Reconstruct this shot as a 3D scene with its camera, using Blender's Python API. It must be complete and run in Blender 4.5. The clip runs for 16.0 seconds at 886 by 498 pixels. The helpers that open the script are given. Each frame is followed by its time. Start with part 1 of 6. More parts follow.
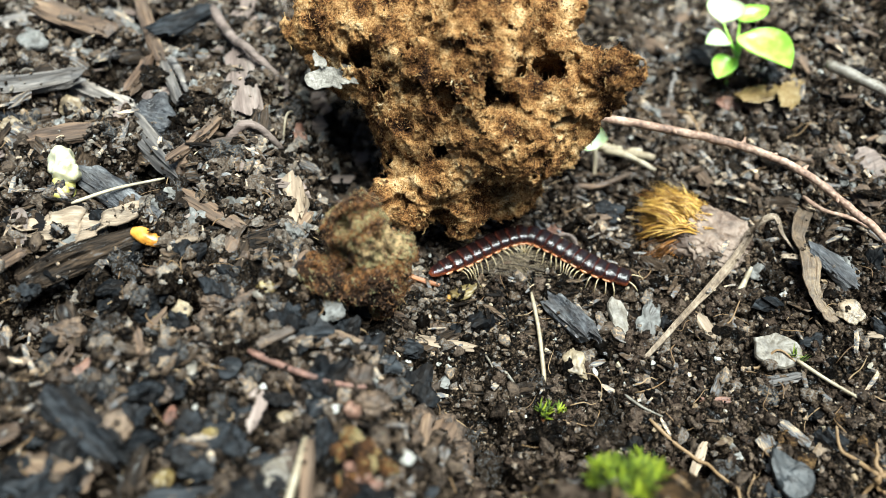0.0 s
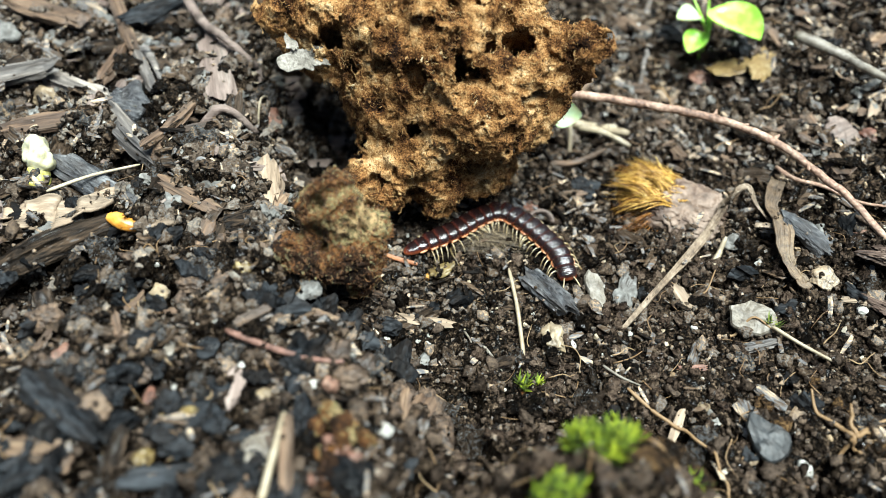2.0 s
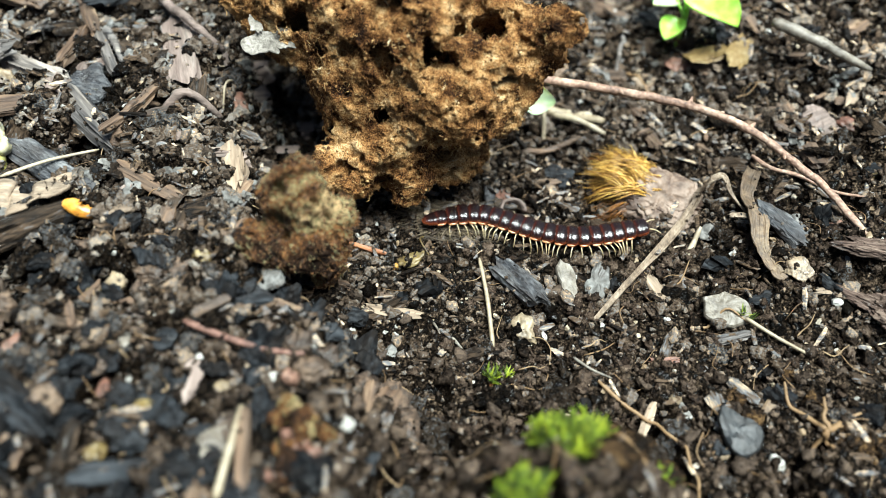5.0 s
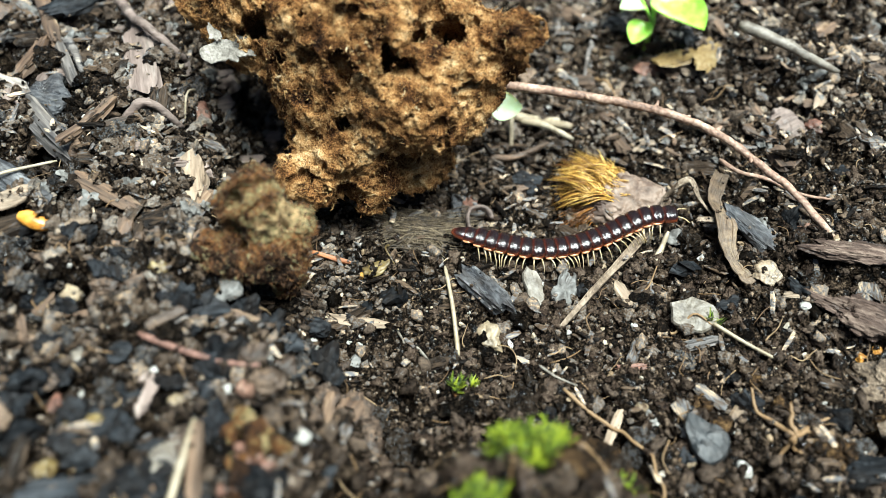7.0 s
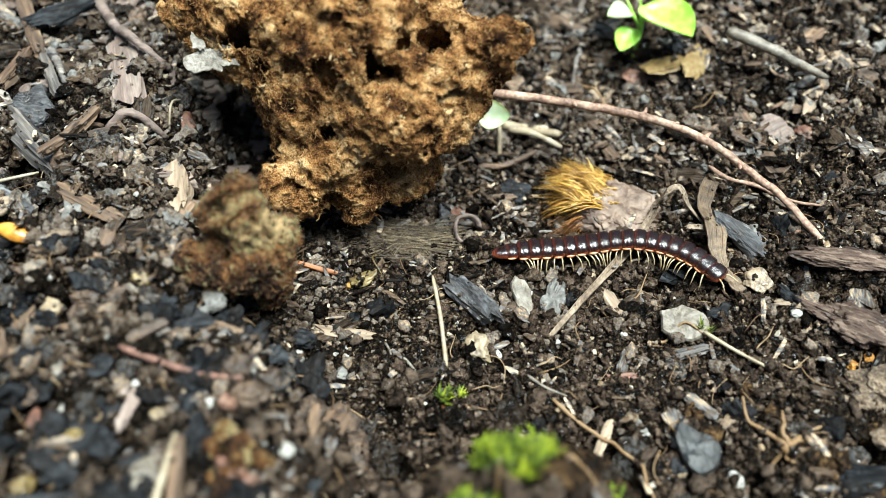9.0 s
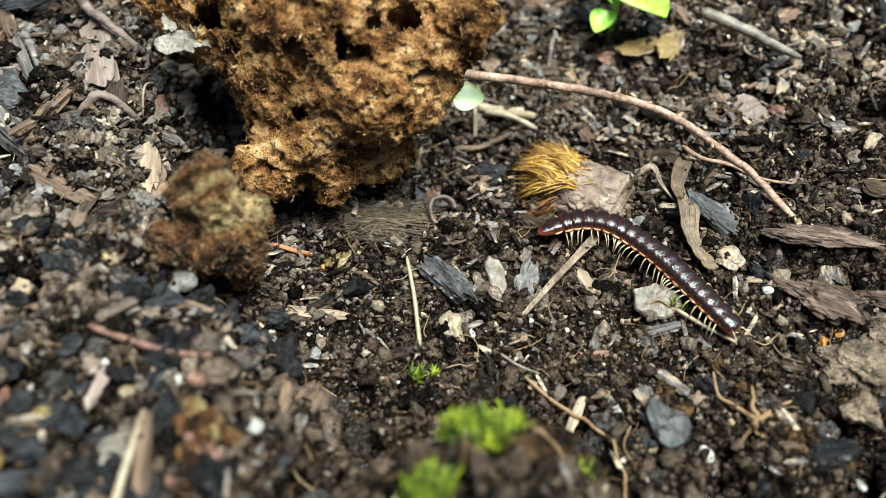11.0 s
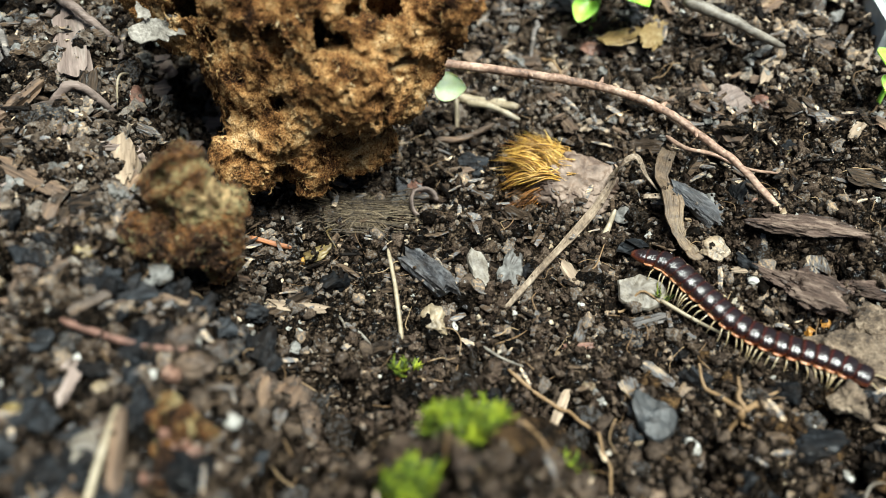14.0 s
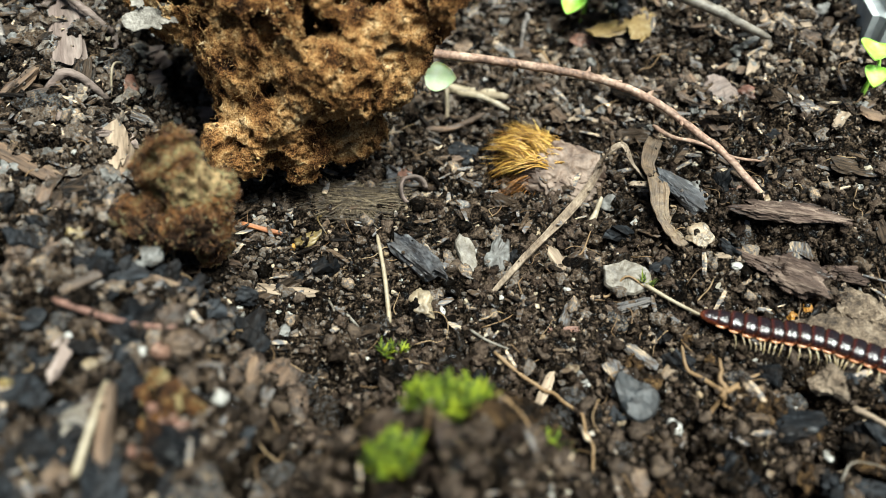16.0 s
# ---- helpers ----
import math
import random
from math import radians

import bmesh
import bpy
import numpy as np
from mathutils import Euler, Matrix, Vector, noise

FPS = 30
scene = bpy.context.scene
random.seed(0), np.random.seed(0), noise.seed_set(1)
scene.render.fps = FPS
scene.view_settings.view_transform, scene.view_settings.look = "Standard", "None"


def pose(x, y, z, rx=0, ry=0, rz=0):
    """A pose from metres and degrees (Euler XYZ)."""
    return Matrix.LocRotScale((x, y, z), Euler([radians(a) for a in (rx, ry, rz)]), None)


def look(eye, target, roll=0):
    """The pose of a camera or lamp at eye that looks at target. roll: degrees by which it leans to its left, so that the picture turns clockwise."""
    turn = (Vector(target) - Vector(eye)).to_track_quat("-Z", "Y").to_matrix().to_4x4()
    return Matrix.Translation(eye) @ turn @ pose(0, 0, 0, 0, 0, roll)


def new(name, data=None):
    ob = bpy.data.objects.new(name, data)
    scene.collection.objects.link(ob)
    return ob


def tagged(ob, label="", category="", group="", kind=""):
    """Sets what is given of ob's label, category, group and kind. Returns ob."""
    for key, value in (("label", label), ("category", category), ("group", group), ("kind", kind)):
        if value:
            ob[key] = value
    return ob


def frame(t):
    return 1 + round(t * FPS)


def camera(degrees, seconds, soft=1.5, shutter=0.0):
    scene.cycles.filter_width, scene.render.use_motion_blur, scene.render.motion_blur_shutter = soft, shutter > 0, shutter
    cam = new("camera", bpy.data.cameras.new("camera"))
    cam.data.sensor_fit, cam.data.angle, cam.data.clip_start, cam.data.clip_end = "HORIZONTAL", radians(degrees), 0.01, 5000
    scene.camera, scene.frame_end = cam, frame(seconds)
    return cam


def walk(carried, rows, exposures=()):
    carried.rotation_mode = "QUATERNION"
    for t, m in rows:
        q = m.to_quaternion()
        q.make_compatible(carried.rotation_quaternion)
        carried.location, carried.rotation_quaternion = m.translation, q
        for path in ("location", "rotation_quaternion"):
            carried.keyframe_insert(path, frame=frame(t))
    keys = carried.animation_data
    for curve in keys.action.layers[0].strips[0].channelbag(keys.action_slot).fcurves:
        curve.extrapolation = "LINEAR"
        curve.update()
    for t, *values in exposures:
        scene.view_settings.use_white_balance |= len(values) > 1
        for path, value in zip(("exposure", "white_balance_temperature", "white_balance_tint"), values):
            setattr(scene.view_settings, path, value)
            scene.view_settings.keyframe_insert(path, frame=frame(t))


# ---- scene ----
cam = camera(53.0, 16.0, soft=0.7)
cam.data.dof.use_dof = True
cam.data.dof.focus_distance = 0.100
cam.data.dof.aperture_fstop = 16.0
walk(cam, [
    (0, look((0.00112, 0.00400, 0.08323), (-0.00023, 0.06990, 0.00803), -0.81)),
    (0.5, look((0.00118, 0.00178, 0.08333), (0.00021, 0.06734, 0.00783), -1.15)),
    (1, look((0.00265, 0.00279, 0.08274), (0.00260, 0.06800, 0.00693), -1.03)),
    (1.5, look((0.00225, 0.00188, 0.08242), (0.00226, 0.06751, 0.00696), -1.50)),
    (2, look((0.00273, 0.00189, 0.08218), (0.00240, 0.06758, 0.00678), -1.77)),
    (2.5, look((0.00255, 0.00187, 0.08152), (0.00207, 0.06797, 0.00648), -1.95)),
    (3, look((0.00289, 0.00233, 0.08163), (0.00216, 0.06817, 0.00636), -1.97)),
    (3.5, look((0.00311, 0.00298, 0.08139), (0.00272, 0.06839, 0.00575), -1.70)),
    (4, look((0.00347, 0.00331, 0.08101), (0.00372, 0.06812, 0.00485), -1.24)),
    (6.5, look((0.00714, 0.00335, 0.07939), (0.00927, 0.06835, 0.00343), -0.29)),
    (7, look((0.00791, 0.00389, 0.07926), (0.00992, 0.06946, 0.00379), -0.72)),
    (7.5, look((0.00802, 0.00452, 0.07943), (0.00968, 0.07028, 0.00411), -1.05)),
    (8, look((0.00827, 0.00448, 0.07926), (0.01036, 0.07098, 0.00460), -0.92)),
    (10.5, look((0.01053, 0.00400, 0.07737), (0.01334, 0.07030, 0.00256), -0.87)),
    (11, look((0.01113, 0.00290, 0.07740), (0.01423, 0.06894, 0.00237), -0.86)),
    (11.5, look((0.01113, 0.00275, 0.07685), (0.01461, 0.06877, 0.00182), -0.79)),
    (12, look((0.01093, 0.00284, 0.07675), (0.01470, 0.06861, 0.00151), -0.63)),
    (12.5, look((0.01094, 0.00257, 0.07677), (0.01487, 0.06830, 0.00151), -0.63)),
    (13, look((0.01106, 0.00282, 0.07658), (0.01507, 0.06862, 0.00138), -0.56)),
    (13.5, look((0.01130, 0.00296, 0.07573), (0.01580, 0.06896, 0.00075), -0.26)),
    (14, look((0.01131, 0.00334, 0.07564), (0.01628, 0.06921, 0.00056), 0.04)),
    (14.5, look((0.01139, 0.00336, 0.07566), (0.01640, 0.06915, 0.00051), 0.16)),
    (15, look((0.01126, 0.00312, 0.07572), (0.01622, 0.06893, 0.00059), 0.15)),
    (15.5, look((0.01144, 0.00211, 0.07574), (0.01633, 0.06809, 0.00076), 0.16)),
    (16, look((0.01267, 0.00077, 0.07533), (0.01742, 0.06701, 0.00057), 0.00)),
], exposures=[(0, 2.45, 5900, -3), (8, 2.47, 5900, -3), (11, 2.29, 6150, -2), (16, 2.20, 6200, -2)])

# ---- light ----
world = bpy.data.worlds.new("sky")
scene.world = world
world.use_nodes = True
wn = world.node_tree.nodes
sky = wn.new("ShaderNodeTexSky")
sky.sky_type, sky.sun_disc = "NISHITA", False
SUN_EL, SUN_AZ = radians(74), radians(125)
sky.sun_elevation, sky.sun_rotation = SUN_EL, SUN_AZ
sky.air_density, sky.dust_density = 1.0, 2.5
wn["Background"].inputs["Strength"].default_value = 0.012
world.node_tree.links.new(sky.outputs["Color"], wn["Background"].inputs["Color"])
sun = new("sun", bpy.data.lights.new("sun", "SUN"))
sun.data.energy, sun.data.angle, sun.data.color = 2.8, radians(36), (1.0, 0.97, 0.93)
sun_from = Vector((math.sin(SUN_AZ) * math.cos(SUN_EL), math.cos(SUN_AZ) * math.cos(SUN_EL), math.sin(SUN_EL)))
sun.matrix_world = look(sun_from * 5, (0, 0, 0))

# ---- numbers ----
rng = np.random.default_rng(7)


def vnoise(p, seed=0):
    """Smooth value noise in -1..1 at rows of 3D places."""
    p = np.asarray(p, float)
    i = np.floor(p).astype(np.int64)
    f = p - i
    f = f * f * (3 - 2 * f)
    out = np.zeros(p.shape[:-1])
    for dx in (0, 1):
        for dy in (0, 1):
            for dz in (0, 1):
                h = (i[..., 0] + dx) * 374761393 + (i[..., 1] + dy) * 668265263 + (i[..., 2] + dz) * 2147483647 + seed * 974711
                h = (h ^ (h >> 13)) * 1274126177
                h = (h ^ (h >> 16)) & 0xFFFFF
                w = (f[..., 0] if dx else 1 - f[..., 0]) * (f[..., 1] if dy else 1 - f[..., 1]) * (f[..., 2] if dz else 1 - f[..., 2])
                out += w * (h / 0x7FFFF - 1)
    return out


def fbm(p, seed=0, octaves=3, gain=0.55):
    p, total, amp = np.asarray(p, float), 0.0, 1.0
    for k in range(octaves):
        total = total + amp * vnoise(p * 2 ** k, seed + 17 * k)
        amp *= gain
    return total


def step(u):
    u = np.clip(u, 0, 1)
    return u * u * (3 - 2 * u)


def slope(x, y):
    """The lie of the land: a bank, a hollow, a rise behind and a small mound in front."""
    x, y = np.asarray(x, float), np.asarray(y, float)
    edge = np.where(y < 0.045, 0.003 - 0.1 * (y - 0.045), np.maximum(0.003 - 0.45 * (y - 0.045), -0.014))
    z = 0.0125 * step((edge + 0.004 - x) / 0.014)
    z = z + 0.006 * step((x - 0.030) / 0.03) * step((y - 0.05) / 0.02)
    z = z + 0.006 * step((y - 0.078) / 0.04) * step(x / 0.03)
    z = z - 0.003 * np.exp(-((x - 0.021) / 0.012) ** 2 - ((y - 0.074) / 0.010) ** 2)
    z = np.maximum(z, 0.0105 * np.exp(-((x - 0.0085) / 0.0065) ** 2 - ((y - 0.0340) / 0.0075) ** 2))
    z = z - 0.0055 * np.exp(-((x + 0.0085) / 0.0022) ** 2 - ((y - 0.0606) / 0.0016) ** 2)
    z = z - 0.0040 * np.exp(-((x + 0.0145) / 0.0040) ** 2 - ((y - 0.0960) / 0.0040) ** 2)
    z = z - 0.0028 * np.exp(-((x + 0.0020) / 0.0026) ** 2 - ((y - 0.0792) / 0.0018) ** 2)
    return z + 0.0122 * np.exp(-((x - 0.0182) / 0.009) ** 2 - ((y - 0.0362) / 0.008) ** 2)


def land(x, y):
    """The soil's own surface, with its clods, cracks and dips."""
    x, y = np.asarray(x, float), np.asarray(y, float)
    p = np.stack([x, y, 0 * x], -1)
    fade = 1 / (1 + ((x / 0.3) ** 2 + (y / 0.3) ** 2))
    wild = 0.45 + np.maximum(step((0.002 - x) / 0.02), 1.0 * step((0.056 - y) / 0.012)) + 0.7 * step((x - 0.045) / 0.02)
    z = 0.0009 * wild * vnoise(p * 160, 3) + 0.0008 * wild * vnoise(p * 420, 5)
    z = z - 0.0028 * wild * step((vnoise(p * 230, 21) - 0.28) / 0.35) - 0.0016 * wild * step((vnoise(p * 560, 23) - 0.25) / 0.3)
    z = z - 0.0060 * step((0.004 - x) / 0.012) * step((0.078 - y) / 0.02) * step((vnoise(p * 190, 27) - 0.16) / 0.25)
    z = z + 0.0008 * (0.5 - np.abs(vnoise(p * 700, 9))) + 0.00045 * (0.5 - np.abs(vnoise(p * 1500, 13))) + 0.0002 * vnoise(p * 2600, 15)
    return slope(x, y) + fade * z


def at(x, y, lift=0.0):
    """A place on the soil; what bridges a crack does not drop into it."""
    low = float(slope(x, y))
    return Vector((x, y, low + min(max(float(land(x, y)) - low, -0.0011), 0.0012) + lift))


# ---- materials ----
def mat(name, ramp, fine=2500.0, coarse=500.0, rough=0.8, rough_to=None, bump=0.5, deep=0.0003, island=0.0, each=0.0, stretch=None, spec=0.5, through_light=0.0, metal=0.0, dirt=0.0, wet=0.0, patch=0.0):
    """A mottled surface: a colour ramp over two scales of noise, with relief; island and each vary it from piece to piece."""
    m = bpy.data.materials.new(name)
    m.use_nodes = True
    n, link = m.node_tree.nodes, m.node_tree.links.new
    b = n["Principled BSDF"]
    co = n.new("ShaderNodeTexCoord").outputs["Object"]
    if stretch:
        mp = n.new("ShaderNodeMapping")
        mp.inputs["Scale"].default_value = stretch
        link(co, mp.inputs["Vector"])
        co = mp.outputs["Vector"]
    shift = n.new("ShaderNodeVectorMath")
    link(co, shift.inputs[0]), link(n.new("ShaderNodeObjectInfo").outputs["Random"], shift.inputs[1])
    co = shift.outputs["Vector"]
    n1, n2 = n.new("ShaderNodeTexNoise"), n.new("ShaderNodeTexNoise")
    n1.inputs["Scale"].default_value, n1.inputs["Detail"].default_value = coarse, 4
    n2.inputs["Scale"].default_value, n2.inputs["Detail"].default_value = fine, 4
    link(co, n1.inputs["Vector"]), link(co, n2.inputs["Vector"])
    mix = n.new("ShaderNodeMath")
    mix.operation = "MULTIPLY_ADD"
    mix.inputs[1].default_value = 0.55
    link(n1.outputs["Fac"], mix.inputs[0])
    half = n.new("ShaderNodeMath")
    half.operation = "MULTIPLY"
    half.inputs[1].default_value = 0.45
    link(n2.outputs["Fac"], half.inputs[0])
    link(half.outputs[0], mix.inputs[2])
    spread = n.new("ShaderNodeMapRange")
    spread.inputs["From Min"].default_value, spread.inputs["From Max"].default_value = 0.33, 0.67
    link(mix.outputs[0], spread.inputs["Value"])
    fac = spread.outputs["Result"]
    if patch:
        big, sway = n.new("ShaderNodeTexNoise"), n.new("ShaderNodeMath")
        big.inputs["Scale"].default_value, big.inputs["Detail"].default_value = coarse * 0.4, 2
        link(co, big.inputs["Vector"])
        lo = n.new("ShaderNodeMapRange")
        lo.inputs["From Min"].default_value, lo.inputs["From Max"].default_value = 0.3, 0.7
        lo.inputs["To Min"].default_value, lo.inputs["To Max"].default_value = -patch, patch
        link(big.outputs["Fac"], lo.inputs["Value"])
        link(fac, sway.inputs[0]), link(lo.outputs["Result"], sway.inputs[1])
        fac = sway.outputs[0]
    if island or each:
        k = island or each
        src = n.new("ShaderNodeNewGeometry").outputs["Random Per Island"] if island else n.new("ShaderNodeObjectInfo").outputs["Random"]
        mm = n.new("ShaderNodeMix")
        mm.inputs["Factor"].default_value = k
        link(fac, mm.inputs["A"]), link(src, mm.inputs["B"])
        fac = mm.outputs["Result"]
    cr = n.new("ShaderNodeValToRGB")
    while len(cr.color_ramp.elements) < len(ramp):
        cr.color_ramp.elements.new(0.5)
    for e, (pos, col) in zip(cr.color_ramp.elements, ramp):
        e.position, e.color = pos, (*col, 1)
    link(fac, cr.inputs["Fac"])
    colour = cr.outputs["Color"]
    if dirt:
        n3, grime, smear = n.new("ShaderNodeTexNoise"), n.new("ShaderNodeMapRange"), n.new("ShaderNodeMix")
        n3.inputs["Scale"].default_value, n3.inputs["Detail"].default_value, n3.inputs["Roughness"].default_value = 620, 7, 0.72
        link(co, n3.inputs["Vector"])
        grime.inputs["From Min"].default_value, grime.inputs["From Max"].default_value = 0.43, 0.68
        grime.inputs["To Max"].default_value = dirt
        link(n3.outputs["Fac"], grime.inputs["Value"])
        smear.data_type = "RGBA"
        smear.inputs[7].default_value = (0.030, 0.022, 0.016, 1)
        link(grime.outputs["Result"], smear.inputs["Factor"]), link(colour, smear.inputs[6])
        colour = smear.outputs[2]
    link(colour, b.inputs["Base Color"])
    if rough_to is None:
        b.inputs["Roughness"].default_value = rough
    else:
        rr = n.new("ShaderNodeMapRange")
        rr.inputs["From Min"].default_value, rr.inputs["From Max"].default_value = 0.35, 0.65
        rr.inputs["To Min"].default_value, rr.inputs["To Max"].default_value = rough, rough_to
        link(n1.outputs["Fac"], rr.inputs["Value"])
        link(rr.outputs["Result"], b.inputs["Roughness"])
    b.inputs["Specular IOR Level"].default_value = spec
    if wet:
        shine = n.new("ShaderNodeMapRange")
        shine.inputs["From Min"].default_value, shine.inputs["From Max"].default_value = 0.33, 0.41
        shine.inputs["To Min"].default_value, shine.inputs["To Max"].default_value = wet, spec
        link(n1.outputs["Fac"], shine.inputs["Value"])
        link(shine.outputs["Result"], b.inputs["Specular IOR Level"])
    b.inputs["Metallic"].default_value = metal
    if through_light:
        b.inputs["Subsurface Weight"].default_value = through_light
        b.inputs["Subsurface Scale"].default_value = 0.0006
        b.inputs["Subsurface Radius"].default_value = (1.0, 0.8, 0.4)
    if bump:
        bp = n.new("ShaderNodeBump")
        bp.inputs["Strength"].default_value, bp.inputs["Distance"].default_value = bump, deep
        link(mix.outputs[0], bp.inputs["Height"])
        link(bp.outputs["Normal"], b.inputs["Normal"])
    return m


# Ground sheet soil: the shade of gaps between crumbs is put into its near-black colour.
GAP_SHADE_SOIL = mat("soil", [(0, (0.00033, 0.00022, 0.000165)), (0.38, (0.00165, 0.001155, 0.00077)), (0.54, (0.0077, 0.005335, 0.00352)), (0.7, (0.0275, 0.01953, 0.01293)), (0.85, (0.06325, 0.0451, 0.0308)), (1, (0.132, 0.0979, 0.0682))], 3600, 900, 0.25, 0.95, 1.0, 0.0006, spec=0.03, wet=0.5)
CRUMB = mat("crumb", [(0, (0.0006, 0.0004, 0.0003)), (0.36, (0.003, 0.0021, 0.0014)), (0.48, (0.030, 0.021, 0.0145)), (0.6, (0.078, 0.056, 0.038)), (0.68, (0.0956, 0.0905, 0.086)), (0.82, (0.200, 0.142, 0.092)), (1, (0.46, 0.35, 0.24))], 4600, 1700, 0.22, 0.95, 1.0, 0.0004, island=0.55, spec=0.03, wet=0.5)
# Moist crumbs; their dark colour also carries the shade over the near ground.
DAMP_SHADE = mat("damp_shade_crumb", [(0, (0.0004399, 0.0003519, 0.0002639)), (0.26, (0.003959, 0.002815, 0.002111)), (0.46, (0.02464, 0.01777, 0.01302)), (0.66, (0.06194, 0.04645, 0.03519)), (0.84, (0.09238, 0.06687, 0.04663)), (1, (0.176, 0.132, 0.09238))], 4600, 1500, 0.2, 0.9, 1.0, 0.0004, island=0.5, spec=0.03, wet=0.7)
DRY = mat("dry_crumb", [(0, (0.004, 0.003, 0.002)), (0.3, (0.03, 0.022, 0.016)), (0.5, (0.085, 0.064, 0.047)), (0.68, (0.135, 0.122, 0.108)), (0.84, (0.23, 0.175, 0.12)), (1, (0.42, 0.34, 0.25))], 4600, 1500, 0.6, 0.95, 1.0, 0.0004, island=0.5, spec=0.1)
DARK_SOIL = mat("dark_soil", [(0, (0.00075, 0.00046, 0.00024)), (0.4, (0.006, 0.00345, 0.0016)), (0.7, (0.033, 0.0184, 0.008)), (1, (0.1125, 0.069, 0.0288))], 3600, 900, 0.4, 0.95, 1.0, 0.0006, spec=0.1, patch=0.2)
CLOT = mat("soil_clot", [(0, (0.00124, 0.000775, 0.00062)), (0.3, (0.0093, 0.0062, 0.00465)), (0.55, (0.04185, 0.02867, 0.02015)), (0.8, (0.0899, 0.06665, 0.0496)), (1, (0.2015, 0.1519, 0.1085))], 5200, 1500, 0.25, 0.9, 1.0, 0.0006, island=0.35, spec=0.05, wet=0.7)
PAPER = mat("torn_paper", [(0, (0.06421, 0.05391, 0.04301)), (0.35, (0.154, 0.1378, 0.1129)), (0.7, (0.2567, 0.2336, 0.1991)), (1, (0.3338, 0.3056, 0.2636))], 2800, 600, 0.7, None, 0.8, 0.0005, dirt=0.5)
ROTTEN = mat("rotten_wood", [(0, (0.006, 0.004, 0.0035)), (0.35, (0.032, 0.021, 0.017)), (0.65, (0.085, 0.058, 0.046)), (1, (0.22, 0.165, 0.13))], 4200, 900, 0.3, 0.85, 1.0, 0.0008, each=0.15, stretch=(0.12, 1, 1), spec=0.1, wet=0.5, dirt=0.6, patch=0.2)
ROT_TAN = mat("crumbly_tan_wood", [(0, (0.0144, 0.00936, 0.00576)), (0.35, (0.072, 0.04896, 0.03024)), (0.65, (0.1584, 0.1152, 0.0756)), (1, (0.2592, 0.2016, 0.144))], 3600, 800, 0.9, None, 1.0, 0.0008, dirt=0.5, patch=0.2)
GRIT = mat("grit", [(0, (0.1054, 0.0632, 0.0316)), (0.4, (0.2108, 0.1528, 0.0896)), (0.7, (0.2951, 0.2477, 0.1739)), (1, (0.4111, 0.39, 0.3478))], 3000, 900, 0.35, 0.7, 0.4, 0.0002, island=0.75)
BARK = mat("bark", [(0, (0.0012, 0.001, 0.0008)), (0.34, (0.0053, 0.0038, 0.0029)), (0.55, (0.0889, 0.0598, 0.0374)), (0.68, (0.104, 0.1075, 0.1149)), (0.82, (0.3967, 0.2975, 0.1984)), (1, (0.8596, 0.6944, 0.4959))], 4200, 1100, 0.3, 0.9, 1.0, 0.0005, island=0.55, stretch=(0.2, 1, 1), spec=0.1, wet=0.5)
BARK_CHIP = mat("bark_chip", [(0, (0.001, 0.0008, 0.0008)), (0.28, (0.005, 0.0037, 0.0029)), (0.55, (0.0576, 0.0388, 0.0246)), (0.7, (0.1047, 0.1094, 0.1164)), (0.84, (0.2793, 0.2094, 0.1397)), (1, (0.5586, 0.4539, 0.3259))], 4000, 1000, 0.3, 0.9, 1.0, 0.0006, each=0.45, stretch=(0.2, 1, 1), spec=0.1, wet=0.5, dirt=0.8)
SOIL_LUMP = mat("soil_lump", [(0, (0.00034, 0.000272, 0.000204)), (0.38, (0.001836, 0.00136, 0.00102)), (0.58, (0.02135, 0.0153, 0.01034)), (0.7, (0.04352, 0.04767, 0.05195)), (0.84, (0.1122, 0.08065, 0.05195)), (1, (0.2525, 0.1894, 0.1262))], 4400, 1400, 0.22, 0.95, 1.0, 0.0006, each=0.42, spec=0.03, wet=0.5)
PEAT = mat("peat", [(0, (0.009306, 0.003843, 0.001715)), (0.24, (0.06173, 0.02577, 0.008069)), (0.5, (0.1947, 0.09372, 0.03127)), (0.78, (0.3276, 0.1922, 0.07868)), (1, (0.4558, 0.3234, 0.1715))], 5200, 520, 0.95, None, 1.0, 0.0008, spec=0.1, patch=0.35)
PEAT_CRUMB = mat("peat_crumb", [(0, (0.01083, 0.004685, 0.002254)), (0.3, (0.07194, 0.03281, 0.01127)), (0.58, (0.2158, 0.1199, 0.04507)), (0.85, (0.3015, 0.2047, 0.0923)), (1, (0.4348, 0.3581, 0.2372))], 3600, 600, 0.9, None, 0.8, 0.0004, island=0.45, spec=0.15, patch=0.35)
PEAT_MOSSY = mat("mossy_peat", [(0, (0.00468, 0.00228, 0.00128)), (0.35, (0.02652, 0.01216, 0.0048)), (0.52, (0.1326, 0.05472, 0.016)), (0.68, (0.0936, 0.08968, 0.0416)), (1, (0.312, 0.2128, 0.104))], 4400, 300, 0.9, None, 1.0, 0.0008, spec=0.15, patch=0.55)
MOSSY_CRUMB = mat("mossy_crumb", [(0, (0.0078, 0.0038, 0.0016)), (0.35, (0.039, 0.01748, 0.0064)), (0.55, (0.156, 0.0684, 0.0208)), (0.75, (0.1131, 0.1102, 0.0496)), (1, (0.3276, 0.2356, 0.128))], 3200, 700, 0.85, None, 0.8, 0.0004, island=0.5, patch=0.25)
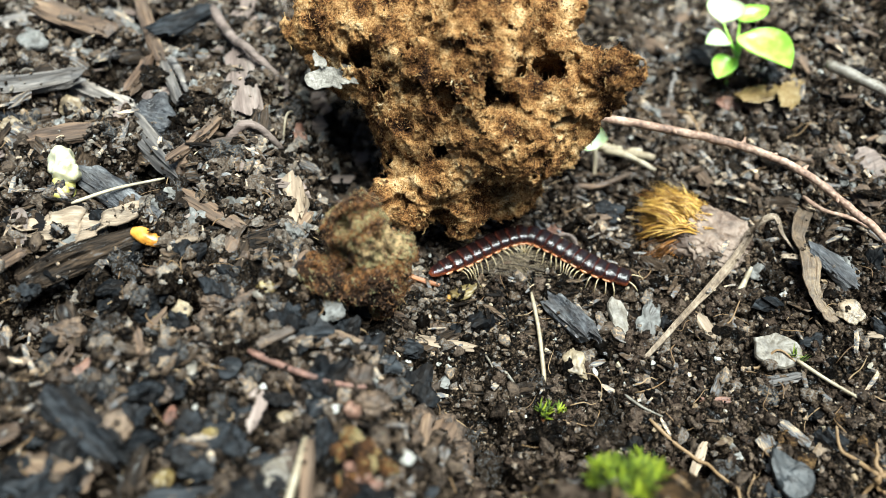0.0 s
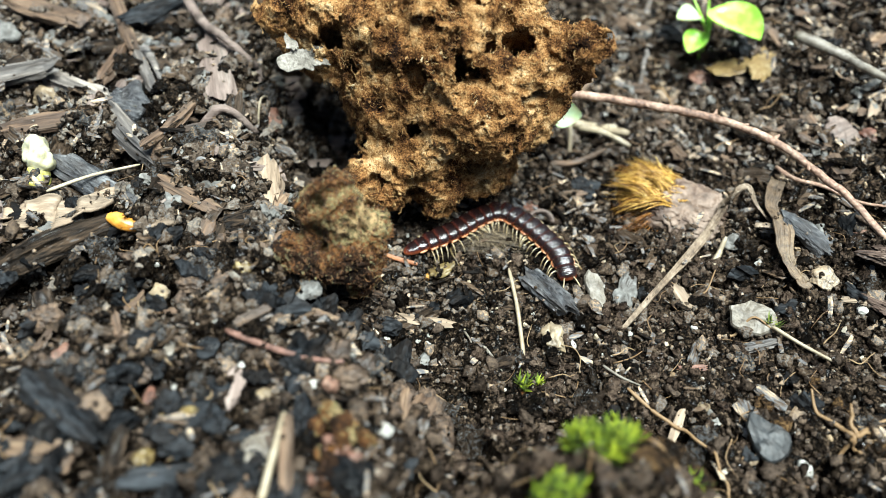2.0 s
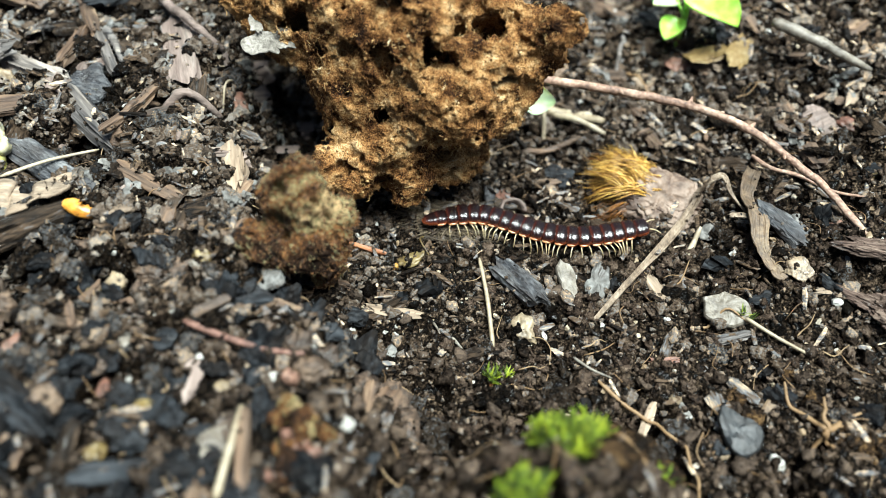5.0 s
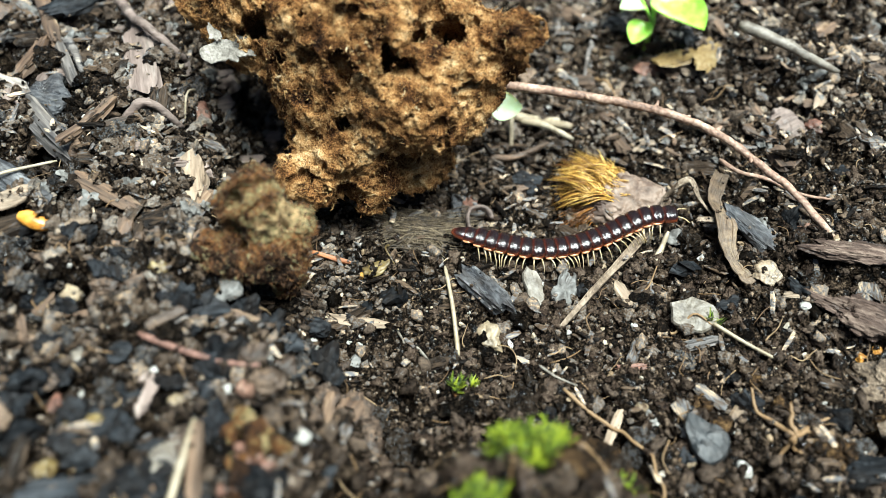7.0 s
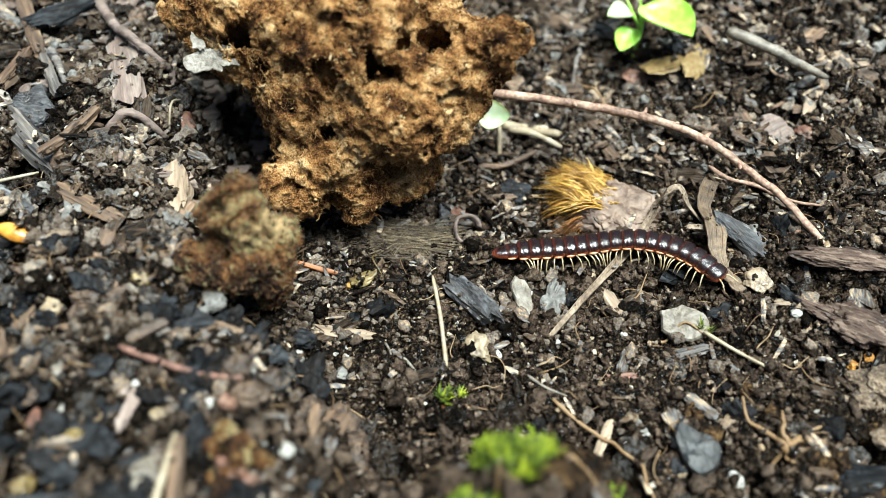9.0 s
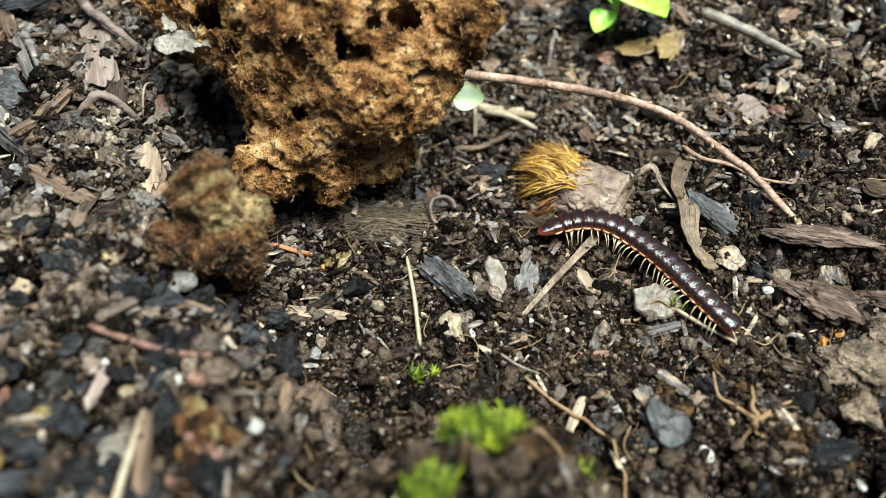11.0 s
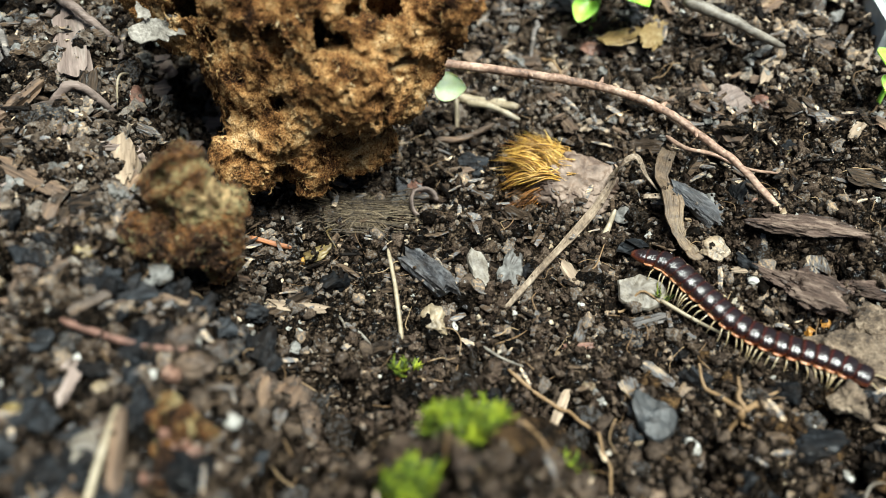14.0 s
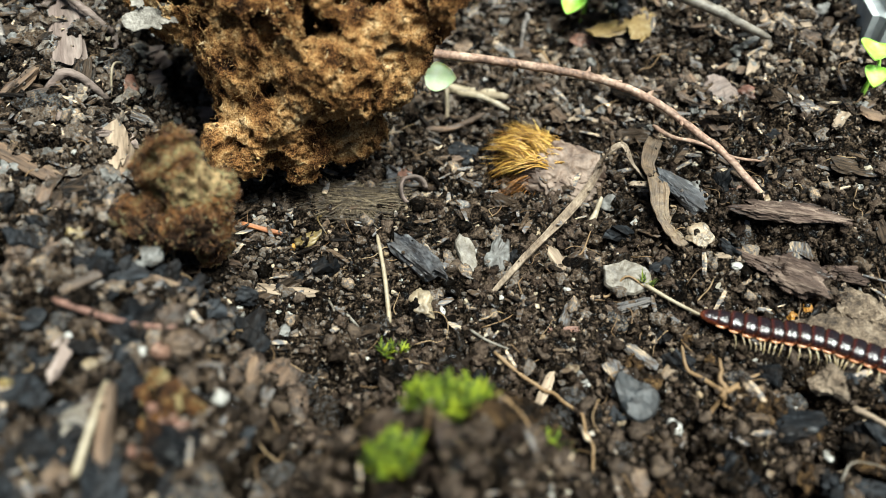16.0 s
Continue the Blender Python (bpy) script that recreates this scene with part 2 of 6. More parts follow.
WOOD_PALE = mat("pale_wood", [(0, (0.0505, 0.033, 0.0194)), (0.4, (0.1992, 0.1449, 0.0966)), (0.75, (0.314, 0.2415, 0.169)), (1, (0.4105, 0.3441, 0.2596))], 2600, 500, 0.6, 0.85, 0.8, 0.0004, each=0.25, stretch=(0.12, 1, 1), dirt=0.8)
WOOD_PINK = mat("pinkish_wood", [(0, (0.0331, 0.0228, 0.0186)), (0.4, (0.1288, 0.0934, 0.0773)), (0.75, (0.219, 0.1674, 0.1417)), (1, (0.322, 0.2705, 0.2318))], 2600, 500, 0.6, 0.85, 0.8, 0.0004, each=0.2, stretch=(0.12, 1, 1), dirt=0.8)
WOOD_FIBRE = mat("fibrous_wood", [(0, (0.010, 0.007, 0.004)), (0.35, (0.05, 0.034, 0.018)), (0.65, (0.125, 0.092, 0.052)), (1, (0.27, 0.215, 0.14))], 3000, 900, 0.6, 0.85, 1.0, 0.0006, island=0.6, dirt=0.5)
CHARCOAL_GREY = mat("grey_char", [(0, (0.006, 0.006, 0.0065)), (0.4, (0.0305, 0.0318, 0.0359)), (0.75, (0.0945, 0.0958, 0.0999)), (1, (0.2025, 0.2025, 0.2025))], 3600, 800, 0.35, 0.75, 1.0, 0.0009, each=0.2, patch=0.25, stretch=(0.35, 1, 1), dirt=0.7, spec=0.3, wet=0.9)
RED_CRUMB = mat("red_crumb", [(0, (0.035, 0.015, 0.01)), (0.45, (0.1368, 0.0612, 0.0396)), (0.8, (0.2304, 0.1224, 0.0792)), (1, (0.324, 0.216, 0.1584))], 2800, 700, 0.45, 0.8, 0.7, 0.0003, each=0.35, dirt=0.8)
TAN_BROWN = mat("tan_brown", [(0, (0.005, 0.003, 0.002)), (0.35, (0.0275, 0.0165, 0.01)), (0.65, (0.108, 0.0684, 0.041)), (1, (0.216, 0.1548, 0.1008))], 2800, 700, 0.5, 0.85, 0.9, 0.0005, each=0.4, dirt=0.8)
TAN_RING = mat("ringed_tan", [(0, (0.11, 0.075, 0.045)), (0.35, (0.28, 0.21, 0.135)), (0.55, (0.10, 0.08, 0.06)), (0.65, (0.32, 0.25, 0.17)), (1, (0.46, 0.39, 0.29))], 2500, 260, 0.55, None, 0.5, 0.0003, dirt=0.6)
LEAF_BROWN = mat("brown_leaf", [(0, (0.0434, 0.0279, 0.0155)), (0.5, (0.1116, 0.0744, 0.0434)), (1, (0.2108, 0.155, 0.093))], 2800, 500, 0.65, None, 0.7, 0.0003, dirt=0.8)
LEAF_YELLOW = mat("yellow_dead_leaf", [(0, (0.0616, 0.0366, 0.0097)), (0.5, (0.1386, 0.0885, 0.0269)), (1, (0.2156, 0.1655, 0.077))], 1800, 400, 0.6, None, 0.5, 0.0003)
SEED_BROWN = mat("orange_wood", [(0, (0.096, 0.03, 0.009)), (0.5, (0.216, 0.078, 0.024)), (1, (0.336, 0.168, 0.072))], 2500, 500, 0.5, None, 0.5, 0.0002, stretch=(0.2, 1, 1))
CONCRETE = mat("pale_concrete", [(0, (0.336, 0.36, 0.36)), (0.5, (0.44, 0.464, 0.456)), (1, (0.528, 0.544, 0.528))], 900, 120, 0.8, None, 0.3, 0.0003)
WOOD_GREY = mat("weathered_wood", [(0, (0.0084, 0.0076, 0.0076)), (0.35, (0.0652, 0.0598, 0.0576)), (0.7, (0.1739, 0.1543, 0.1391)), (1, (0.3912, 0.3369, 0.2826))], 3200, 700, 0.5, 0.85, 1.0, 0.0006, each=0.2, stretch=(0.1, 1, 1), dirt=0.9, patch=0.2)
WOOD_BROWN = mat("brown_wood", [(0, (0.0063, 0.0042, 0.0031)), (0.35, (0.0575, 0.0345, 0.0213)), (0.7, (0.1478, 0.092, 0.0541)), (1, (0.312, 0.2217, 0.1396))], 3200, 700, 0.5, 0.85, 1.0, 0.0006, each=0.2, stretch=(0.1, 1, 1), dirt=0.9, patch=0.2)
CHARCOAL = mat("charcoal", [(0, (0.00081, 0.0009, 0.00099)), (0.5, (0.00567, 0.00639, 0.00747)), (1, (0.0432, 0.04752, 0.05292))], 2600, 500, 0.4, 0.85, 0.9, 0.0005, each=0.3, stretch=(0.3, 1, 1), dirt=0.3, spec=0.06, wet=0.3)
STRAW = mat("straw", [(0, (0.1394, 0.1025, 0.0574)), (0.5, (0.2788, 0.2296, 0.1517)), (1, (0.41, 0.3608, 0.2706))], 2500, 450, 0.55, None, 0.4, 0.0002, each=0.3, dirt=0.4)
DRY_LEAF = mat("dry_leaf", [(0, (0.0382, 0.0255, 0.0153)), (0.35, (0.119, 0.0833, 0.0528)), (0.7, (0.221, 0.17, 0.119)), (1, (0.34, 0.2805, 0.2082))], 3600, 700, 0.7, None, 0.9, 0.0004, each=0.1, dirt=0.45, stretch=(1, 0.5, 1))
TWIG = mat("twig_bark", [(0, (0.06579, 0.03643, 0.02516)), (0.4, (0.2185, 0.1296, 0.0868)), (0.75, (0.3699, 0.2516, 0.1809)), (1, (0.5212, 0.4041, 0.3183))], 2500, 420, 0.65, None, 0.7, 0.0003, dirt=0.5)
RED_STEM = mat("red_stem", [(0, (0.06, 0.03, 0.022)), (0.5, (0.17, 0.088, 0.064)), (1, (0.31, 0.19, 0.145))], 2500, 420, 0.6, None, 0.5, 0.0002, dirt=0.5)
PALE = mat("pale_flake", [(0, (0.0384, 0.0288, 0.0204)), (0.35, (0.1382, 0.1175, 0.08984)), (0.7, (0.2074, 0.1866, 0.1555)), (1, (0.2626, 0.2488, 0.2212))], 3200, 900, 0.6, None, 0.5, 0.0002, each=0.3, dirt=0.8)
TAN = mat("tan_stone", [(0, (0.084, 0.056, 0.0297)), (0.5, (0.2318, 0.1764, 0.1058)), (1, (0.3326, 0.2822, 0.2016))], 2500, 700, 0.55, None, 0.6, 0.0003, each=0.45, dirt=0.8)
STONE = mat("grey_stone", [(0, (0.0338, 0.0338, 0.0319)), (0.5, (0.1188, 0.1161, 0.108)), (1, (0.2268, 0.216, 0.1944))], 2500, 600, 0.5, 0.8, 0.5, 0.0002, each=0.35, dirt=0.8)
SLATE = mat("slate", [(0, (0.005262, 0.006594, 0.00792)), (0.5, (0.01013, 0.01234, 0.01409)), (1, (0.0176, 0.02026, 0.02201))], 2500, 500, 0.45, 0.7, 0.4, 0.0002, dirt=0.4)
WHITE = mat("white_grain", [(0, (0.088, 0.08, 0.064)), (0.4, (0.2765, 0.265, 0.2362)), (1, (0.4378, 0.432, 0.409))], 3000, 900, 0.4, None, 0.3, 0.0002, dirt=0.4)
FUNGUS = mat("white_fungus", [(0, (0.20, 0.18, 0.085)), (0.4, (0.32, 0.30, 0.19)), (1, (0.42, 0.41, 0.32))], 1500, 300, 0.5, None, 0.3, 0.0002, through_light=0.3)
FUNGUS_STEM = mat("yellow_fungus", [(0, (0.20, 0.18, 0.03)), (0.5, (0.34, 0.31, 0.08)), (1, (0.44, 0.42, 0.2))], 1500, 300, 0.5, None, 0.3, 0.0002, through_light=0.3)
SEED = mat("orange_seed", [(0, (0.26, 0.10, 0.012)), (0.5, (0.52, 0.23, 0.03)), (1, (0.72, 0.42, 0.10))], 1500, 300, 0.35, None, 0.2, 0.0002)
GOLD = mat("golden_crumb", [(0, (0.14, 0.05, 0.008)), (0.5, (0.40, 0.18, 0.025)), (1, (0.66, 0.40, 0.10))], 2600, 700, 0.5, None, 0.7, 0.0004, dirt=0.5)
YELLOW = mat("yellow_crumb", [(0, (0.0322, 0.0198, 0.005)), (0.5, (0.1214, 0.0822, 0.0232)), (1, (0.2142, 0.1678, 0.0714))], 2000, 500, 0.5, None, 0.4, 0.0002, dirt=0.8)
BRISTLE = mat("golden_bristle", [(0, (0.06037, 0.0216, 0.00432)), (0.35, (0.2415, 0.114, 0.01728)), (0.7, (0.5554, 0.336, 0.0702)), (1, (0.8452, 0.648, 0.2376))], 900, 260, 0.4, None, 0.2, 0.0002, island=0.6)
RUSSET = mat("russet_bristle", [(0, (0.020, 0.007, 0.002)), (0.4, (0.10, 0.036, 0.007)), (0.75, (0.26, 0.11, 0.02)), (1, (0.48, 0.28, 0.07))], 900, 260, 0.4, None, 0.2, 0.0002, island=0.6)
HUSK = mat("papery_husk", [(0, (0.01296, 0.0066, 0.00434)), (0.28, (0.0612, 0.03432, 0.0217)), (0.55, (0.144, 0.09768, 0.06944)), (1, (0.2448, 0.1815, 0.1395))], 900, 300, 0.7, None, 0.8, 0.0008, dirt=0.55, patch=0.3)
LEAF = mat("young_leaf", [(0, (0.18, 0.38, 0.03)), (0.5, (0.30, 0.56, 0.07)), (1, (0.50, 0.74, 0.22))], 900, 250, 0.35, None, 0.2, 0.0002, through_light=0.4)
LEAF_PALE = mat("pale_young_leaf", [(0, (0.3, 0.435, 0.1875)), (0.5, (0.465, 0.57, 0.3375)), (1, (0.6, 0.66, 0.525))], 900, 250, 0.4, None, 0.2, 0.0002, through_light=0.4)
MOSS = mat("moss", [(0, (0.004, 0.009, 0.0006)), (0.3, (0.028, 0.048, 0.0018)), (0.6, (0.115, 0.16, 0.0045)), (1, (0.32, 0.36, 0.018))], 1500, 260, 0.6, None, 0.2, 0.0002, island=0.8, through_light=0.15)
ROOT = mat("root_fibre", [(0, (0.06101, 0.03348, 0.01302)), (0.5, (0.1525, 0.08928, 0.0372)), (1, (0.2644, 0.1875, 0.1042))], 2500, 450, 0.65, None, 0.3, 0.0002, island=0.7)
LEG = mat("millipede_leg", [(0, (0.17, 0.115, 0.055)), (0.5, (0.30, 0.235, 0.14)), (1, (0.42, 0.36, 0.25))], 1800, 500, 0.35, None, 0.2, 0.0001, through_light=0.3)
KEEL = mat("millipede_keel", [(0, (0.22, 0.06, 0.020)), (0.5, (0.40, 0.17, 0.075)), (1, (0.50, 0.31, 0.18))], 1800, 500, 0.3, None, 0.2, 0.0001, through_light=0.2)


def shell_material():
    """Glossy blackish plates that turn red-brown at the flanks and the hind rim."""
    m = bpy.data.materials.new("millipede_shell")
    m.use_nodes = True
    n, link = m.node_tree.nodes, m.node_tree.links.new
    b = n["Principled BSDF"]
    xyz = n.new("ShaderNodeSeparateXYZ")
    co = n.new("ShaderNodeTexCoord").outputs["Object"]
    link(co, xyz.inputs[0])
    flank, rim, most = n.new("ShaderNodeMapRange"), n.new("ShaderNodeMapRange"), n.new("ShaderNodeMath")
    flank.inputs["From Min"].default_value, flank.inputs["From Max"].default_value = 0.00062, 0.00005
    rim.inputs["From Min"].default_value, rim.inputs["From Max"].default_value = -0.00034, -0.00064
    rim.inputs["To Max"].default_value = 0.42
    link(xyz.outputs["Z"], flank.inputs["Value"]), link(xyz.outputs["X"], rim.inputs["Value"])
    most.operation = "MAXIMUM"
    link(flank.outputs[0], most.inputs[0]), link(rim.outputs[0], most.inputs[1])
    nz = n.new("ShaderNodeTexNoise")
    nz.inputs["Scale"].default_value = 1500
    grain = n.new("ShaderNodeMapping")
    grain.inputs["Scale"].default_value = (3.2, 0.8, 1.0)
    link(co, grain.inputs["Vector"]), link(grain.outputs["Vector"], nz.inputs["Vector"])
    add = n.new("ShaderNodeMath")
    add.operation = "MULTIPLY_ADD"
    add.inputs[1].default_value = 0.35
    link(nz.outputs["Fac"], add.inputs[0]), link(most.outputs[0], add.inputs[2])
    cr = n.new("ShaderNodeValToRGB")
    e = cr.color_ramp.elements
    e[0].position, e[0].color = 0.15, (0.006, 0.003, 0.003, 1)
    e[1].position, e[1].color = 0.95, (0.17, 0.040, 0.014, 1)
    e.new(0.5).color = (0.035, 0.008, 0.006, 1)
    link(add.outputs[0], cr.inputs["Fac"]), link(cr.outputs["Color"], b.inputs["Base Color"])
    b.inputs["Roughness"].default_value = 0.24
    b.inputs["Specular IOR Level"].default_value = 0.9
    bp = n.new("ShaderNodeBump")
    bp.inputs["Strength"].default_value, bp.inputs["Distance"].default_value = 1.0, 0.00017
    link(nz.outputs["Fac"], bp.inputs["Height"]), link(bp.outputs["Normal"], b.inputs["Normal"])
    return m


SHELL = shell_material()


# ---- mesh makers ----
def mesh_of(name, verts, faces, material, smooth=True):
    me = bpy.data.meshes.new(name)
    me.from_pydata([tuple(v) for v in np.asarray(verts, float).tolist()], [], [tuple(f) for f in faces])
    me.materials.append(material)
    if smooth:
        me.polygons.foreach_set("use_smooth", [True] * len(me.polygons))
    me.update()
    return me


def part(name, me, parent=None, label="", m=None):
    ob = new(name, me)
    ob.parent = parent
    if m is not None:
        ob.matrix_basis = m
    if label:
        ob["label"] = label
    return ob


BALLS = {}


def ball(level):
    """Vertices and triangles of a round mesh."""
    if level not in BALLS:
        bm = bmesh.new()
        bmesh.ops.create_icosphere(bm, subdivisions=level, radius=1)
        BALLS[level] = (np.array([v.co for v in bm.verts]), [[v.index for v in f.verts] for f in bm.faces])
        bm.free()
    return BALLS[level]


def lump(rx, ry, rz, seed=0, rough=0.25, level=3, facets=0, octaves=2):
    """An uneven stone or crumb; facets are broken faces cut across it."""
    v, f = ball(level)
    r = np.ones(len(v))
    rr = np.random.default_rng(seed + 900)
    for _ in range(facets):
        n = rr.normal(size=3)
        n /= np.linalg.norm(n)
        r = np.minimum(r, rr.uniform(0.55, 0.85) / np.maximum(v @ n, 0.05))
    r = r * (1 + rough * fbm(v * 1.5 + seed * 7.3, seed, octaves))
    return v * r[:, None] * (rx, ry, rz), f


def stick(length, width, height, seed=0, rough=0.25, rings=12, sides=10, bend=0.0, ragged=0.5):
    """A splinter, chip or log along x with a grooved, squarish section and broken ends."""
    i, k = np.meshgrid(np.arange(rings + 1), np.arange(sides), indexing="ij")
    u, a = i / rings, 2 * math.pi * (k + 0.5) / sides
    c, s = np.cos(a), np.sin(a)
    q = np.stack([u * 1.6 + seed * 3.1, c * 1.9, s * 1.9], -1)
    g = 1 + rough * vnoise(q, seed) + 0.6 * rough * vnoise(q * (1.5, 3.3, 3.3), seed + 5)
    taper = np.minimum(1, 0.72 + np.minimum(u, 1 - u) * 3)
    y = np.sign(c) * np.abs(c) ** 0.6 * width / 2 * taper * g
    z = np.sign(s) * np.abs(s) ** 0.6 * height / 2 * taper * g + bend * length * (u - 0.5) ** 2 * 4
    end = np.where((i == 0) | (i == rings), 1.0, 0.0)
    x = (u - 0.5) * length + end * ragged * width * vnoise(np.stack([c * 2.6, s * 2.6, i + seed + 9.0], -1), seed + 3)
    verts = np.stack([x, y, z], -1).reshape(-1, 3)
    faces = []
    for m in range(rings):
        for n in range(sides):
            p, o = m * sides + n, m * sides + (n + 1) % sides
            faces.append((p, p + sides, o + sides, o))
    faces += [tuple(range(sides)), tuple(reversed(range(rings * sides, (rings + 1) * sides)))]
    return verts, faces


def plate(radius, ratio, height, seed=0, rough=0.25, n=30):
    """A flat flake with a broken outline, an uneven face and a rounded rim."""
    ang = np.linspace(0, 2 * math.pi, n, endpoint=False)
    c = np.stack([np.cos(ang) * 1.3, np.sin(ang) * 1.3, np.full(n, seed * 1.7)], 1)
    rr = np.random.default_rng(seed + 100)
    cut = np.ones(n)
    for _ in range(5):
        cut = np.minimum(cut, rr.uniform(0.62, 0.95) / np.maximum(np.cos(ang - rr.uniform(0, 6.28)), 0.05))
    rad = radius * cut * (1 + rough * vnoise(c, seed) + 0.5 * rough * vnoise(c * 3.1, seed + 1))
    ring = np.stack([np.cos(ang) * rad, np.sin(ang) * rad * ratio], 1)
    verts, faces = [], []
    levels = ((0.9, -0.5), (1.0, -0.15), (1.0, 0.2), (0.93, 0.5), (0.7, 0.55), (0.4, 0.55), (0.12, 0.55))
    for scale, z in levels:
        q = ring * scale
        w = vnoise(np.stack([q[:, 0] * 900, q[:, 1] * 900, np.full(n, seed + 0.3)], 1), seed) + 0.5 * vnoise(np.stack([q[:, 0] * 2600, q[:, 1] * 2600, np.full(n, seed + 0.3)], 1), seed + 4)
        verts += np.stack([q[:, 0], q[:, 1], (z + 0.32 * w) * height], 1).tolist()
    for i in range(len(levels) - 1):
        for k in range(n):
            a, b = i * n + k, i * n + (k + 1) % n
            faces.append((a, b, b + n, a + n))
    faces += [tuple(reversed(range(n))), tuple(range((len(levels) - 1) * n, len(levels) * n))]
    return np.array(verts), faces


def spline(points, n):
    """n places along a smooth line through the points."""
    p = np.array([points[0], *points, points[-1]], float)
    p[0], p[-1] = 2 * p[1] - p[2], 2 * p[-2] - p[-3]
    out = []
    m = len(points) - 1
    for i in range(n):
        s = i / (n - 1) * m
        k = min(int(s), m - 1)
        t = s - k
        a, b, c, d = p[k:k + 4]
        out.append(0.5 * (2 * b + (c - a) * t + (2 * a - 5 * b + 4 * c - d) * t * t + (3 * b - a - 3 * c + d) * t ** 3))
    return np.array(out)


def sweep(points, width, height=None, n=20, sides=6, seed=0, rough=0.1, tip=0.5, twist=0.0, wander=0.0):
    """A stem, root or strip along a line; with height it is a flat ribbon."""
    q = spline(points, n)
    if wander:
        q = q + wander * np.stack([vnoise(np.stack([np.arange(n) * 0.45, np.full(n, 0.3 + k), np.full(n, seed)], 1), seed + k) for k in range(3)], 1)
    height = height or width
    d = np.gradient(q, axis=0)
    d /= np.linalg.norm(d, axis=1)[:, None]
    verts, faces = [], []
    for i in range(n):
        u = i / (n - 1)
        side = np.cross(d[i], (0, 0, 1.0))
        side = side / (np.linalg.norm(side) + 1e-9)
        up = np.cross(side, d[i])
        tw = twist * u
        side, up = math.cos(tw) * side + math.sin(tw) * up, math.cos(tw) * up - math.sin(tw) * side
        taper = 1 - (1 - tip) * u
        if i in (0, n - 1):
            taper *= 0.6
        for k in range(sides):
            a = 2 * math.pi * k / sides
            g = taper * (1 + rough * float(vnoise(np.array([[i * 0.6, k * 0.9, seed + 0.5]]), seed)[0]))
            verts.append(q[i] + side * math.cos(a) * width / 2 * g + up * math.sin(a) * height / 2 * g)
    for i in range(n - 1):
        for k in range(sides):
            a, b = i * sides + k, i * sides + (k + 1) % sides
            faces.append((a, b, b + sides, a + sides))
    faces += [tuple(reversed(range(sides))), tuple(range((n - 1) * sides, n * sides))]
    return np.array(verts), faces


def joined(pieces):
    """Many small meshes as one list of vertices and faces."""
    verts, faces, base = [], [], 0
    for v, f in pieces:
        verts.append(v)
        faces += [tuple(i + base for i in q) for q in f]
        base += len(v)
    return np.concatenate(verts), faces


def thing(name, shape, material, m, label, category, group="", smooth=True):
    ob = new(name, mesh_of(name, *shape, material, smooth))
    ob.matrix_basis = m
    return tagged(ob, label, category, group)


def lay(x, y, turn=0.0, lift=0.0, tilt=0.0, roll=0.0):
    """A pose on the soil."""
    p = at(x, y, lift)
    return pose(p.x, p.y, p.z, roll, tilt, turn)


def laid(points):
    """Places given as x, y and height over the soil."""
    return [tuple(at(x, y, h)) for x, y, h in points]


def straight(name, shape_mat, points, width, label, category, group="", **kw):
    """A stem or strip whose object stands at its first point."""
    q = laid(points)
    o = Vector(q[0])
    v, f = sweep([tuple(Vector(p) - o) for p in q], width, **kw)
    return thing(name, (v, f), shape_mat, Matrix.Translation(o), label, category, group)


# ---- the ground ----
def spaced(a, b, d, reach):
    inner = list(np.arange(a, b + d / 2, d))
    out, s = [], d
    while s < reach:
        s *= 1.28
        out.append(s)
    far = np.cumsum(out)
    return np.array([a - v for v in far[::-1]] + inner + [b + v for v in far])


def build_ground():
    xs, ys = spaced(-0.072, 0.086, 0.00032, 14.0), spaced(0.024, 0.140, 0.00032, 14.0)
    gx, gy = np.meshgrid(xs, ys)
    gz = land(gx, gy)
    verts = np.stack([gx, gy, gz], -1).reshape(-1, 3)
    w, h = len(xs), len(ys)
    i = (np.arange(h - 1)[:, None] * w + np.arange(w - 1)[None]).reshape(-1)
    faces = np.stack([i, i + 1, i + w + 1, i + w], 1).tolist()
    ob = new("ground", mesh_of("ground", verts, faces, GAP_SHADE_SOIL))
    return tagged(ob, "moist garden soil with hollows, coloured near-black for shade between crumbs", "soil", kind="structure")


ground = build_ground()


# ---- crumbs of the soil ----
def scatter(count, shapes, small, large, seed, box, sink=0.2, flat=0.7, power=2.5, keep=None):
    """Copies of the shapes strewn over the soil, as one list of vertices and faces."""
    r = np.random.default_rng(seed)
    x, y = r.uniform(box[0], box[1], count), r.uniform(box[2], box[3], count)
    if keep is not None:
        ok = keep(x, y, r)
        x, y = x[ok], y[ok]
    near = in_reach(x, y)
    x, y = x[near], y[near]
    size = small + (large - small) * r.uniform(0, 1, len(x)) ** power
    z = land(x, y)
    pieces = []
    for k in range(len(x)):
        v, f = shapes[r.integers(len(shapes))]
        e = Euler((r.uniform(-0.7, 0.7), r.uniform(-0.7, 0.7), r.uniform(0, 6.28))).to_matrix()
        p = v * size[k] * (1, r.uniform(0.7, 1), r.uniform(flat, 1))
        pieces.append((p @ np.array(e).T + (x[k], y[k], z[k] + size[k] * (flat - 2 * sink) * 0.5), f))
    return joined(pieces)


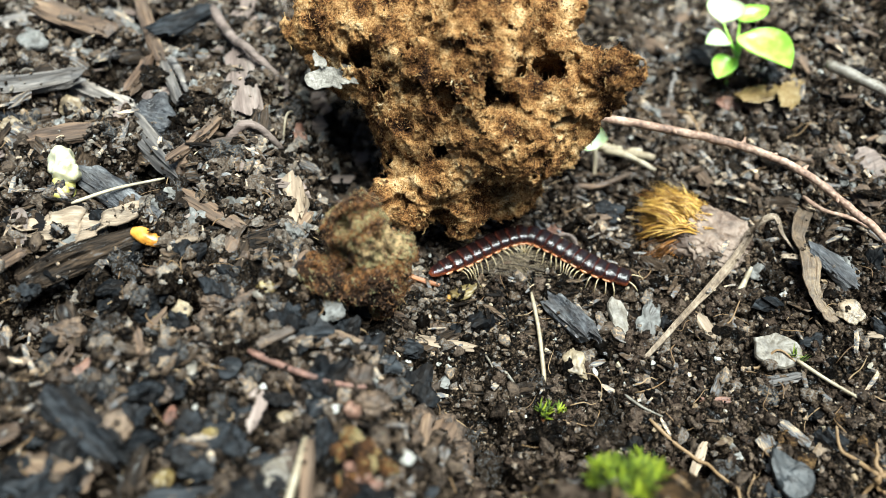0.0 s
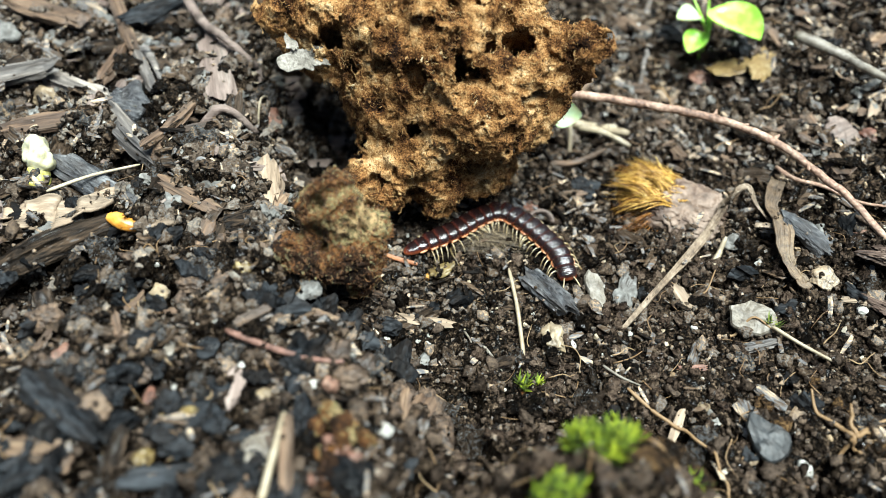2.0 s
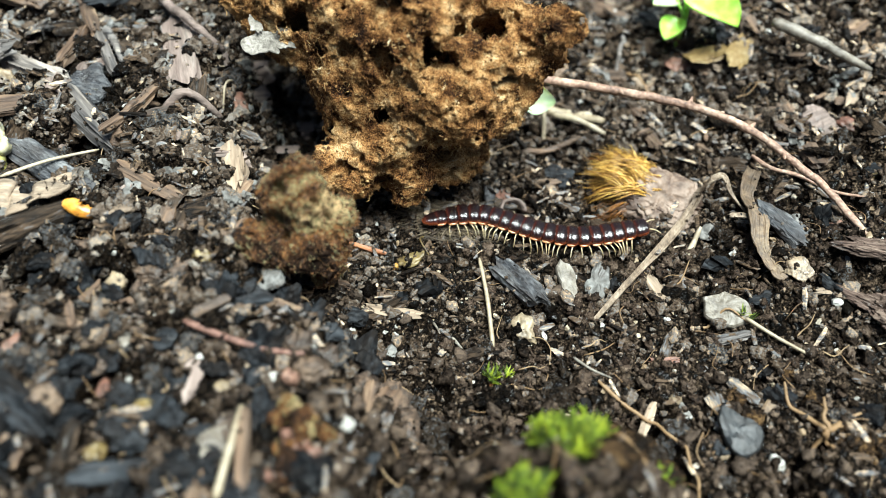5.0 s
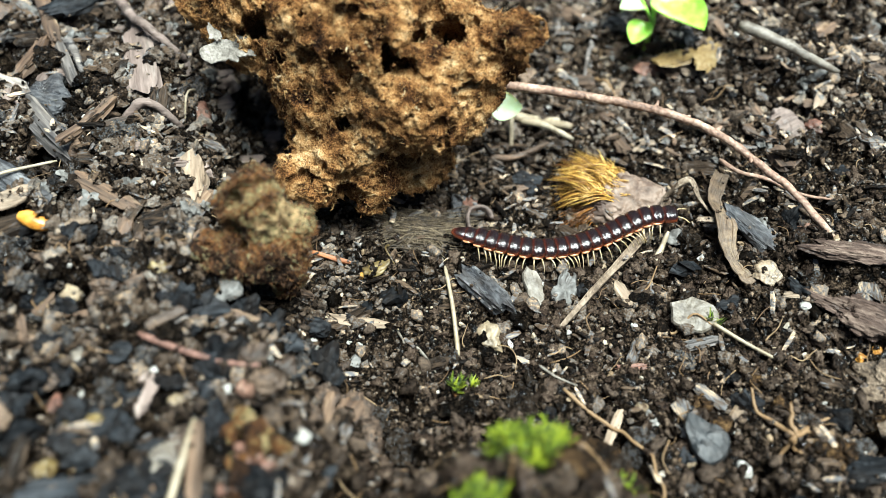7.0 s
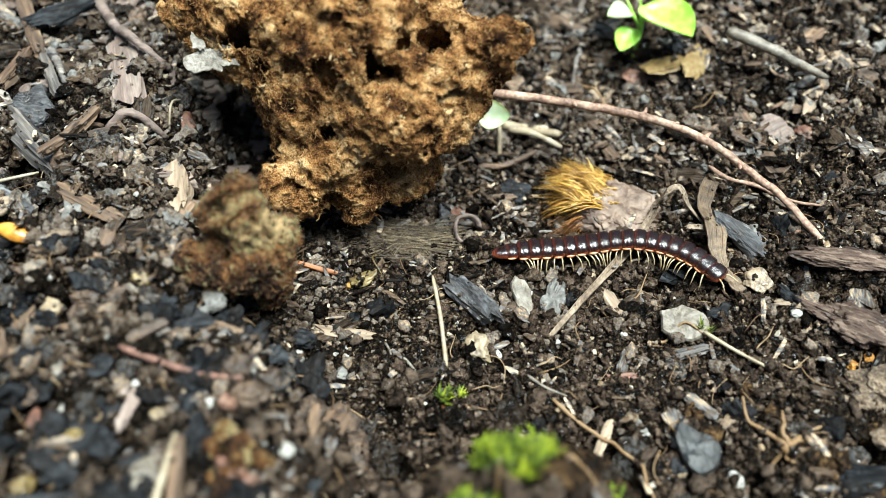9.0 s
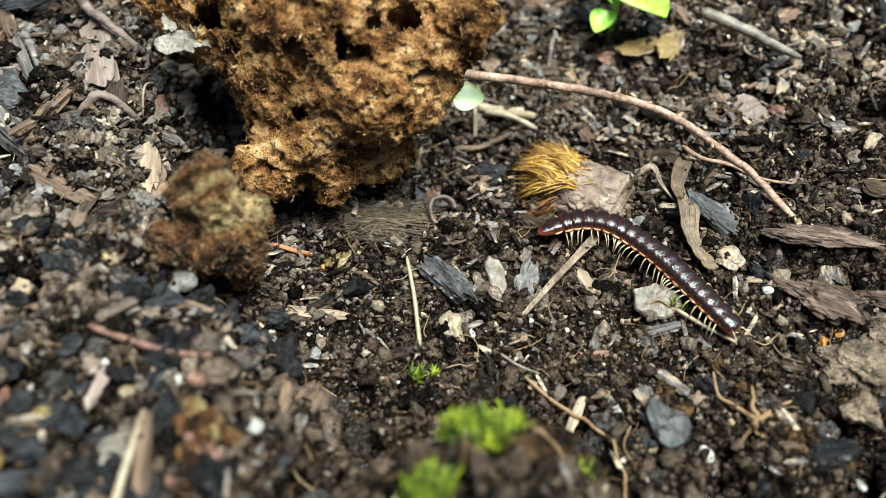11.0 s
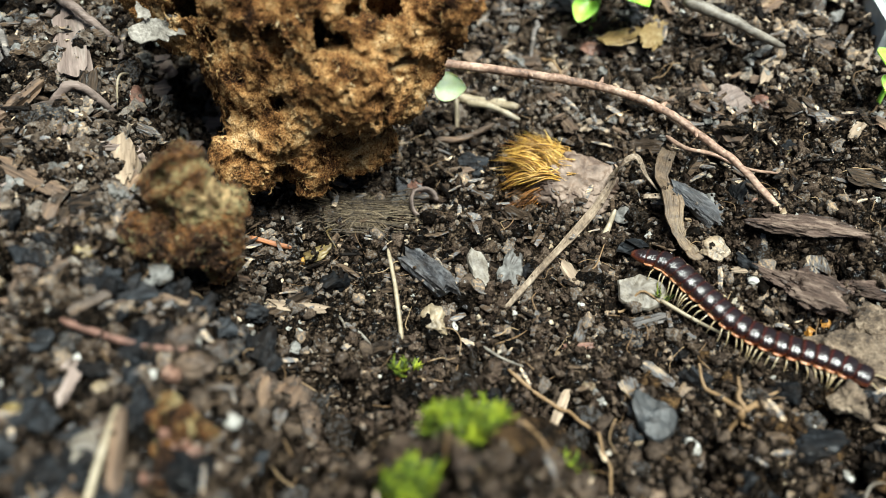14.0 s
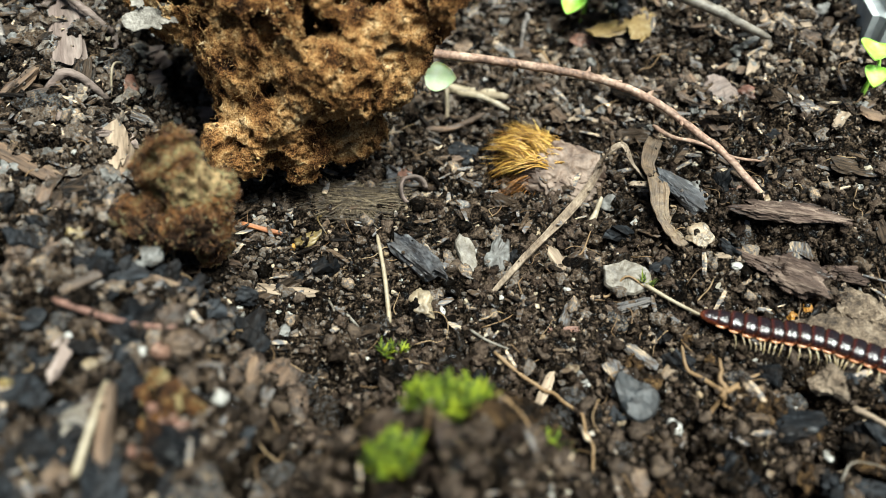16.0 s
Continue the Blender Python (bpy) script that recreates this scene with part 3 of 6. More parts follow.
AREA = (-0.072, 0.086, 0.026, 0.135)
TINY = [lump(0.5, 0.5, 0.5, s, 0.5, 1) for s in range(8)]
CRUMBS = [lump(0.55, 0.5, 0.42, s + 20, 0.6, 2, 5) for s in range(12)]
CLOTS = [lump(0.55, 0.5, 0.42, s + 60, 0.85, 3, 0, 4) for s in range(12)]
SLIVERS = [stick(1, 0.30, 0.14, s + 40, 0.5, 3, 5) for s in range(10)]


def in_reach(x, y):
    """The stretch of soil that lies before the camera on its way."""
    return (x > -0.044 - 0.36 * (y - 0.038)) & (x < 0.062 + 0.36 * (y - 0.035))


def strewn(name, label, category, material, shapes, smooth=True):
    return tagged(new(name, mesh_of(name, *shapes, material, smooth)), label, category, kind="stuff")


def damp(x, y, r):
    """Fine moist soil in front and to the side, darkened for shade; drier behind."""
    p = np.stack([x * 130, y * 130, 0 * x], -1)
    wetness = np.maximum(step((0.062 - y) / 0.022), 0.8 * step((x - 0.040) / 0.02) * step((0.075 - y) / 0.015)) + 0.35 * vnoise(p, 71)
    return r.uniform(0, 1, len(x)) < wetness


def damp_hollow(x, y, r):
    """The floor of the hollow and the soil before it."""
    return r.uniform(0, 1, len(x)) < 0.85 * step((x + 0.002) / 0.008) * step((0.086 - y) / 0.010) * (1 - 0.85 * step((x - 0.024) / 0.01) * step((0.058 - y) / 0.01))


def drier(x, y, r):
    return ~damp(x, y, r)


def damp_lumps(x, y, r):
    return damp(x, y, r) & on_bank(x, y, r)


def dry_lumps(x, y, r):
    return drier(x, y, r) & on_bank(x, y, r)


def dry_ground(x, y, r):
    """The drier crest of the bank and the rise behind."""
    p = np.stack([x * 150, y * 150, 0 * x], -1)
    dry = np.maximum(step((0.004 - x) / 0.012) * step((y - 0.054) / 0.012), 0.55 * step((y - 0.078) / 0.012))
    return r.uniform(0, 1, len(x)) < dry * (0.75 + 0.5 * vnoise(p, 73))


def on_bank(x, y, r):
    return r.uniform(0, 1, len(x)) < 0.30 + 0.70 * step((0.006 - x) / 0.02)


def on_left(x, y, r):
    return r.uniform(0, 1, len(x)) < 0.12 + 0.6 * step((0.004 - x) / 0.012)


def off_front(x, y, r):
    return r.uniform(0, 1, len(x)) < 0.22 + 0.78 * np.maximum(step((0.004 - x) / 0.01), step((y - 0.064) / 0.02))


strewn("soil_crumbs", "loose fine crumbs of dark soil", "soil crumbs", CRUMB, scatter(60000, TINY, 0.0002, 0.0009, 1, AREA, keep=drier), False)
strewn("damp_crumbs", "fine damp crumbs of soil, coloured blackish for near shade", "soil crumbs", DAMP_SHADE, scatter(60000, TINY, 0.0002, 0.0009, 8, AREA, keep=damp), False)
strewn("soil_lumps", "small dark lumps of soil and char", "soil crumbs", CRUMB, scatter(17000, CRUMBS, 0.0006, 0.0022, 2, AREA, power=2.2, keep=dry_lumps))
strewn("damp_lumps", "small damp lumps of soil, coloured black for near shade", "soil crumbs", DAMP_SHADE, scatter(19000, CRUMBS, 0.0006, 0.0024, 9, AREA, power=2.2, keep=damp_lumps))
strewn("dry_crumbs", "dry grey-brown crumbs of soil on the bank", "soil crumbs", DRY, scatter(26000, TINY, 0.0003, 0.0012, 12, AREA, keep=dry_ground), False)
strewn("dry_lumps", "dry grey-brown lumps of soil on the bank", "soil crumbs", DRY, scatter(5200, CRUMBS, 0.0007, 0.0024, 13, AREA, power=2.2, keep=dry_ground), False)
strewn("soil_clots", "moist dark-brown clots of soil", "soil crumbs", CLOT, scatter(6500, CLOTS, 0.0005, 0.0017, 15, AREA, 0.36, power=1.8, keep=damp_hollow))
strewn("wood_slivers", "brown and grey slivers of rotted wood", "wood slivers", BARK, scatter(13500, SLIVERS, 0.0005, 0.0028, 3, AREA, 0.05, power=2.3, keep=off_front), False)
strewn("sand_grains", "pale sand grains strewn over the soil", "sand", GRIT, scatter(1700, CRUMBS, 0.0002, 0.0009, 4, AREA, 0.15, power=3.2), False)


strewn("pale_specks", "pale specks of grit on the bank", "grit", WHITE, scatter(2600, CRUMBS, 0.0002, 0.0010, 14, AREA, 0.1, power=2.6, keep=on_left), False)


def litter(name, shapes, material, count, small, large, seed, label, category, group, keep, smooth):
    """Pieces of litter that can be told apart, each an object of its own."""
    r = np.random.default_rng(seed)
    meshes = []
    for k in range(40):
        v, f = shapes[k % len(shapes)]
        s = small + (large - small) * (k / 39) ** 1.8
        meshes.append((s, mesh_of(name, v * s * (1, r.uniform(0.75, 1.3), r.uniform(0.7, 1.3)), f, material, smooth)))
    x, y = r.uniform(-0.060, 0.078, count), r.uniform(0.030, 0.118, count)
    ok = keep(x, y, r) & in_reach(x, y)
    for px, py in zip(x[ok], y[ok]):
        s, me = meshes[r.integers(40)]
        ob = new(name, me)
        ob.matrix_basis = lay(px, py, r.uniform(0, 360), s * 0.05, r.uniform(-20, 20), r.uniform(-25, 25))
        tagged(ob, label, category, group)


CHIPS = [stick(1, 0.40, 0.15, s + 70, 0.5, 8, 9, bend=0.05) for s in range(10)]
LUMPS = [lump(0.55, 0.42, 0.36, s + 90, 0.6, 3, 9, 4) for s in range(10)]
litter("bark_chip", CHIPS, BARK_CHIP, 260, 0.0016, 0.0052, 31, "ragged brown or grey chip of bark on soil", "bark chip", "bark chips on the soil", off_front, False)
litter("soil_lump", LUMPS, SOIL_LUMP, 620, 0.0016, 0.0040, 32, "rough dark lump of damp soil or char", "soil lump", "lumps on the soil", on_bank, False)


def high_bank(x, y, r):
    return r.uniform(0, 1, len(x)) < 0.06 + 0.94 * step((0.004 - x) / 0.012) * step((0.074 - y) / 0.012)


litter("char_piece", LUMPS, CHARCOAL, 620, 0.0018, 0.0046, 33, "broken blue-black piece of charcoal on the bank", "charcoal", "charcoal on the bank", high_bank, False)
def near_corner(x, y, r):
    return r.uniform(0, 1, len(x)) < step((-0.012 - x) / 0.008) * step((0.054 - y) / 0.008)


litter("char_piece", LUMPS, CHARCOAL, 900, 0.0020, 0.0050, 44, "broken blue-black piece of charcoal on the bank", "charcoal", "charcoal on the bank", near_corner, False)


def front_side(x, y, r):
    return r.uniform(0, 1, len(x)) < 0.8 * step((x - 0.028) / 0.012) * step((0.060 - y) / 0.012)


litter("char_piece", LUMPS, CHARCOAL, 330, 0.0014, 0.0040, 43, "broken blue-black piece of charcoal on damp soil", "charcoal", "charcoal on the damp soil", front_side, False)
litter("damp_clot", LUMPS, DARK_SOIL, 900, 0.0014, 0.0036, 45, "dark crumbly lump of damp soil", "soil lump", "dark lumps on the damp soil", front_side, False)
litter("peat_crumb", LUMPS, TAN_BROWN, 300, 0.0014, 0.0030, 34, "rough brown crumb of peat on the bank", "peat crumb", "peat crumbs on the bank", high_bank, True)
def far_bank(x, y, r):
    return r.uniform(0, 1, len(x)) < step((-0.006 - x) / 0.008) * step((y - 0.060) / 0.012)


def far_side(x, y, r):
    return r.uniform(0, 1, len(x)) < step((x - 0.022) / 0.008) * step((y - 0.076) / 0.012)


litter("bark_shred", CHIPS, BARK_CHIP, 560, 0.0016, 0.0056, 36, "grey weathered shred of bark on soil", "bark shred", "bark shreds on the bank", far_bank, False)
litter("root_piece", CHIPS, WOOD_PINK, 260, 0.0014, 0.0050, 37, "pinkish-brown broken piece of old root", "root piece", "root pieces on the bank", far_bank, False)
litter("grey_lump", LUMPS, STONE, 420, 0.0012, 0.0030, 38, "small grey-brown stony lump on soil", "lump", "grey lumps on the bank", far_bank, False)
litter("brown_shred", CHIPS, WOOD_BROWN, 420, 0.0014, 0.0044, 39, "small brown shred of dead plant", "shred", "brown shreds behind the twig", far_side, False)
litter("pale_bit", CHIPS, WOOD_PALE, 330, 0.0010, 0.0034, 40, "small pale bit of dead plant", "plant bit", "pale bits behind the twig", far_side, False)
litter("stone_bit", LUMPS, STONE, 420, 0.0008, 0.0022, 41, "small grey-brown stony bit on soil", "stone bit", "stone bits behind the twig", far_side, False)
litter("wood_bit", CHIPS, WOOD_BROWN, 150, 0.0018, 0.0050, 35, "small brown splinter of rotting wood on soil", "wood splinter", "wood splinters on the bank", high_bank, False)


def hairs(count, seed):
    """Fine rootlets that curl over the soil."""
    r = np.random.default_rng(seed)
    out = []
    for k in range(count):
        x, y, a = r.uniform(AREA[0], AREA[1]), r.uniform(0.03, 0.12), r.uniform(0, 6.28)
        pts = []
        for j in range(4):
            pts.append(tuple(at(x, y, 0.0004 + 0.0005 * r.uniform())))
            a += r.uniform(-0.9, 0.9)
            d = r.uniform(0.0006, 0.0018)
            x, y = x + math.cos(a) * d, y + math.sin(a) * d
        out.append(sweep(pts, r.uniform(0.00010, 0.00022), n=10, sides=4, seed=k, tip=0.5))
    return joined(out)


strewn("rootlets", "fine tan rootlets curling over the soil", "rootlets", ROOT, hairs(420, 5))


# ---- the peat clods ----
FIBRES = [sweep([(-0.5, 0, 0), (-0.1, 0.12 * (s % 3 - 1), 0.1), (0.2, 0.05, -0.08), (0.5, 0.15, 0.05)], 0.16, n=5, sides=4, seed=s, rough=0.4) for s in range(6)]
CURLS = [sweep([(-0.5, 0, 0), (-0.2, 0.22 * (s % 3 - 1), 0.12), (0.15, 0.1 - 0.06 * s, 0.2), (0.45, 0.12, -0.1)], 0.10, n=6, sides=4, seed=s, rough=0.4, tip=0.6) for s in range(6)]


def blend(balls, p, k):
    """Distance to a mass of rounded lobes that run together."""
    total = np.zeros(len(p))
    for x, y, z, r in balls:
        d = np.sqrt((p[:, 0] - x) ** 2 + (p[:, 1] - y) ** 2 + (p[:, 2] - z) ** 2) - r
        total += np.exp(-np.clip(d, -0.012, 0.03) / k)
    return -k * np.log(total + 1e-12)


def skin(p, seed, coarse):
    """The crumbly relief of peat at places on it: knobs, granules and pores."""
    ledge = p * (1, 1, 1.3)
    warp = p + 0.0004 * np.stack([vnoise(p * 900, seed + 31 + k) for k in range(3)], -1)
    rough = coarse * (1.0 * vnoise(ledge * 170, seed) + 0.75 * vnoise(ledge * 380, seed + 3) + 0.55 * vnoise(warp * 820, seed + 5))
    rough += coarse * 0.75 * (0.45 - np.abs(vnoise(warp * 1250, seed + 6)) * 1.3) + 0.34 * coarse * vnoise(warp * 2400, seed + 7)
    rough -= coarse * 3.4 * step((vnoise(ledge * 300, seed + 8) - 0.40) / 0.18) + coarse * 1.9 * step((vnoise(warp * 720, seed + 9) - 0.34) / 0.2)
    return rough


def surface(d, low, cell):
    """The skin of a solid given as distances on a grid, as vertices and faces."""
    inside = d < 0
    n0, n1, n2 = (v - 1 for v in d.shape)
    corners = [(i, j, k) for i in (0, 1) for j in (0, 1) for k in (0, 1)]
    count = sum(inside[i:i + n0, j:j + n1, k:k + n2].astype(np.int8) for i, j, k in corners)
    cells = np.argwhere((count > 0) & (count < 8))
    number = np.full((n0, n1, n2), -1, np.int64)
    number[tuple(cells.T)] = np.arange(len(cells))
    value = {c: d[cells[:, 0] + c[0], cells[:, 1] + c[1], cells[:, 2] + c[2]] for c in corners}
    total, crossings = np.zeros((len(cells), 3)), np.zeros(len(cells))
    for c in corners:
        for axis in range(3):
            if c[axis] == 0:
                e = tuple(1 if q == axis else v for q, v in enumerate(c))
                va, vb = value[c], value[e]
                cut = (va < 0) != (vb < 0)
                u = np.where(cut, va / np.where(cut, va - vb, 1), 0)
                place = np.tile(np.array(c, float), (len(cells), 1))
                place[:, axis] = u
                total[cut] += place[cut]
                crossings += cut
    verts = (cells + total / crossings[:, None]) * cell + low
    faces = []
    for axis in range(3):
        b, c = (axis + 1) % 3, (axis + 2) % 3
        first = [slice(None)] * 3
        second = [slice(None)] * 3
        first[axis], second[axis] = slice(0, -1), slice(1, None)
        edge = np.argwhere(inside[tuple(first)] != inside[tuple(second)])
        ok = (edge[:, b] > 0) & (edge[:, c] > 0) & (edge[:, b] < d.shape[b] - 1) & (edge[:, c] < d.shape[c] - 1)
        edge = edge[ok]
        way = inside[tuple(edge.T)]
        quad = []
        for db, dc in ((-1, -1), (0, -1), (0, 0), (-1, 0)):
            q = edge.copy()
            q[:, b] += db
            q[:, c] += dc
            quad.append(number[tuple(q.T)])
        quad = np.stack(quad, 1)
        faces.append(np.where(way[:, None], quad, quad[:, ::-1]))
    return verts, np.concatenate(faces)


def clod(name, balls, origin, cell, seed, coarse, pits, materials, crumbs, label, run=0.0010):
    """A crumbly mass: lobes run together, a rough skin with pits, and loose crumbs and fibres that cling to it."""
    b = np.array(balls)
    pad = 0.0022
    low, high = (b[:, :3] - b[:, 3:]).min(0) - pad, (b[:, :3] + b[:, 3:]).max(0) + pad
    size = np.ceil((high - low) / cell).astype(int) + 1
    wide = 4
    rough_size = size // wide + 3
    gx = np.stack(np.meshgrid(*[np.arange(v) for v in rough_size], indexing="ij"), -1).reshape(-1, 3) * cell * wide + low
    d = blend(balls, gx, run).reshape(rough_size)
    for axis in range(3):
        i = np.arange(size[axis]) / wide
        k = i.astype(int)
        u = (i - k).reshape([-1 if q == axis else 1 for q in range(3)])
        d = np.take(d, k, axis) * (1 - u) + np.take(d, k + 1, axis) * u
    near = np.argwhere((d > (-0.0060 if len(pits) > 9 else -0.0030)) & (d < 0.0013))
    p = near * cell + low
    fine = blend(balls, p, run)
    ox, oy, oz = origin
    outer = fine > -0.0032
    seen = outer & (p[:, 1] < oy + 0.008)
    fine[seen] -= skin(p[seen], seed, coarse)
    hid = outer & ~seen
    fine[hid] -= coarse * 1.2 * vnoise(p[hid] * 300, seed)
    for x, y, z, r, deep in pits:
        q = p - (x, y, z)
        q = q - np.outer(q @ (0, 0.7, -0.714) * (1 - 1 / deep), (0, 0.7, -0.714))
        far = np.linalg.norm(q, axis=1)
        by = far < r * 2.5
        fine[by] = np.maximum(fine[by], r - far[by] + 0.75 * r * fbm(p[by] * 520, seed + 15, 3))
    d[tuple(near.T)] = fine
    v, f = surface(d, low, cell)
    ob = thing(name, (v - origin, f.tolist()), materials[0], Matrix.Translation(origin), label, "soil clod")
    g = np.random.default_rng(seed)
    bits = []
    front = np.flatnonzero((v[:, 1] < oy + 0.006) & (v[:, 2] > low[2] + 0.002))
    for k in g.choice(front, crumbs, replace=False):
        kind = g.uniform()
        shape = TINY[k % 8] if kind < 0.35 else FIBRES[k % 6] if kind < 0.5 else CURLS[k % 6]
        long = 0.00012 + 0.0003 * g.uniform() ** 3 if kind < 0.35 else 0.0004 + 0.0009 * g.uniform() ** 2
        e = np.array(Euler(tuple(g.uniform(0, 6.28, 3))).to_matrix())
        bits.append((shape[0] * long @ e.T + v[k] - origin, shape[1]))
    part("crumb_coat", mesh_of("crumb_coat", *joined(bits), materials[1], False), ob, "loose crumbs and fibres clinging to the clod")["kind"] = "stuff"
    return ob


BIG = [
    (0.0039, 0.0863, 0.0225, 0.0093), (-0.0026, 0.0881, 0.0214, 0.0070), (-0.0017, 0.0843, 0.0152, 0.0064), (0.0062, 0.0814, 0.0174, 0.0068), (0.0118, 0.0826, 0.0210, 0.0051), (0.0085, 0.0777, 0.0167, 0.0038),
    (0.0008, 0.0796, 0.0107, 0.0048), (0.0069, 0.0810, 0.0076, 0.0045), (-0.0040, 0.0793, 0.0084, 0.0032), (-0.0069, 0.0770, 0.0088, 0.0020), (-0.0040, 0.0762, 0.0071, 0.0017), (0.0024, 0.0754, 0.0057, 0.0014),
    (0.0024, 0.0769, 0.0076, 0.0020), (0.0188, 0.0800, 0.0255, 0.0016), (0.0188, 0.0803, 0.0232, 0.0015), (0.0163, 0.0833, 0.0211, 0.0027), (0.0139, 0.0812, 0.0181, 0.0027), (-0.0059, 0.0855, 0.0128, 0.0028),
    (-0.0096, 0.0886, 0.0173, 0.0027), (-0.0120, 0.0904, 0.0200, 0.0038), (-0.0157, 0.0921, 0.0220, 0.0031), (-0.0091, 0.0901, 0.0232, 0.0050), (0.0027, 0.0945, 0.0260, 0.0102), (0.0104, 0.0913, 0.0254, 0.0052),
    (-0.0059, 0.0957, 0.0254, 0.0071), (-0.0120, 0.0973, 0.0247, 0.0045), (0.0120, 0.0799, 0.0139, 0.0024), (0.0098, 0.0830, 0.0053, 0.0023), (0.0043, 0.1043, 0.0205, 0.0111), (0.0051, 0.0995, 0.0078, 0.0106),
]
SMALL = [
    (-0.0080, 0.0642, 0.0178, 0.0030), (-0.0103, 0.0640, 0.0177, 0.0016), (-0.0055, 0.0642, 0.0148, 0.0021), (-0.0072, 0.0634, 0.0140, 0.0024), (-0.0116, 0.0620, 0.0132, 0.0018), (-0.0091, 0.0616, 0.0122, 0.0019),
    (-0.0057, 0.0621, 0.0112, 0.0019), (-0.0068, 0.0638, 0.0066, 0.0020), (-0.0134, 0.0616, 0.0137, 0.0009), (-0.0046, 0.0637, 0.0127, 0.0012), (-0.0082, 0.0655, 0.0110, 0.0032),
]
NOTCHES = [(-0.0101, 0.0612, 0.0169, 0.0010, 1.8), (-0.0118, 0.0615, 0.0167, 0.0009, 1.8), (-0.0090, 0.0620, 0.0080, 0.0012, 1.8), (-0.0087, 0.0625, 0.0049, 0.0012, 1.8), (-0.0034, 0.0635, 0.0188, 0.0008, 1.6)]
PITS = [
    (-0.0005, 0.0745, 0.0062, 0.0014, 2.5), (-0.0009, 0.0750, 0.0080, 0.0011, 2.5), (-0.0092, 0.0878, 0.0205, 0.0019, 3.6), (-0.0106, 0.0881, 0.0196, 0.0012, 3.6), (0.0051, 0.0794, 0.0233, 0.0020, 3.6), (0.0113, 0.0815, 0.0240, 0.0018, 3.6),
    (0.0015, 0.0804, 0.0211, 0.0009, 3.6), (-0.0044, 0.0825, 0.0132, 0.0014, 3.6), (-0.0058, 0.0829, 0.0132, 0.0009, 3.6), (-0.0007, 0.0804, 0.0130, 0.0012, 3.6), (-0.0039, 0.0762, 0.0086, 0.0008, 3.6), (0.0103, 0.0778, 0.0120, 0.0013, 3.6),
    (-0.0072, 0.0857, 0.0193, 0.0009, 3.6), (0.0080, 0.0815, 0.0233, 0.0011, 3.6), (0.0030, 0.0783, 0.0184, 0.0007, 3.6), (-0.0026, 0.0825, 0.0208, 0.0007, 3.6), (0.0076, 0.0794, 0.0059, 0.0008, 3.6), (-0.0062, 0.0815, 0.0101, 0.0009, 3.6),
]
peat = clod("peat_clod", BIG, (0.0035, 0.0900, 0.0150), 0.00021, 11, 0.00062, PITS, (PEAT, PEAT_CRUMB), 22000, "large crumbly golden-brown clod of dry peat")
clod("mossy_clod", SMALL, (-0.0088, 0.0638, 0.0126), 0.00018, 23, 0.00072, NOTCHES, (PEAT_MOSSY, MOSSY_CRUMB), 4200, "small brown peat clod with a thin mossy film", 0.0007)


# ---- the millipede ----
COUNT, LENGTH = 20, 0.0268
PITCH = LENGTH / COUNT
CURVES = []


def crawl(t, *points):
    """The line of the body at a time, from tail to head."""
    CURVES.append((t, np.array(points)))


def ring_shape(k):
    """One body plate: a narrow front collar and a wide glossy arch, flattened below."""
    size = 1.0
    if k >= COUNT - 3:
        size = (0.98, 0.95, 0.84)[k - COUNT + 3]
    if k <= 2:
        size = (0.46, 0.76, 0.92)[k]
    long = PITCH * 1.06
    stations = ((0.62, 0.74), (0.52, 0.80), (0.44, 0.82), (0.40, 0.90), (0.32, 0.98), (0.14, 1.012), (-0.06, 1.018), (-0.26, 1.005), (-0.42, 0.95), (-0.52, 0.82))
    if k == 0:
        stations = ((0.6, 1.5), (0.3, 1.45), (0.0, 1.3), (-0.3, 1.05), (-0.55, 0.75), (-0.7, 0.4))
    if k == COUNT - 1:
        stations = ((0.72, 0.55), (0.64, 0.82), (0.45, 1.0), (0.1, 1.06), (-0.2, 1.04), (-0.5, 0.9))
    verts, faces, sides = [], [], 24
    for u, s in stations:
        for j in range(sides):
            a = 2 * math.pi * j / sides
            y, z = math.cos(a), math.sin(a)
            y = math.copysign(abs(y) ** 0.8, y)
            z = 0.00112 * z ** 0.64 if z > 0 else z * 0.00062
            verts.append((u * long, y * 0.00132 * s * size, z * s * size))
    for i in range(len(stations) - 1):
        for j in range(sides):
            a, b = i * sides + j, i * sides + (j + 1) % sides
            faces.append((a, b, b + sides, a + sides))
    faces += [tuple(reversed(range(sides))), tuple(range((len(stations) - 1) * sides, len(stations) * sides))]
    return (np.array(verts), faces), size


def keel_shape(side, size):
    """The pale, blunt side lobe of a plate."""
    v, f = ball(2)
    p = v * (PITCH * 0.38, 0.00020, 0.00013)
    p[:, 0] -= 0.12 * PITCH
    p[:, 1] += side * 0.00130 * size
    p[:, 2] += 0.00006
    return p, f


def leg_shape(side):
    """A thin jointed leg that arches out and down to a pointed foot."""
    pts = [(0, 0, 0), (0.00004, side * 0.0007, 0.00014), (0.0001, side * 0.0012, 0.00004), (0.00018, side * 0.0015, -0.0004), (0.0002, side * 0.0017, -0.0012)]
    return sweep(pts, 0.00021, n=10, sides=6, rough=0.12, tip=0.45)


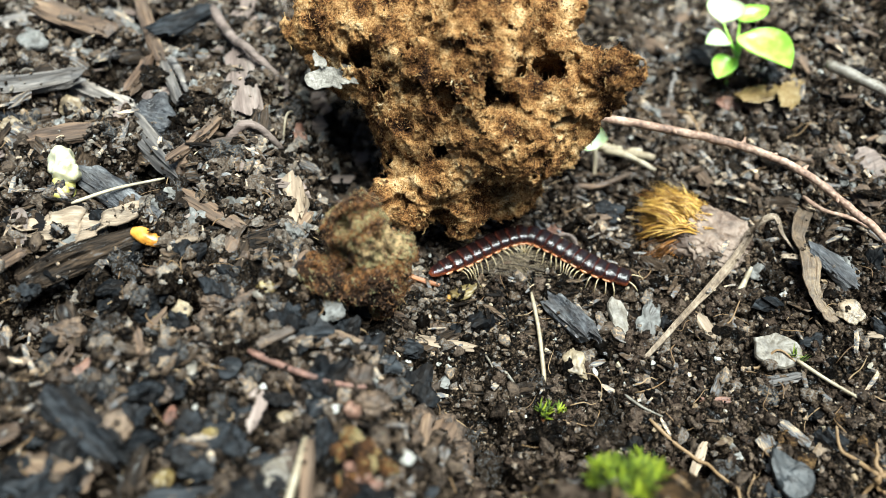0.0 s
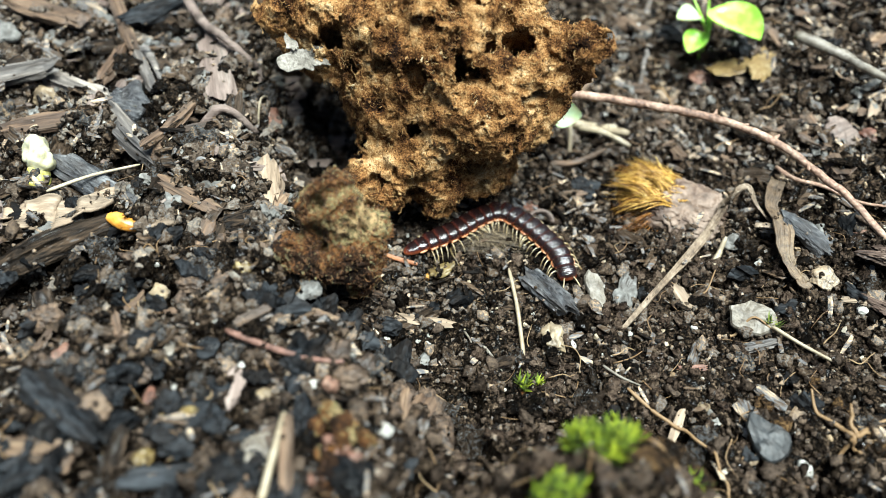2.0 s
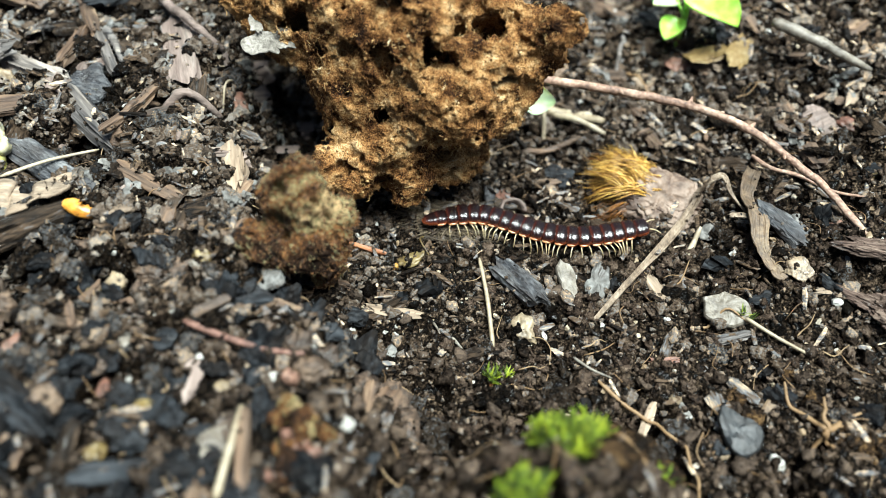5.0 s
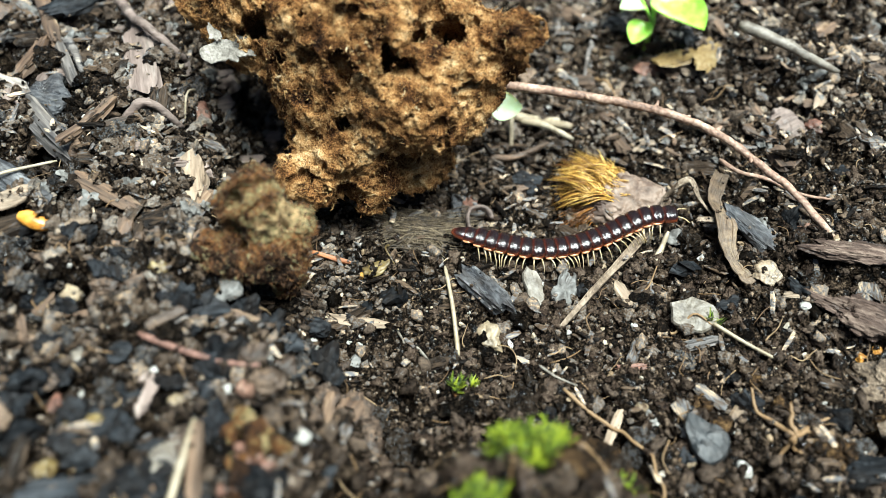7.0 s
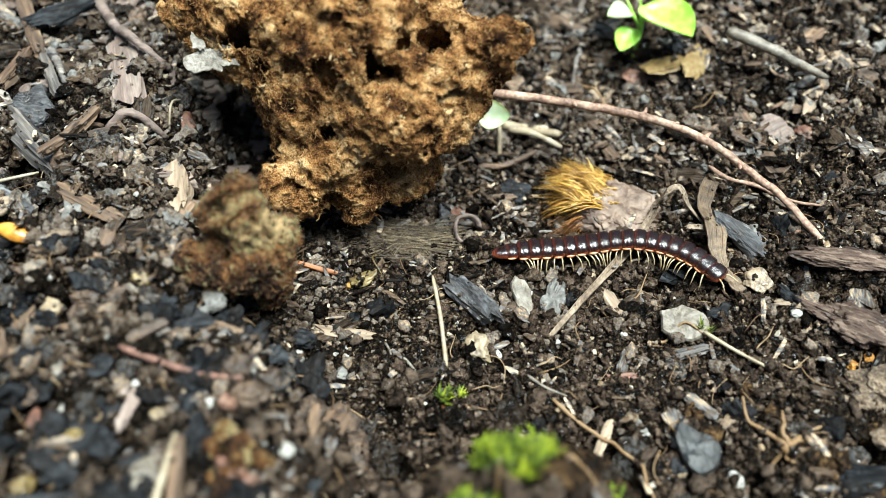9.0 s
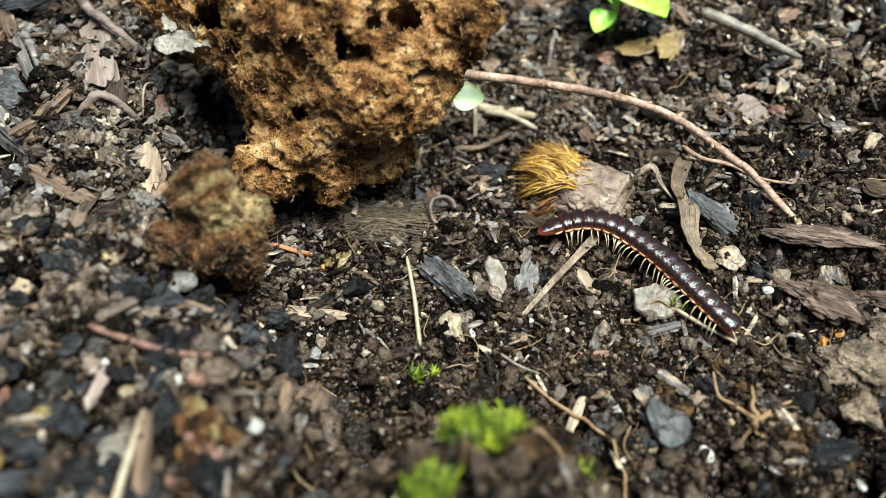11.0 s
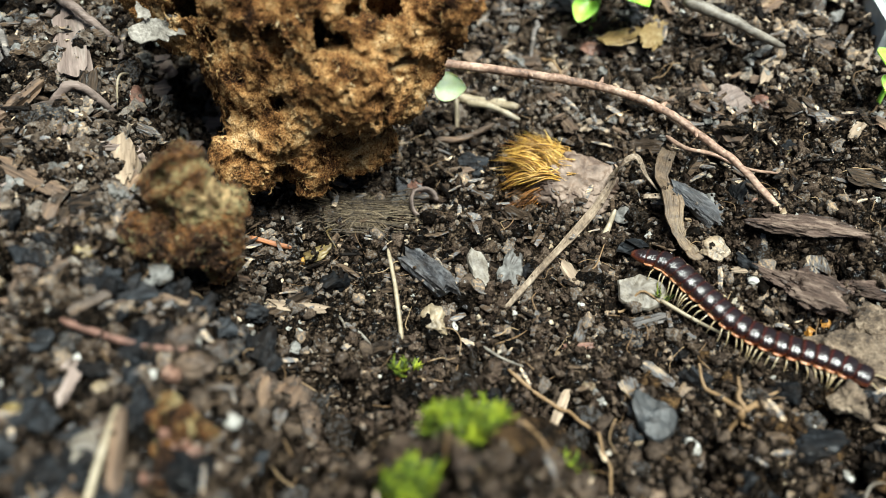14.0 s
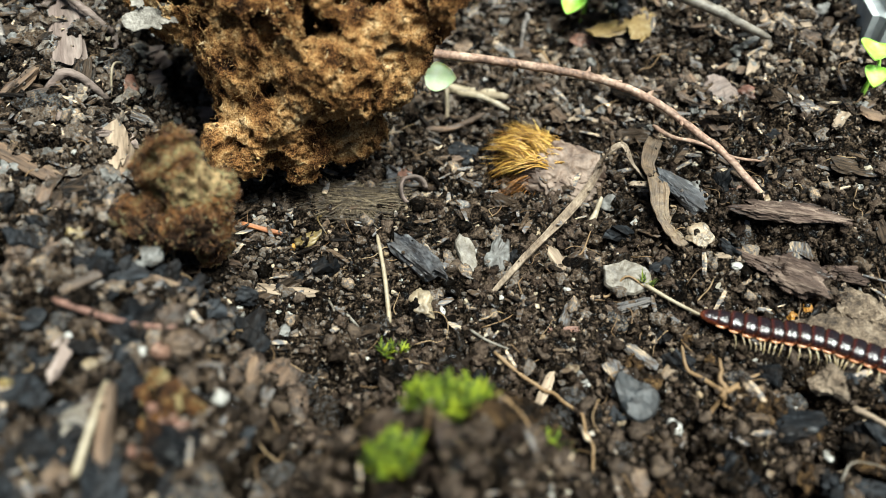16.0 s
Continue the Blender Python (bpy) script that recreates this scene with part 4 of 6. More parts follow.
def build_millipede():
    beast = tagged(new("millipede"), "glossy black and red-brown millipede with pale legs crawling", "millipede")
    leg_mesh = {s: mesh_of("leg", *leg_shape(s), LEG) for s in (-1, 1)}
    segments = []
    for k in range(COUNT):
        shape, size = ring_shape(k)
        seg = part("head" if k == COUNT - 1 else "telson" if k == 0 else "segment", mesh_of("segment", *shape, SHELL), beast)
        legs = []
        if 0 < k < COUNT - 1:
            for s in (-1, 1):
                part("keel", mesh_of("keel", *keel_shape(s, size), KEEL), seg, "pale orange side lobe")
        if 1 < k < COUNT - 1:
            for s in (-1, 1):
                for j, x in enumerate((0.26, -0.26)):
                    leg = part("leg", leg_mesh[s], seg, "thin pale jointed leg")
                    legs.append((leg, s, x * PITCH, k + (0.5 if j == 0 else 0.0), size))
        if k == COUNT - 1:
            for s in (-1, 1):
                line = [(0.0006, s * 0.0002, 0.0), (0.0011, s * 0.0006, 0.0003), (0.0017, s * 0.0008, 0.0002), (0.0023, s * 0.0011, -0.0002)]
                part("antenna", mesh_of("antenna", *sweep(line, 0.00016, n=12, sides=6, rough=0.2, tip=0.9), LEG), seg, "thin brown feeler")
        segments.append((seg, legs))
    return beast, segments


beast, segments = build_millipede()

# ---- makers of small things ----
DUSTED = []


def sliver(name, material, x, y, turn, length, width, height, label, category, seed, lift=0.0):
    """A piece of wood, bark or char."""
    rr = np.random.default_rng(seed)
    shape = stick(length, width, height, seed, 0.42, max(10, int(length / 0.0004)), 18, bend=rr.uniform(-0.03, 0.05), ragged=0.8)
    lift = lift + (0.0005 if length > 0.0055 else 0.0)
    DUSTED.append((shape[0], lay(x, y, turn, lift + height * 0.08), length))
    return thing(name, shape, material, lay(x, y, turn, lift + height * 0.08, rr.uniform(-7, 7), rr.uniform(-12, 12)), label, category, smooth=False)


def stone(name, material, x, y, turn, length, width, height, label, category, seed, lift=0.0):
    """A pebble, grain or lump."""
    soft = material in (WHITE, SEED)
    even = 0.06 if material is SEED else 0.18 if soft else 0.26
    shape = lump(length / 2, width / 2, height * 0.62, seed, even, 4 if length < 0.003 else 5, 0 if material is SEED else 2 if soft else 6, 3)
    if not soft:
        DUSTED.append((shape[0], lay(x, y, turn, lift + height * 0.06), length))
    return thing(name, shape, material, lay(x, y, turn, lift + height * 0.06, (seed * 53) % 30 - 15, (seed * 31) % 30 - 15), label, category)


def flake(name, material, x, y, turn, length, width, height, label, category, seed, lift=0.0):
    """A flat broken chip."""
    shape = plate(length / 2 * 1.15, width / length, min(height, 0.0009), seed, 0.08 if material is SLATE or name == "grey_stone" else 0.30, 36)
    return thing(name, shape, material, lay(x, y, turn, lift + min(height, 0.0009) * 0.4 + 0.0001, (seed * 53) % 16 - 8, 8 + (seed * 31) % 14), label, category, smooth=False)


def fibres(name, material, x, y, turn, length, width, count, label, category, seed):
    """A flat bundle of split wood fibres."""
    r = np.random.default_rng(seed)
    out = []
    for k in range(count):
        lock = r.integers(14)
        w = np.clip(r.normal(0, 0.30), -0.6, 0.6) * width
        a, c = -length / 2 * r.uniform(0.02, 1.0) * (0.6 + 0.4 * math.sin(lock * 2.1)), length / 2 * r.uniform(0.02, 1.0) * (0.6 + 0.4 * math.cos(lock * 3.7))
        lean, h = 0.0016 * math.sin(lock * 1.3), 0.0007 * max(0, 1 - (2 * w / width) ** 2) + r.uniform(0, 0.0004)
        out.append(sweep([(a, w * 0.8 - lean, h * 0.6), (a / 3, w, h + r.normal(0, 0.0001)), (c / 3, w, h + r.normal(0, 0.0001)), (c, w * 1.1 + lean + r.normal(0, 0.0005), h * 0.5)], r.uniform(0.00007, 0.00026), n=10, sides=5, seed=k, rough=0.5, tip=0.4))
    return thing(name, joined(out), material, lay(x, y, turn, -0.0001), label, category)


def ribbon(name, material, points, width, strands, label, category, seed, twist=0.0, wild=0.0001):
    """A dry strip of leaf or bark with fibres along it, one sheet with some thickness."""
    q = laid(points)
    o = Vector(q[0])
    n, m = 70, strands * 4 + 1
    p = spline([tuple(Vector(v) - o) for v in q], n)
    p = p + wild * np.stack([vnoise(np.stack([np.arange(n) * 0.25, np.full(n, 0.3 + k), np.full(n, seed)], 1), seed + k) for k in range(3)], 1)
    d = np.gradient(p, axis=0)
    side = np.stack([d[:, 1], -d[:, 0], 0 * d[:, 0]], 1)
    side /= np.linalg.norm(side, axis=1)[:, None] + 1e-9
    u, w = np.meshgrid(np.linspace(0, 1, n), np.linspace(-0.5, 0.5, m), indexing="ij")
    full = 0.35 + 0.65 * np.sin(math.pi * np.clip(u * 0.86 + 0.1, 0, 1)) ** 0.6 + 0.25 * vnoise(np.stack([u * 5, np.sign(w) * 2.0, 0 * u + seed], -1), seed) + 0.10 * vnoise(np.stack([u * 22, np.sign(w) * 2.0, 0 * u + seed], -1), seed + 2)
    groove = 0.00010 * np.abs(np.sin(w * math.pi * strands + 1.5 * vnoise(np.stack([u * 6, w * 3, 0 * u + 0.5], -1), seed + 4)))
    groove = groove + 0.00016 * vnoise(np.stack([u * 14, w * strands * 1.3, 0 * u + 1.5], -1), seed + 6) + 0.0003 * vnoise(np.stack([u * 7, w * 2, 0 * u + 2.5], -1), seed + 8)
    tw = twist * u + 0.5 * vnoise(np.stack([u * 4, 0 * u + 0.7, 0 * u + seed], -1), seed + 9)
    across = w * width * full
    top = p[:, None] + side[:, None] * (across * np.cos(tw))[..., None]
    top[..., 2] += across * np.sin(tw) + groove + 0.45 * width * w ** 2
    low = top.copy()
    low[..., 2] -= 0.00025 + groove
    verts = np.concatenate([top.reshape(-1, 3), low.reshape(-1, 3)])
    faces, off = [], n * m
    for a in range(n - 1):
        for b in range(m - 1):
            k = a * m + b
            faces.append((k, k + 1, k + m + 1, k + m))
            faces.append((off + k, off + k + m, off + k + m + 1, off + k + 1))
    rim = [(a * m, (a + 1) * m) for a in range(n - 1)] + [((n - 1) * m + b, (n - 1) * m + b + 1) for b in range(m - 1)]
    rim += [((a + 1) * m + m - 1, a * m + m - 1) for a in range(n - 1)] + [(b + 1, b) for b in range(m - 1)]
    faces += [(a, b, b + off, a + off) for a, b in rim]
    DUSTED.append((verts[:off] + (0, 0, 0.0001), Matrix.Translation(o), 0.006))
    return thing(name, (verts, faces), material, Matrix.Translation(o), label, category)


def blade(length, width, cup, seed, thick=0.00018, lobes_at=0.55):
    """A leaf blade along x with a cupped face, a fold at the midrib and some thickness."""
    n, m = 14, 9
    verts, faces = [], []
    for top in (1, 0):
        for i in range(n):
            u = i / (n - 1)
            half = width / 2 * max(0.02, math.sin(math.pi * min(1, u ** 0.75)) ** 0.7)
            for j in range(m):
                w = 2 * j / (m - 1) - 1
                z = cup * (w * w - 0.3) * half + 0.10 * length * math.sin(u * 2.6 + seed) * (u - 0.2)
                verts.append((u * length, w * half, z + (thick / 2 if top else -thick / 2)))
    off = n * m
    for i in range(n - 1):
        for j in range(m - 1):
            a = i * m + j
            faces.append((a, a + m, a + m + 1, a + 1))
            faces.append((off + a, off + a + 1, off + a + m + 1, off + a + m))
    rim = [(i * m, (i + 1) * m) for i in range(n - 1)] + [((n - 1) * m + j, (n - 1) * m + j + 1) for j in range(m - 1)]
    rim += [((i + 1) * m + m - 1, i * m + m - 1) for i in range(n - 1)] + [(j + 1, j) for j in range(m - 1)]
    faces += [(a, b, b + off, a + off) for a, b in rim]
    return np.array(verts), faces


def sprout(x, y, leaves, label):
    """A seedling: a stem and round young leaves on short stalks."""
    base = at(x, y)
    ob = tagged(new("seedling"), label, "seedling")
    ob.matrix_basis = Matrix.Translation(base)
    top = Vector((0.0004, -0.0004, 0.0040))
    part("stem", mesh_of("stem", *sweep([(0, 0, -0.0005), (0.0002, 0, 0.002), tuple(top)], 0.0007, n=12, sides=8), LEAF), ob)
    for k, (lx, ly, lz, turn, rise, length, width, mat_) in enumerate(leaves):
        p = Vector((lx, ly, lz)) - base
        leaf = part("leaf", mesh_of("leaf", *blade(length, width, 0.5, k), mat_), ob, "round bright green young leaf", pose(*p, 0, -rise, turn))
        back = leaf.matrix_basis.inverted() @ top
        part("leaf_stalk", mesh_of("leaf_stalk", *sweep([tuple(back), tuple(back * 0.5 + Vector((0, 0, 0.0002))), (0.0002, 0, 0)], 0.0005, n=10, sides=6), LEAF), leaf)
    return ob


def moss_clump(x, y, rx, ry, high, shoots, seed, label, leaf=1.0):
    """A cushion of moss: a brown core with many little shoots of pointed leaves."""
    r = np.random.default_rng(seed)
    core = thing("moss_cushion", lump(rx * 0.9, ry * 0.9, high * 0.7, seed, 0.35, 4, 0, 3), PEAT_MOSSY, lay(x, y, 0, 0.0), label, "moss")
    bits = []
    for _ in range(shoots):
        a, d = r.uniform(0, 6.28), math.sqrt(r.uniform(0, 1))
        px, py = math.cos(a) * d * rx, math.sin(a) * d * ry
        pz = high * 0.7 * math.sqrt(max(0, 1 - d * d)) - 0.0003
        lean = Vector((px / rx * 0.7 + r.uniform(-0.3, 0.3), py / ry * 0.7 + r.uniform(-0.3, 0.3), 1)).normalized()
        tall = r.uniform(0.0008, 0.0030) * (high / 0.003 * 0.6 + 0.4)
        for k in range(9):
            u = (k + 1) / 9
            o = Vector((px, py, pz)) + lean * tall * u
            b = r.uniform(0, 6.28)
            out = (Vector((math.cos(b), math.sin(b), 0.5 + u)).normalized())
            side = out.cross(Vector((0.2, 0.1, 1))).normalized() * 0.00010 * leaf
            ln = r.uniform(0.0007, 0.0016) * (0.5 + 0.5 * leaf)
            v = [o + side, o - side, o + out * ln * 0.55 - side * 0.9 + lean * 0.00006, o + out * ln, o + out * ln * 0.55 + side * 0.9 + lean * 0.00006, o + out * ln * 0.5 - lean * 0.00006]
            bits.append((np.array([tuple(q) for q in v]), [(0, 4, 2, 1), (4, 3, 2), (0, 1, 5), (1, 2, 5), (2, 3, 5), (3, 4, 5), (4, 0, 5)]))
    part("foliage", mesh_of("foliage", *joined(bits), MOSS, False), core, "bright yellow-green pointed moss shoots")["kind"] = "stuff"
    return core



# ---- twigs, straws and roots ----
TWIG_LINE = [(x, y, float(slope(x, y)) + h) for x, y, h in [(0.0150, 0.0901, 0.0112), (0.0186, 0.0897, 0.0100), (0.0259, 0.0878, 0.0100), (0.0306, 0.0864, 0.0100), (0.0351, 0.0846, 0.0098), (0.0380, 0.0830, 0.0093), (0.0409, 0.0811, 0.0085), (0.0441, 0.0784, 0.0070), (0.0473, 0.0748, 0.0050), (0.0490, 0.0730, 0.0040), (0.0532, 0.0674, 0.0006)]]
twig_at = [Vector(p) - Vector(TWIG_LINE[0]) for p in TWIG_LINE]
twig_bits = [sweep([tuple(p) for p in twig_at], 0.00115, n=110, sides=10, rough=0.20, tip=0.72, wander=0.00006)]
for k, (u, dx, dy, dz) in enumerate(((2.4, 0.0002, -0.0008, 0.0004), (4.2, 0.0004, 0.0007, 0.0005), (5.1, 0.0009, -0.0003, 0.0004), (6.3, 0.0008, 0.0006, 0.0002), (7.4, -0.0002, -0.0009, 0.0002))):
    o = twig_at[int(u)].lerp(twig_at[int(u) + 1], u % 1)
    twig_bits.append(sweep([tuple(o), tuple(o + Vector((dx, dy, dz)) * 0.6), tuple(o + Vector((dx, dy, dz)) * 1.3)], 0.0007, n=8, sides=7, seed=k, rough=0.4, tip=0.4))
thing("twig", joined(twig_bits), TWIG, Matrix.Translation(TWIG_LINE[0]), "long bent pinkish-brown dry twig", "twig")
straight("twig", TWIG, [(0.0438, 0.0811, 0.003), (0.0455, 0.0788, 0.003), (0.0481, 0.0768, 0.003), (0.0516, 0.0741, 0.002), (0.0543, 0.0725, 0.001)], 0.0006, "short thin brown side twig", "twig", n=20, rough=0.3)
straight("dry_stalk", PALE, [(0.0483, 0.0968, 0.007), (0.0536, 0.0938, 0.006), (0.0565, 0.0920, 0.005), (0.0604, 0.0915, 0.003)], 0.0016, "pale weathered dry stalk", "stalk", n=24, rough=0.3)
straight("straw", STRAW, [(0.0101, 0.0691, 0.0015), (0.0107, 0.0640, 0.001), (0.0111, 0.0581, 0.0003)], 0.00045, "pale yellow straw lying on soil", "straw", n=16, tip=1.2)
straight("straw", STRAW, [(0.0385, 0.0593, 0.0015), (0.0415, 0.0570, 0.0010), (0.0445, 0.0545, 0.0005)], 0.0005, "pale yellow straw lying on soil", "straw", n=16, tip=0.7)
straight("straw", STRAW, [(-0.0120, 0.0431, 0.002), (-0.0125, 0.0395, 0.002), (-0.0134, 0.0350, 0.001)], 0.0007, "thick pale straw on the bank", "straw", n=16, tip=1.1)
straight("straw", STRAW, [(-0.0408, 0.0713, 0.001), (-0.0368, 0.0741, 0.002), (-0.0321, 0.0768, 0.001)], 0.00045, "thin pale curved straw", "straw", n=16, tip=0.7)
straight("root", ROOT, [(0.0218, 0.0521, 0.0003), (0.0248, 0.0493, 0.0006), (0.0273, 0.0472, 0.0006), (0.0290, 0.0445, 0.0004), (0.0293, 0.0404, 0.0003), (0.0290, 0.037, 0.0)], 0.00048, "long pale brown root on soil", "root", n=30, wander=0.0003)
straight("rootlet", PALE, [(0.0194, 0.0554, 0.0004), (0.0211, 0.0536, 0.0006), (0.0235, 0.0529, 0.0003)], 0.00034, "whitish curled rootlet on soil", "root", n=14)
straight("red_twig", RED_STEM, [(-0.0188, 0.0529, 0.0008), (-0.0138, 0.0504, 0.0014), (-0.0101, 0.0490, 0.0014), (-0.0069, 0.0482, 0.0008)], 0.0008, "thin reddish dry twig on soil", "twig", n=24, rough=0.25)
ribbon("leaf_strip", DRY_LEAF, [(0.0222, 0.0600, 0.0008), (0.0252, 0.0632, 0.0012), (0.0274, 0.0657, 0.0014), (0.0301, 0.0687, 0.0016), (0.0342, 0.0734, 0.0016), (0.0364, 0.0761, 0.0026), (0.0370, 0.0770, 0.0040), (0.0378, 0.0769, 0.0050), (0.0392, 0.0768, 0.0042), (0.0402, 0.0755, 0.0028), (0.0415, 0.0735, 0.0014)], 0.0010, 4, "folded dry beige leaf strip arching over soil", "dry leaf", 31, twist=0.2, wild=0.00005)
ribbon("leaf_strip", LEAF_BROWN, [(0.0437, 0.0793, 0.0020), (0.0420, 0.0756, 0.0022), (0.0424, 0.0719, 0.0022), (0.0420, 0.0682, 0.0016), (0.0428, 0.0659, 0.0011), (0.0438, 0.0641, 0.0005)], 0.0023, 9, "broad dry brown leaf strip on soil", "dry leaf", 32, twist=0.3)
straight("twig", WOOD_PINK, [(-0.0326, 0.1096, 0.002), (-0.0282, 0.1013, 0.003), (-0.0249, 0.0968, 0.003), (-0.0209, 0.0952, 0.002)], 0.0015, "dark purplish curved twig", "twig", n=30, rough=0.3, tip=0.6)

straight("root", WOOD_GREY, [(0.0318, 0.1040, 0.002), (0.0307, 0.1012, 0.003), (0.0304, 0.0991, 0.001)], 0.0008, "grey crooked dead root", "root", n=16, wander=0.0003)
straight("root", ROOT, [(0.0319, 0.0993, 0.001), (0.0330, 0.0970, 0.0015), (0.0342, 0.0947, 0.0005)], 0.0005, "thin brown dead root", "root", n=16, wander=0.0003)
straight("rootlet", PALE, [(-0.0537, 0.0903, 0.001), (-0.0544, 0.0935, 0.0012), (-0.0526, 0.0945, 0.001), (-0.0477, 0.0924, 0.0006)], 0.0005, "whitish thin curled rootlet", "root", n=20)
straight("stalk", STRAW, [(-0.0193, 0.0928, 0.001), (-0.0196, 0.0882, 0.002), (-0.0201, 0.0858, 0.0005)], 0.0004, "thin yellowish curved stalk", "stalk", n=14)
for k, line in enumerate(([(0.0431, 0.0453, 0.001), (0.0417, 0.0473, 0.0006), (0.0405, 0.0487, 0.001), (0.0403, 0.0508, 0.002)], [(0.0431, 0.0453, 0.001), (0.0446, 0.0460, 0.0012), (0.0461, 0.0464, 0.0003)], [(0.0431, 0.0453, 0.001), (0.0434, 0.0448, 0.001), (0.0438, 0.0440, 0.0)], [(0.0431, 0.0453, 0.001), (0.0430, 0.0465, 0.0018), (0.0431, 0.0480, 0.0028)], [(0.0431, 0.0453, 0.001), (0.0452, 0.0468, 0.001), (0.0474, 0.0476, 0.0004)], [(0.0431, 0.0453, 0.001), (0.0423, 0.0448, 0.0008), (0.0416, 0.0440, 0.0)])):
    straight("root_tuft", ROOT, line, 0.0006, "golden-brown forked dead root", "root", "forked dead roots", n=14, seed=k, wander=0.0002)
straight("rootlet", ROOT, [(0.0330, 0.0602, 0.0004), (0.0348, 0.0597, 0.0006), (0.0369, 0.0608, 0.0010), (0.0390, 0.0590, 0.0005)], 0.0004, "thin tan curling rootlet", "root", n=18)
straight("rootlet", ROOT, [(0.0315, 0.0666, 0.0004), (0.0330, 0.0660, 0.0006), (0.0344, 0.0682, 0.001)], 0.0003, "thin tan curling rootlet", "root", n=14)
straight("stalk", STRAW, [(0.0344, 0.0691, 0.0004), (0.0354, 0.0708, 0.0012), (0.0362, 0.0720, 0.0020)], 0.0009, "short thick pale stalk", "stalk", n=12, rough=0.3)
straight("rootlet", PALE, [(0.0046, 0.0612, 0.0004), (0.0050, 0.0602, 0.0006), (0.0053, 0.0590, 0.0003)], 0.00035, "whitish thin curved rootlet", "root", n=10)
straight("rootlet", PALE, [(0.0066, 0.0585, 0.0004), (0.0076, 0.0578, 0.0006), (0.0086, 0.0561, 0.0002)], 0.0004, "whitish thin curved rootlet", "root", n=10)
straight("rootlet", YELLOW, [(0.0037, 0.0735, 0.0008), (0.0033, 0.0722, 0.0010), (0.0043, 0.0704, 0.0003)], 0.0003, "thin bright yellow thread", "thread", n=12)
straight("hair", PALE, [(0.0513, 0.0357, 0.001), (0.0525, 0.0371, 0.002), (0.0548, 0.0375, 0.002), (0.0575, 0.0370, 0.001)], 0.00022, "thin bluish-white curled hair", "hair", n=20)
straight("straw", WOOD_PALE, [(0.0560, 0.0440, 0.001), (0.0575, 0.0424, 0.0014), (0.0600, 0.0382, 0.0005)], 0.0008, "pale bent piece of straw", "straw", n=14)
for k, (a, c, w) in enumerate((((0.0196, 0.0945, 0.001), (0.0275, 0.0908, 0.001), 0.0014), ((0.0197, 0.0929, 0.003), (0.0195, 0.0880, 0.0004), 0.0007), ((0.0166, 0.0864, 0.001), (0.0243, 0.0887, 0.002), 0.0009), ((0.0210, 0.0926, 0.002), (0.0275, 0.0890, 0.0006), 0.0009), ((0.0200, 0.0940, 0.0018), (0.0262, 0.0925, 0.001), 0.0008))):
    mid = tuple((p + q) / 2 for p, q in zip(a, c))
    straight("dead_stalk", STRAW if k != 2 else WOOD_BROWN, [a, mid, c], w, "dry tan dead stalk on soil", "stem", "dead stems beside the clod", n=14, seed=k, rough=0.3, tip=0.8)
sliver("leaf_tie", DRY_LEAF, 0.0405, 0.0721, -3, 0.0026, 0.0006, 0.0004, "narrow dry scrap across a leaf strip", "dry leaf", 881, lift=0.0030)

# ---- golden bud, seedlings, moss, fungus, shell ----
bud = tagged(new("seed_head"), "golden bristly seed head with a papery grey-brown husk", "seed head")
bud.matrix_basis = Matrix.Translation(at(0.0310, 0.0800, 0.0012))
husk_v, husk_f = lump(0.0056, 0.0043, 0.0031, 77, 0.16, 6, 7, 4)
crack = np.minimum(np.abs(vnoise(husk_v * (420, 620, 620), 78)), 1.3 * np.abs(vnoise(husk_v * (800, 1000, 1000), 79)))
husk_v = husk_v * (1 - 0.13 * (1 - step(crack / 0.14)) + 0.03 * vnoise(husk_v * 2600, 80))[:, None]
part("husk", mesh_of("husk", husk_v, husk_f, HUSK), bud, "cracked papery grey-brown husk", pose(0.0018, -0.0018, 0.0002, 4, 10, -20))


def locks(count, spread, low, high, turn, fine, seed):
    """Matted locks of fine bristles that lie fanned out from the husk."""
    g, out = np.random.default_rng(seed), []
    for _ in range(count):
        root_ = np.array((g.normal(-0.0003, 0.0011), g.uniform(-0.0024, 0.0036), g.uniform(low, high)))
        thick = fine * g.uniform(0.55, 2.0)
        a = g.normal(turn, spread) - 0.20 * root_[1] / 0.003
        e, ln, droop = g.normal(0.02, 0.14), g.uniform(0.0032, 0.0070), g.uniform(0.10, 0.38)
        for k in range(20):
            aa, ee, l2 = a + g.normal(0, 0.09), e + g.normal(0, 0.08), ln * g.uniform(0.6, 1.05)
            o = root_ + g.normal(0, 0.0002, 3)
            d = np.array((math.cos(aa) * math.cos(ee), math.sin(aa) * math.cos(ee), math.sin(ee)))
            tip_ = o + d * l2 - np.array((0, 0, l2 * droop))
            tip_[2] = max(tip_[2], -0.0010)
            out.append(sweep([tuple(o), tuple(o + d * l2 * 0.5 + g.normal(0, 0.00020, 3)), tuple(tip_)], g.uniform(0.6, 1.5) * thick, height=thick * 0.4, n=6, sides=4, seed=k, tip=0.25, twist=g.uniform(-0.6, 0.6)))
    return joined(out)


part("bristle_tuft", mesh_of("bristle_tuft", *locks(84, 0.42, 0.0008, 0.0029, 2.66, 0.00014, 41), BRISTLE), bud, "golden-yellow matted bristles")["kind"] = "stuff"
part("bristle_tuft", mesh_of("bristle_tuft", *locks(52, 0.36, -0.0002, 0.0014, 3.0, 0.00012, 42), RUSSET), bud, "russet-brown lower bristles")["kind"] = "stuff"

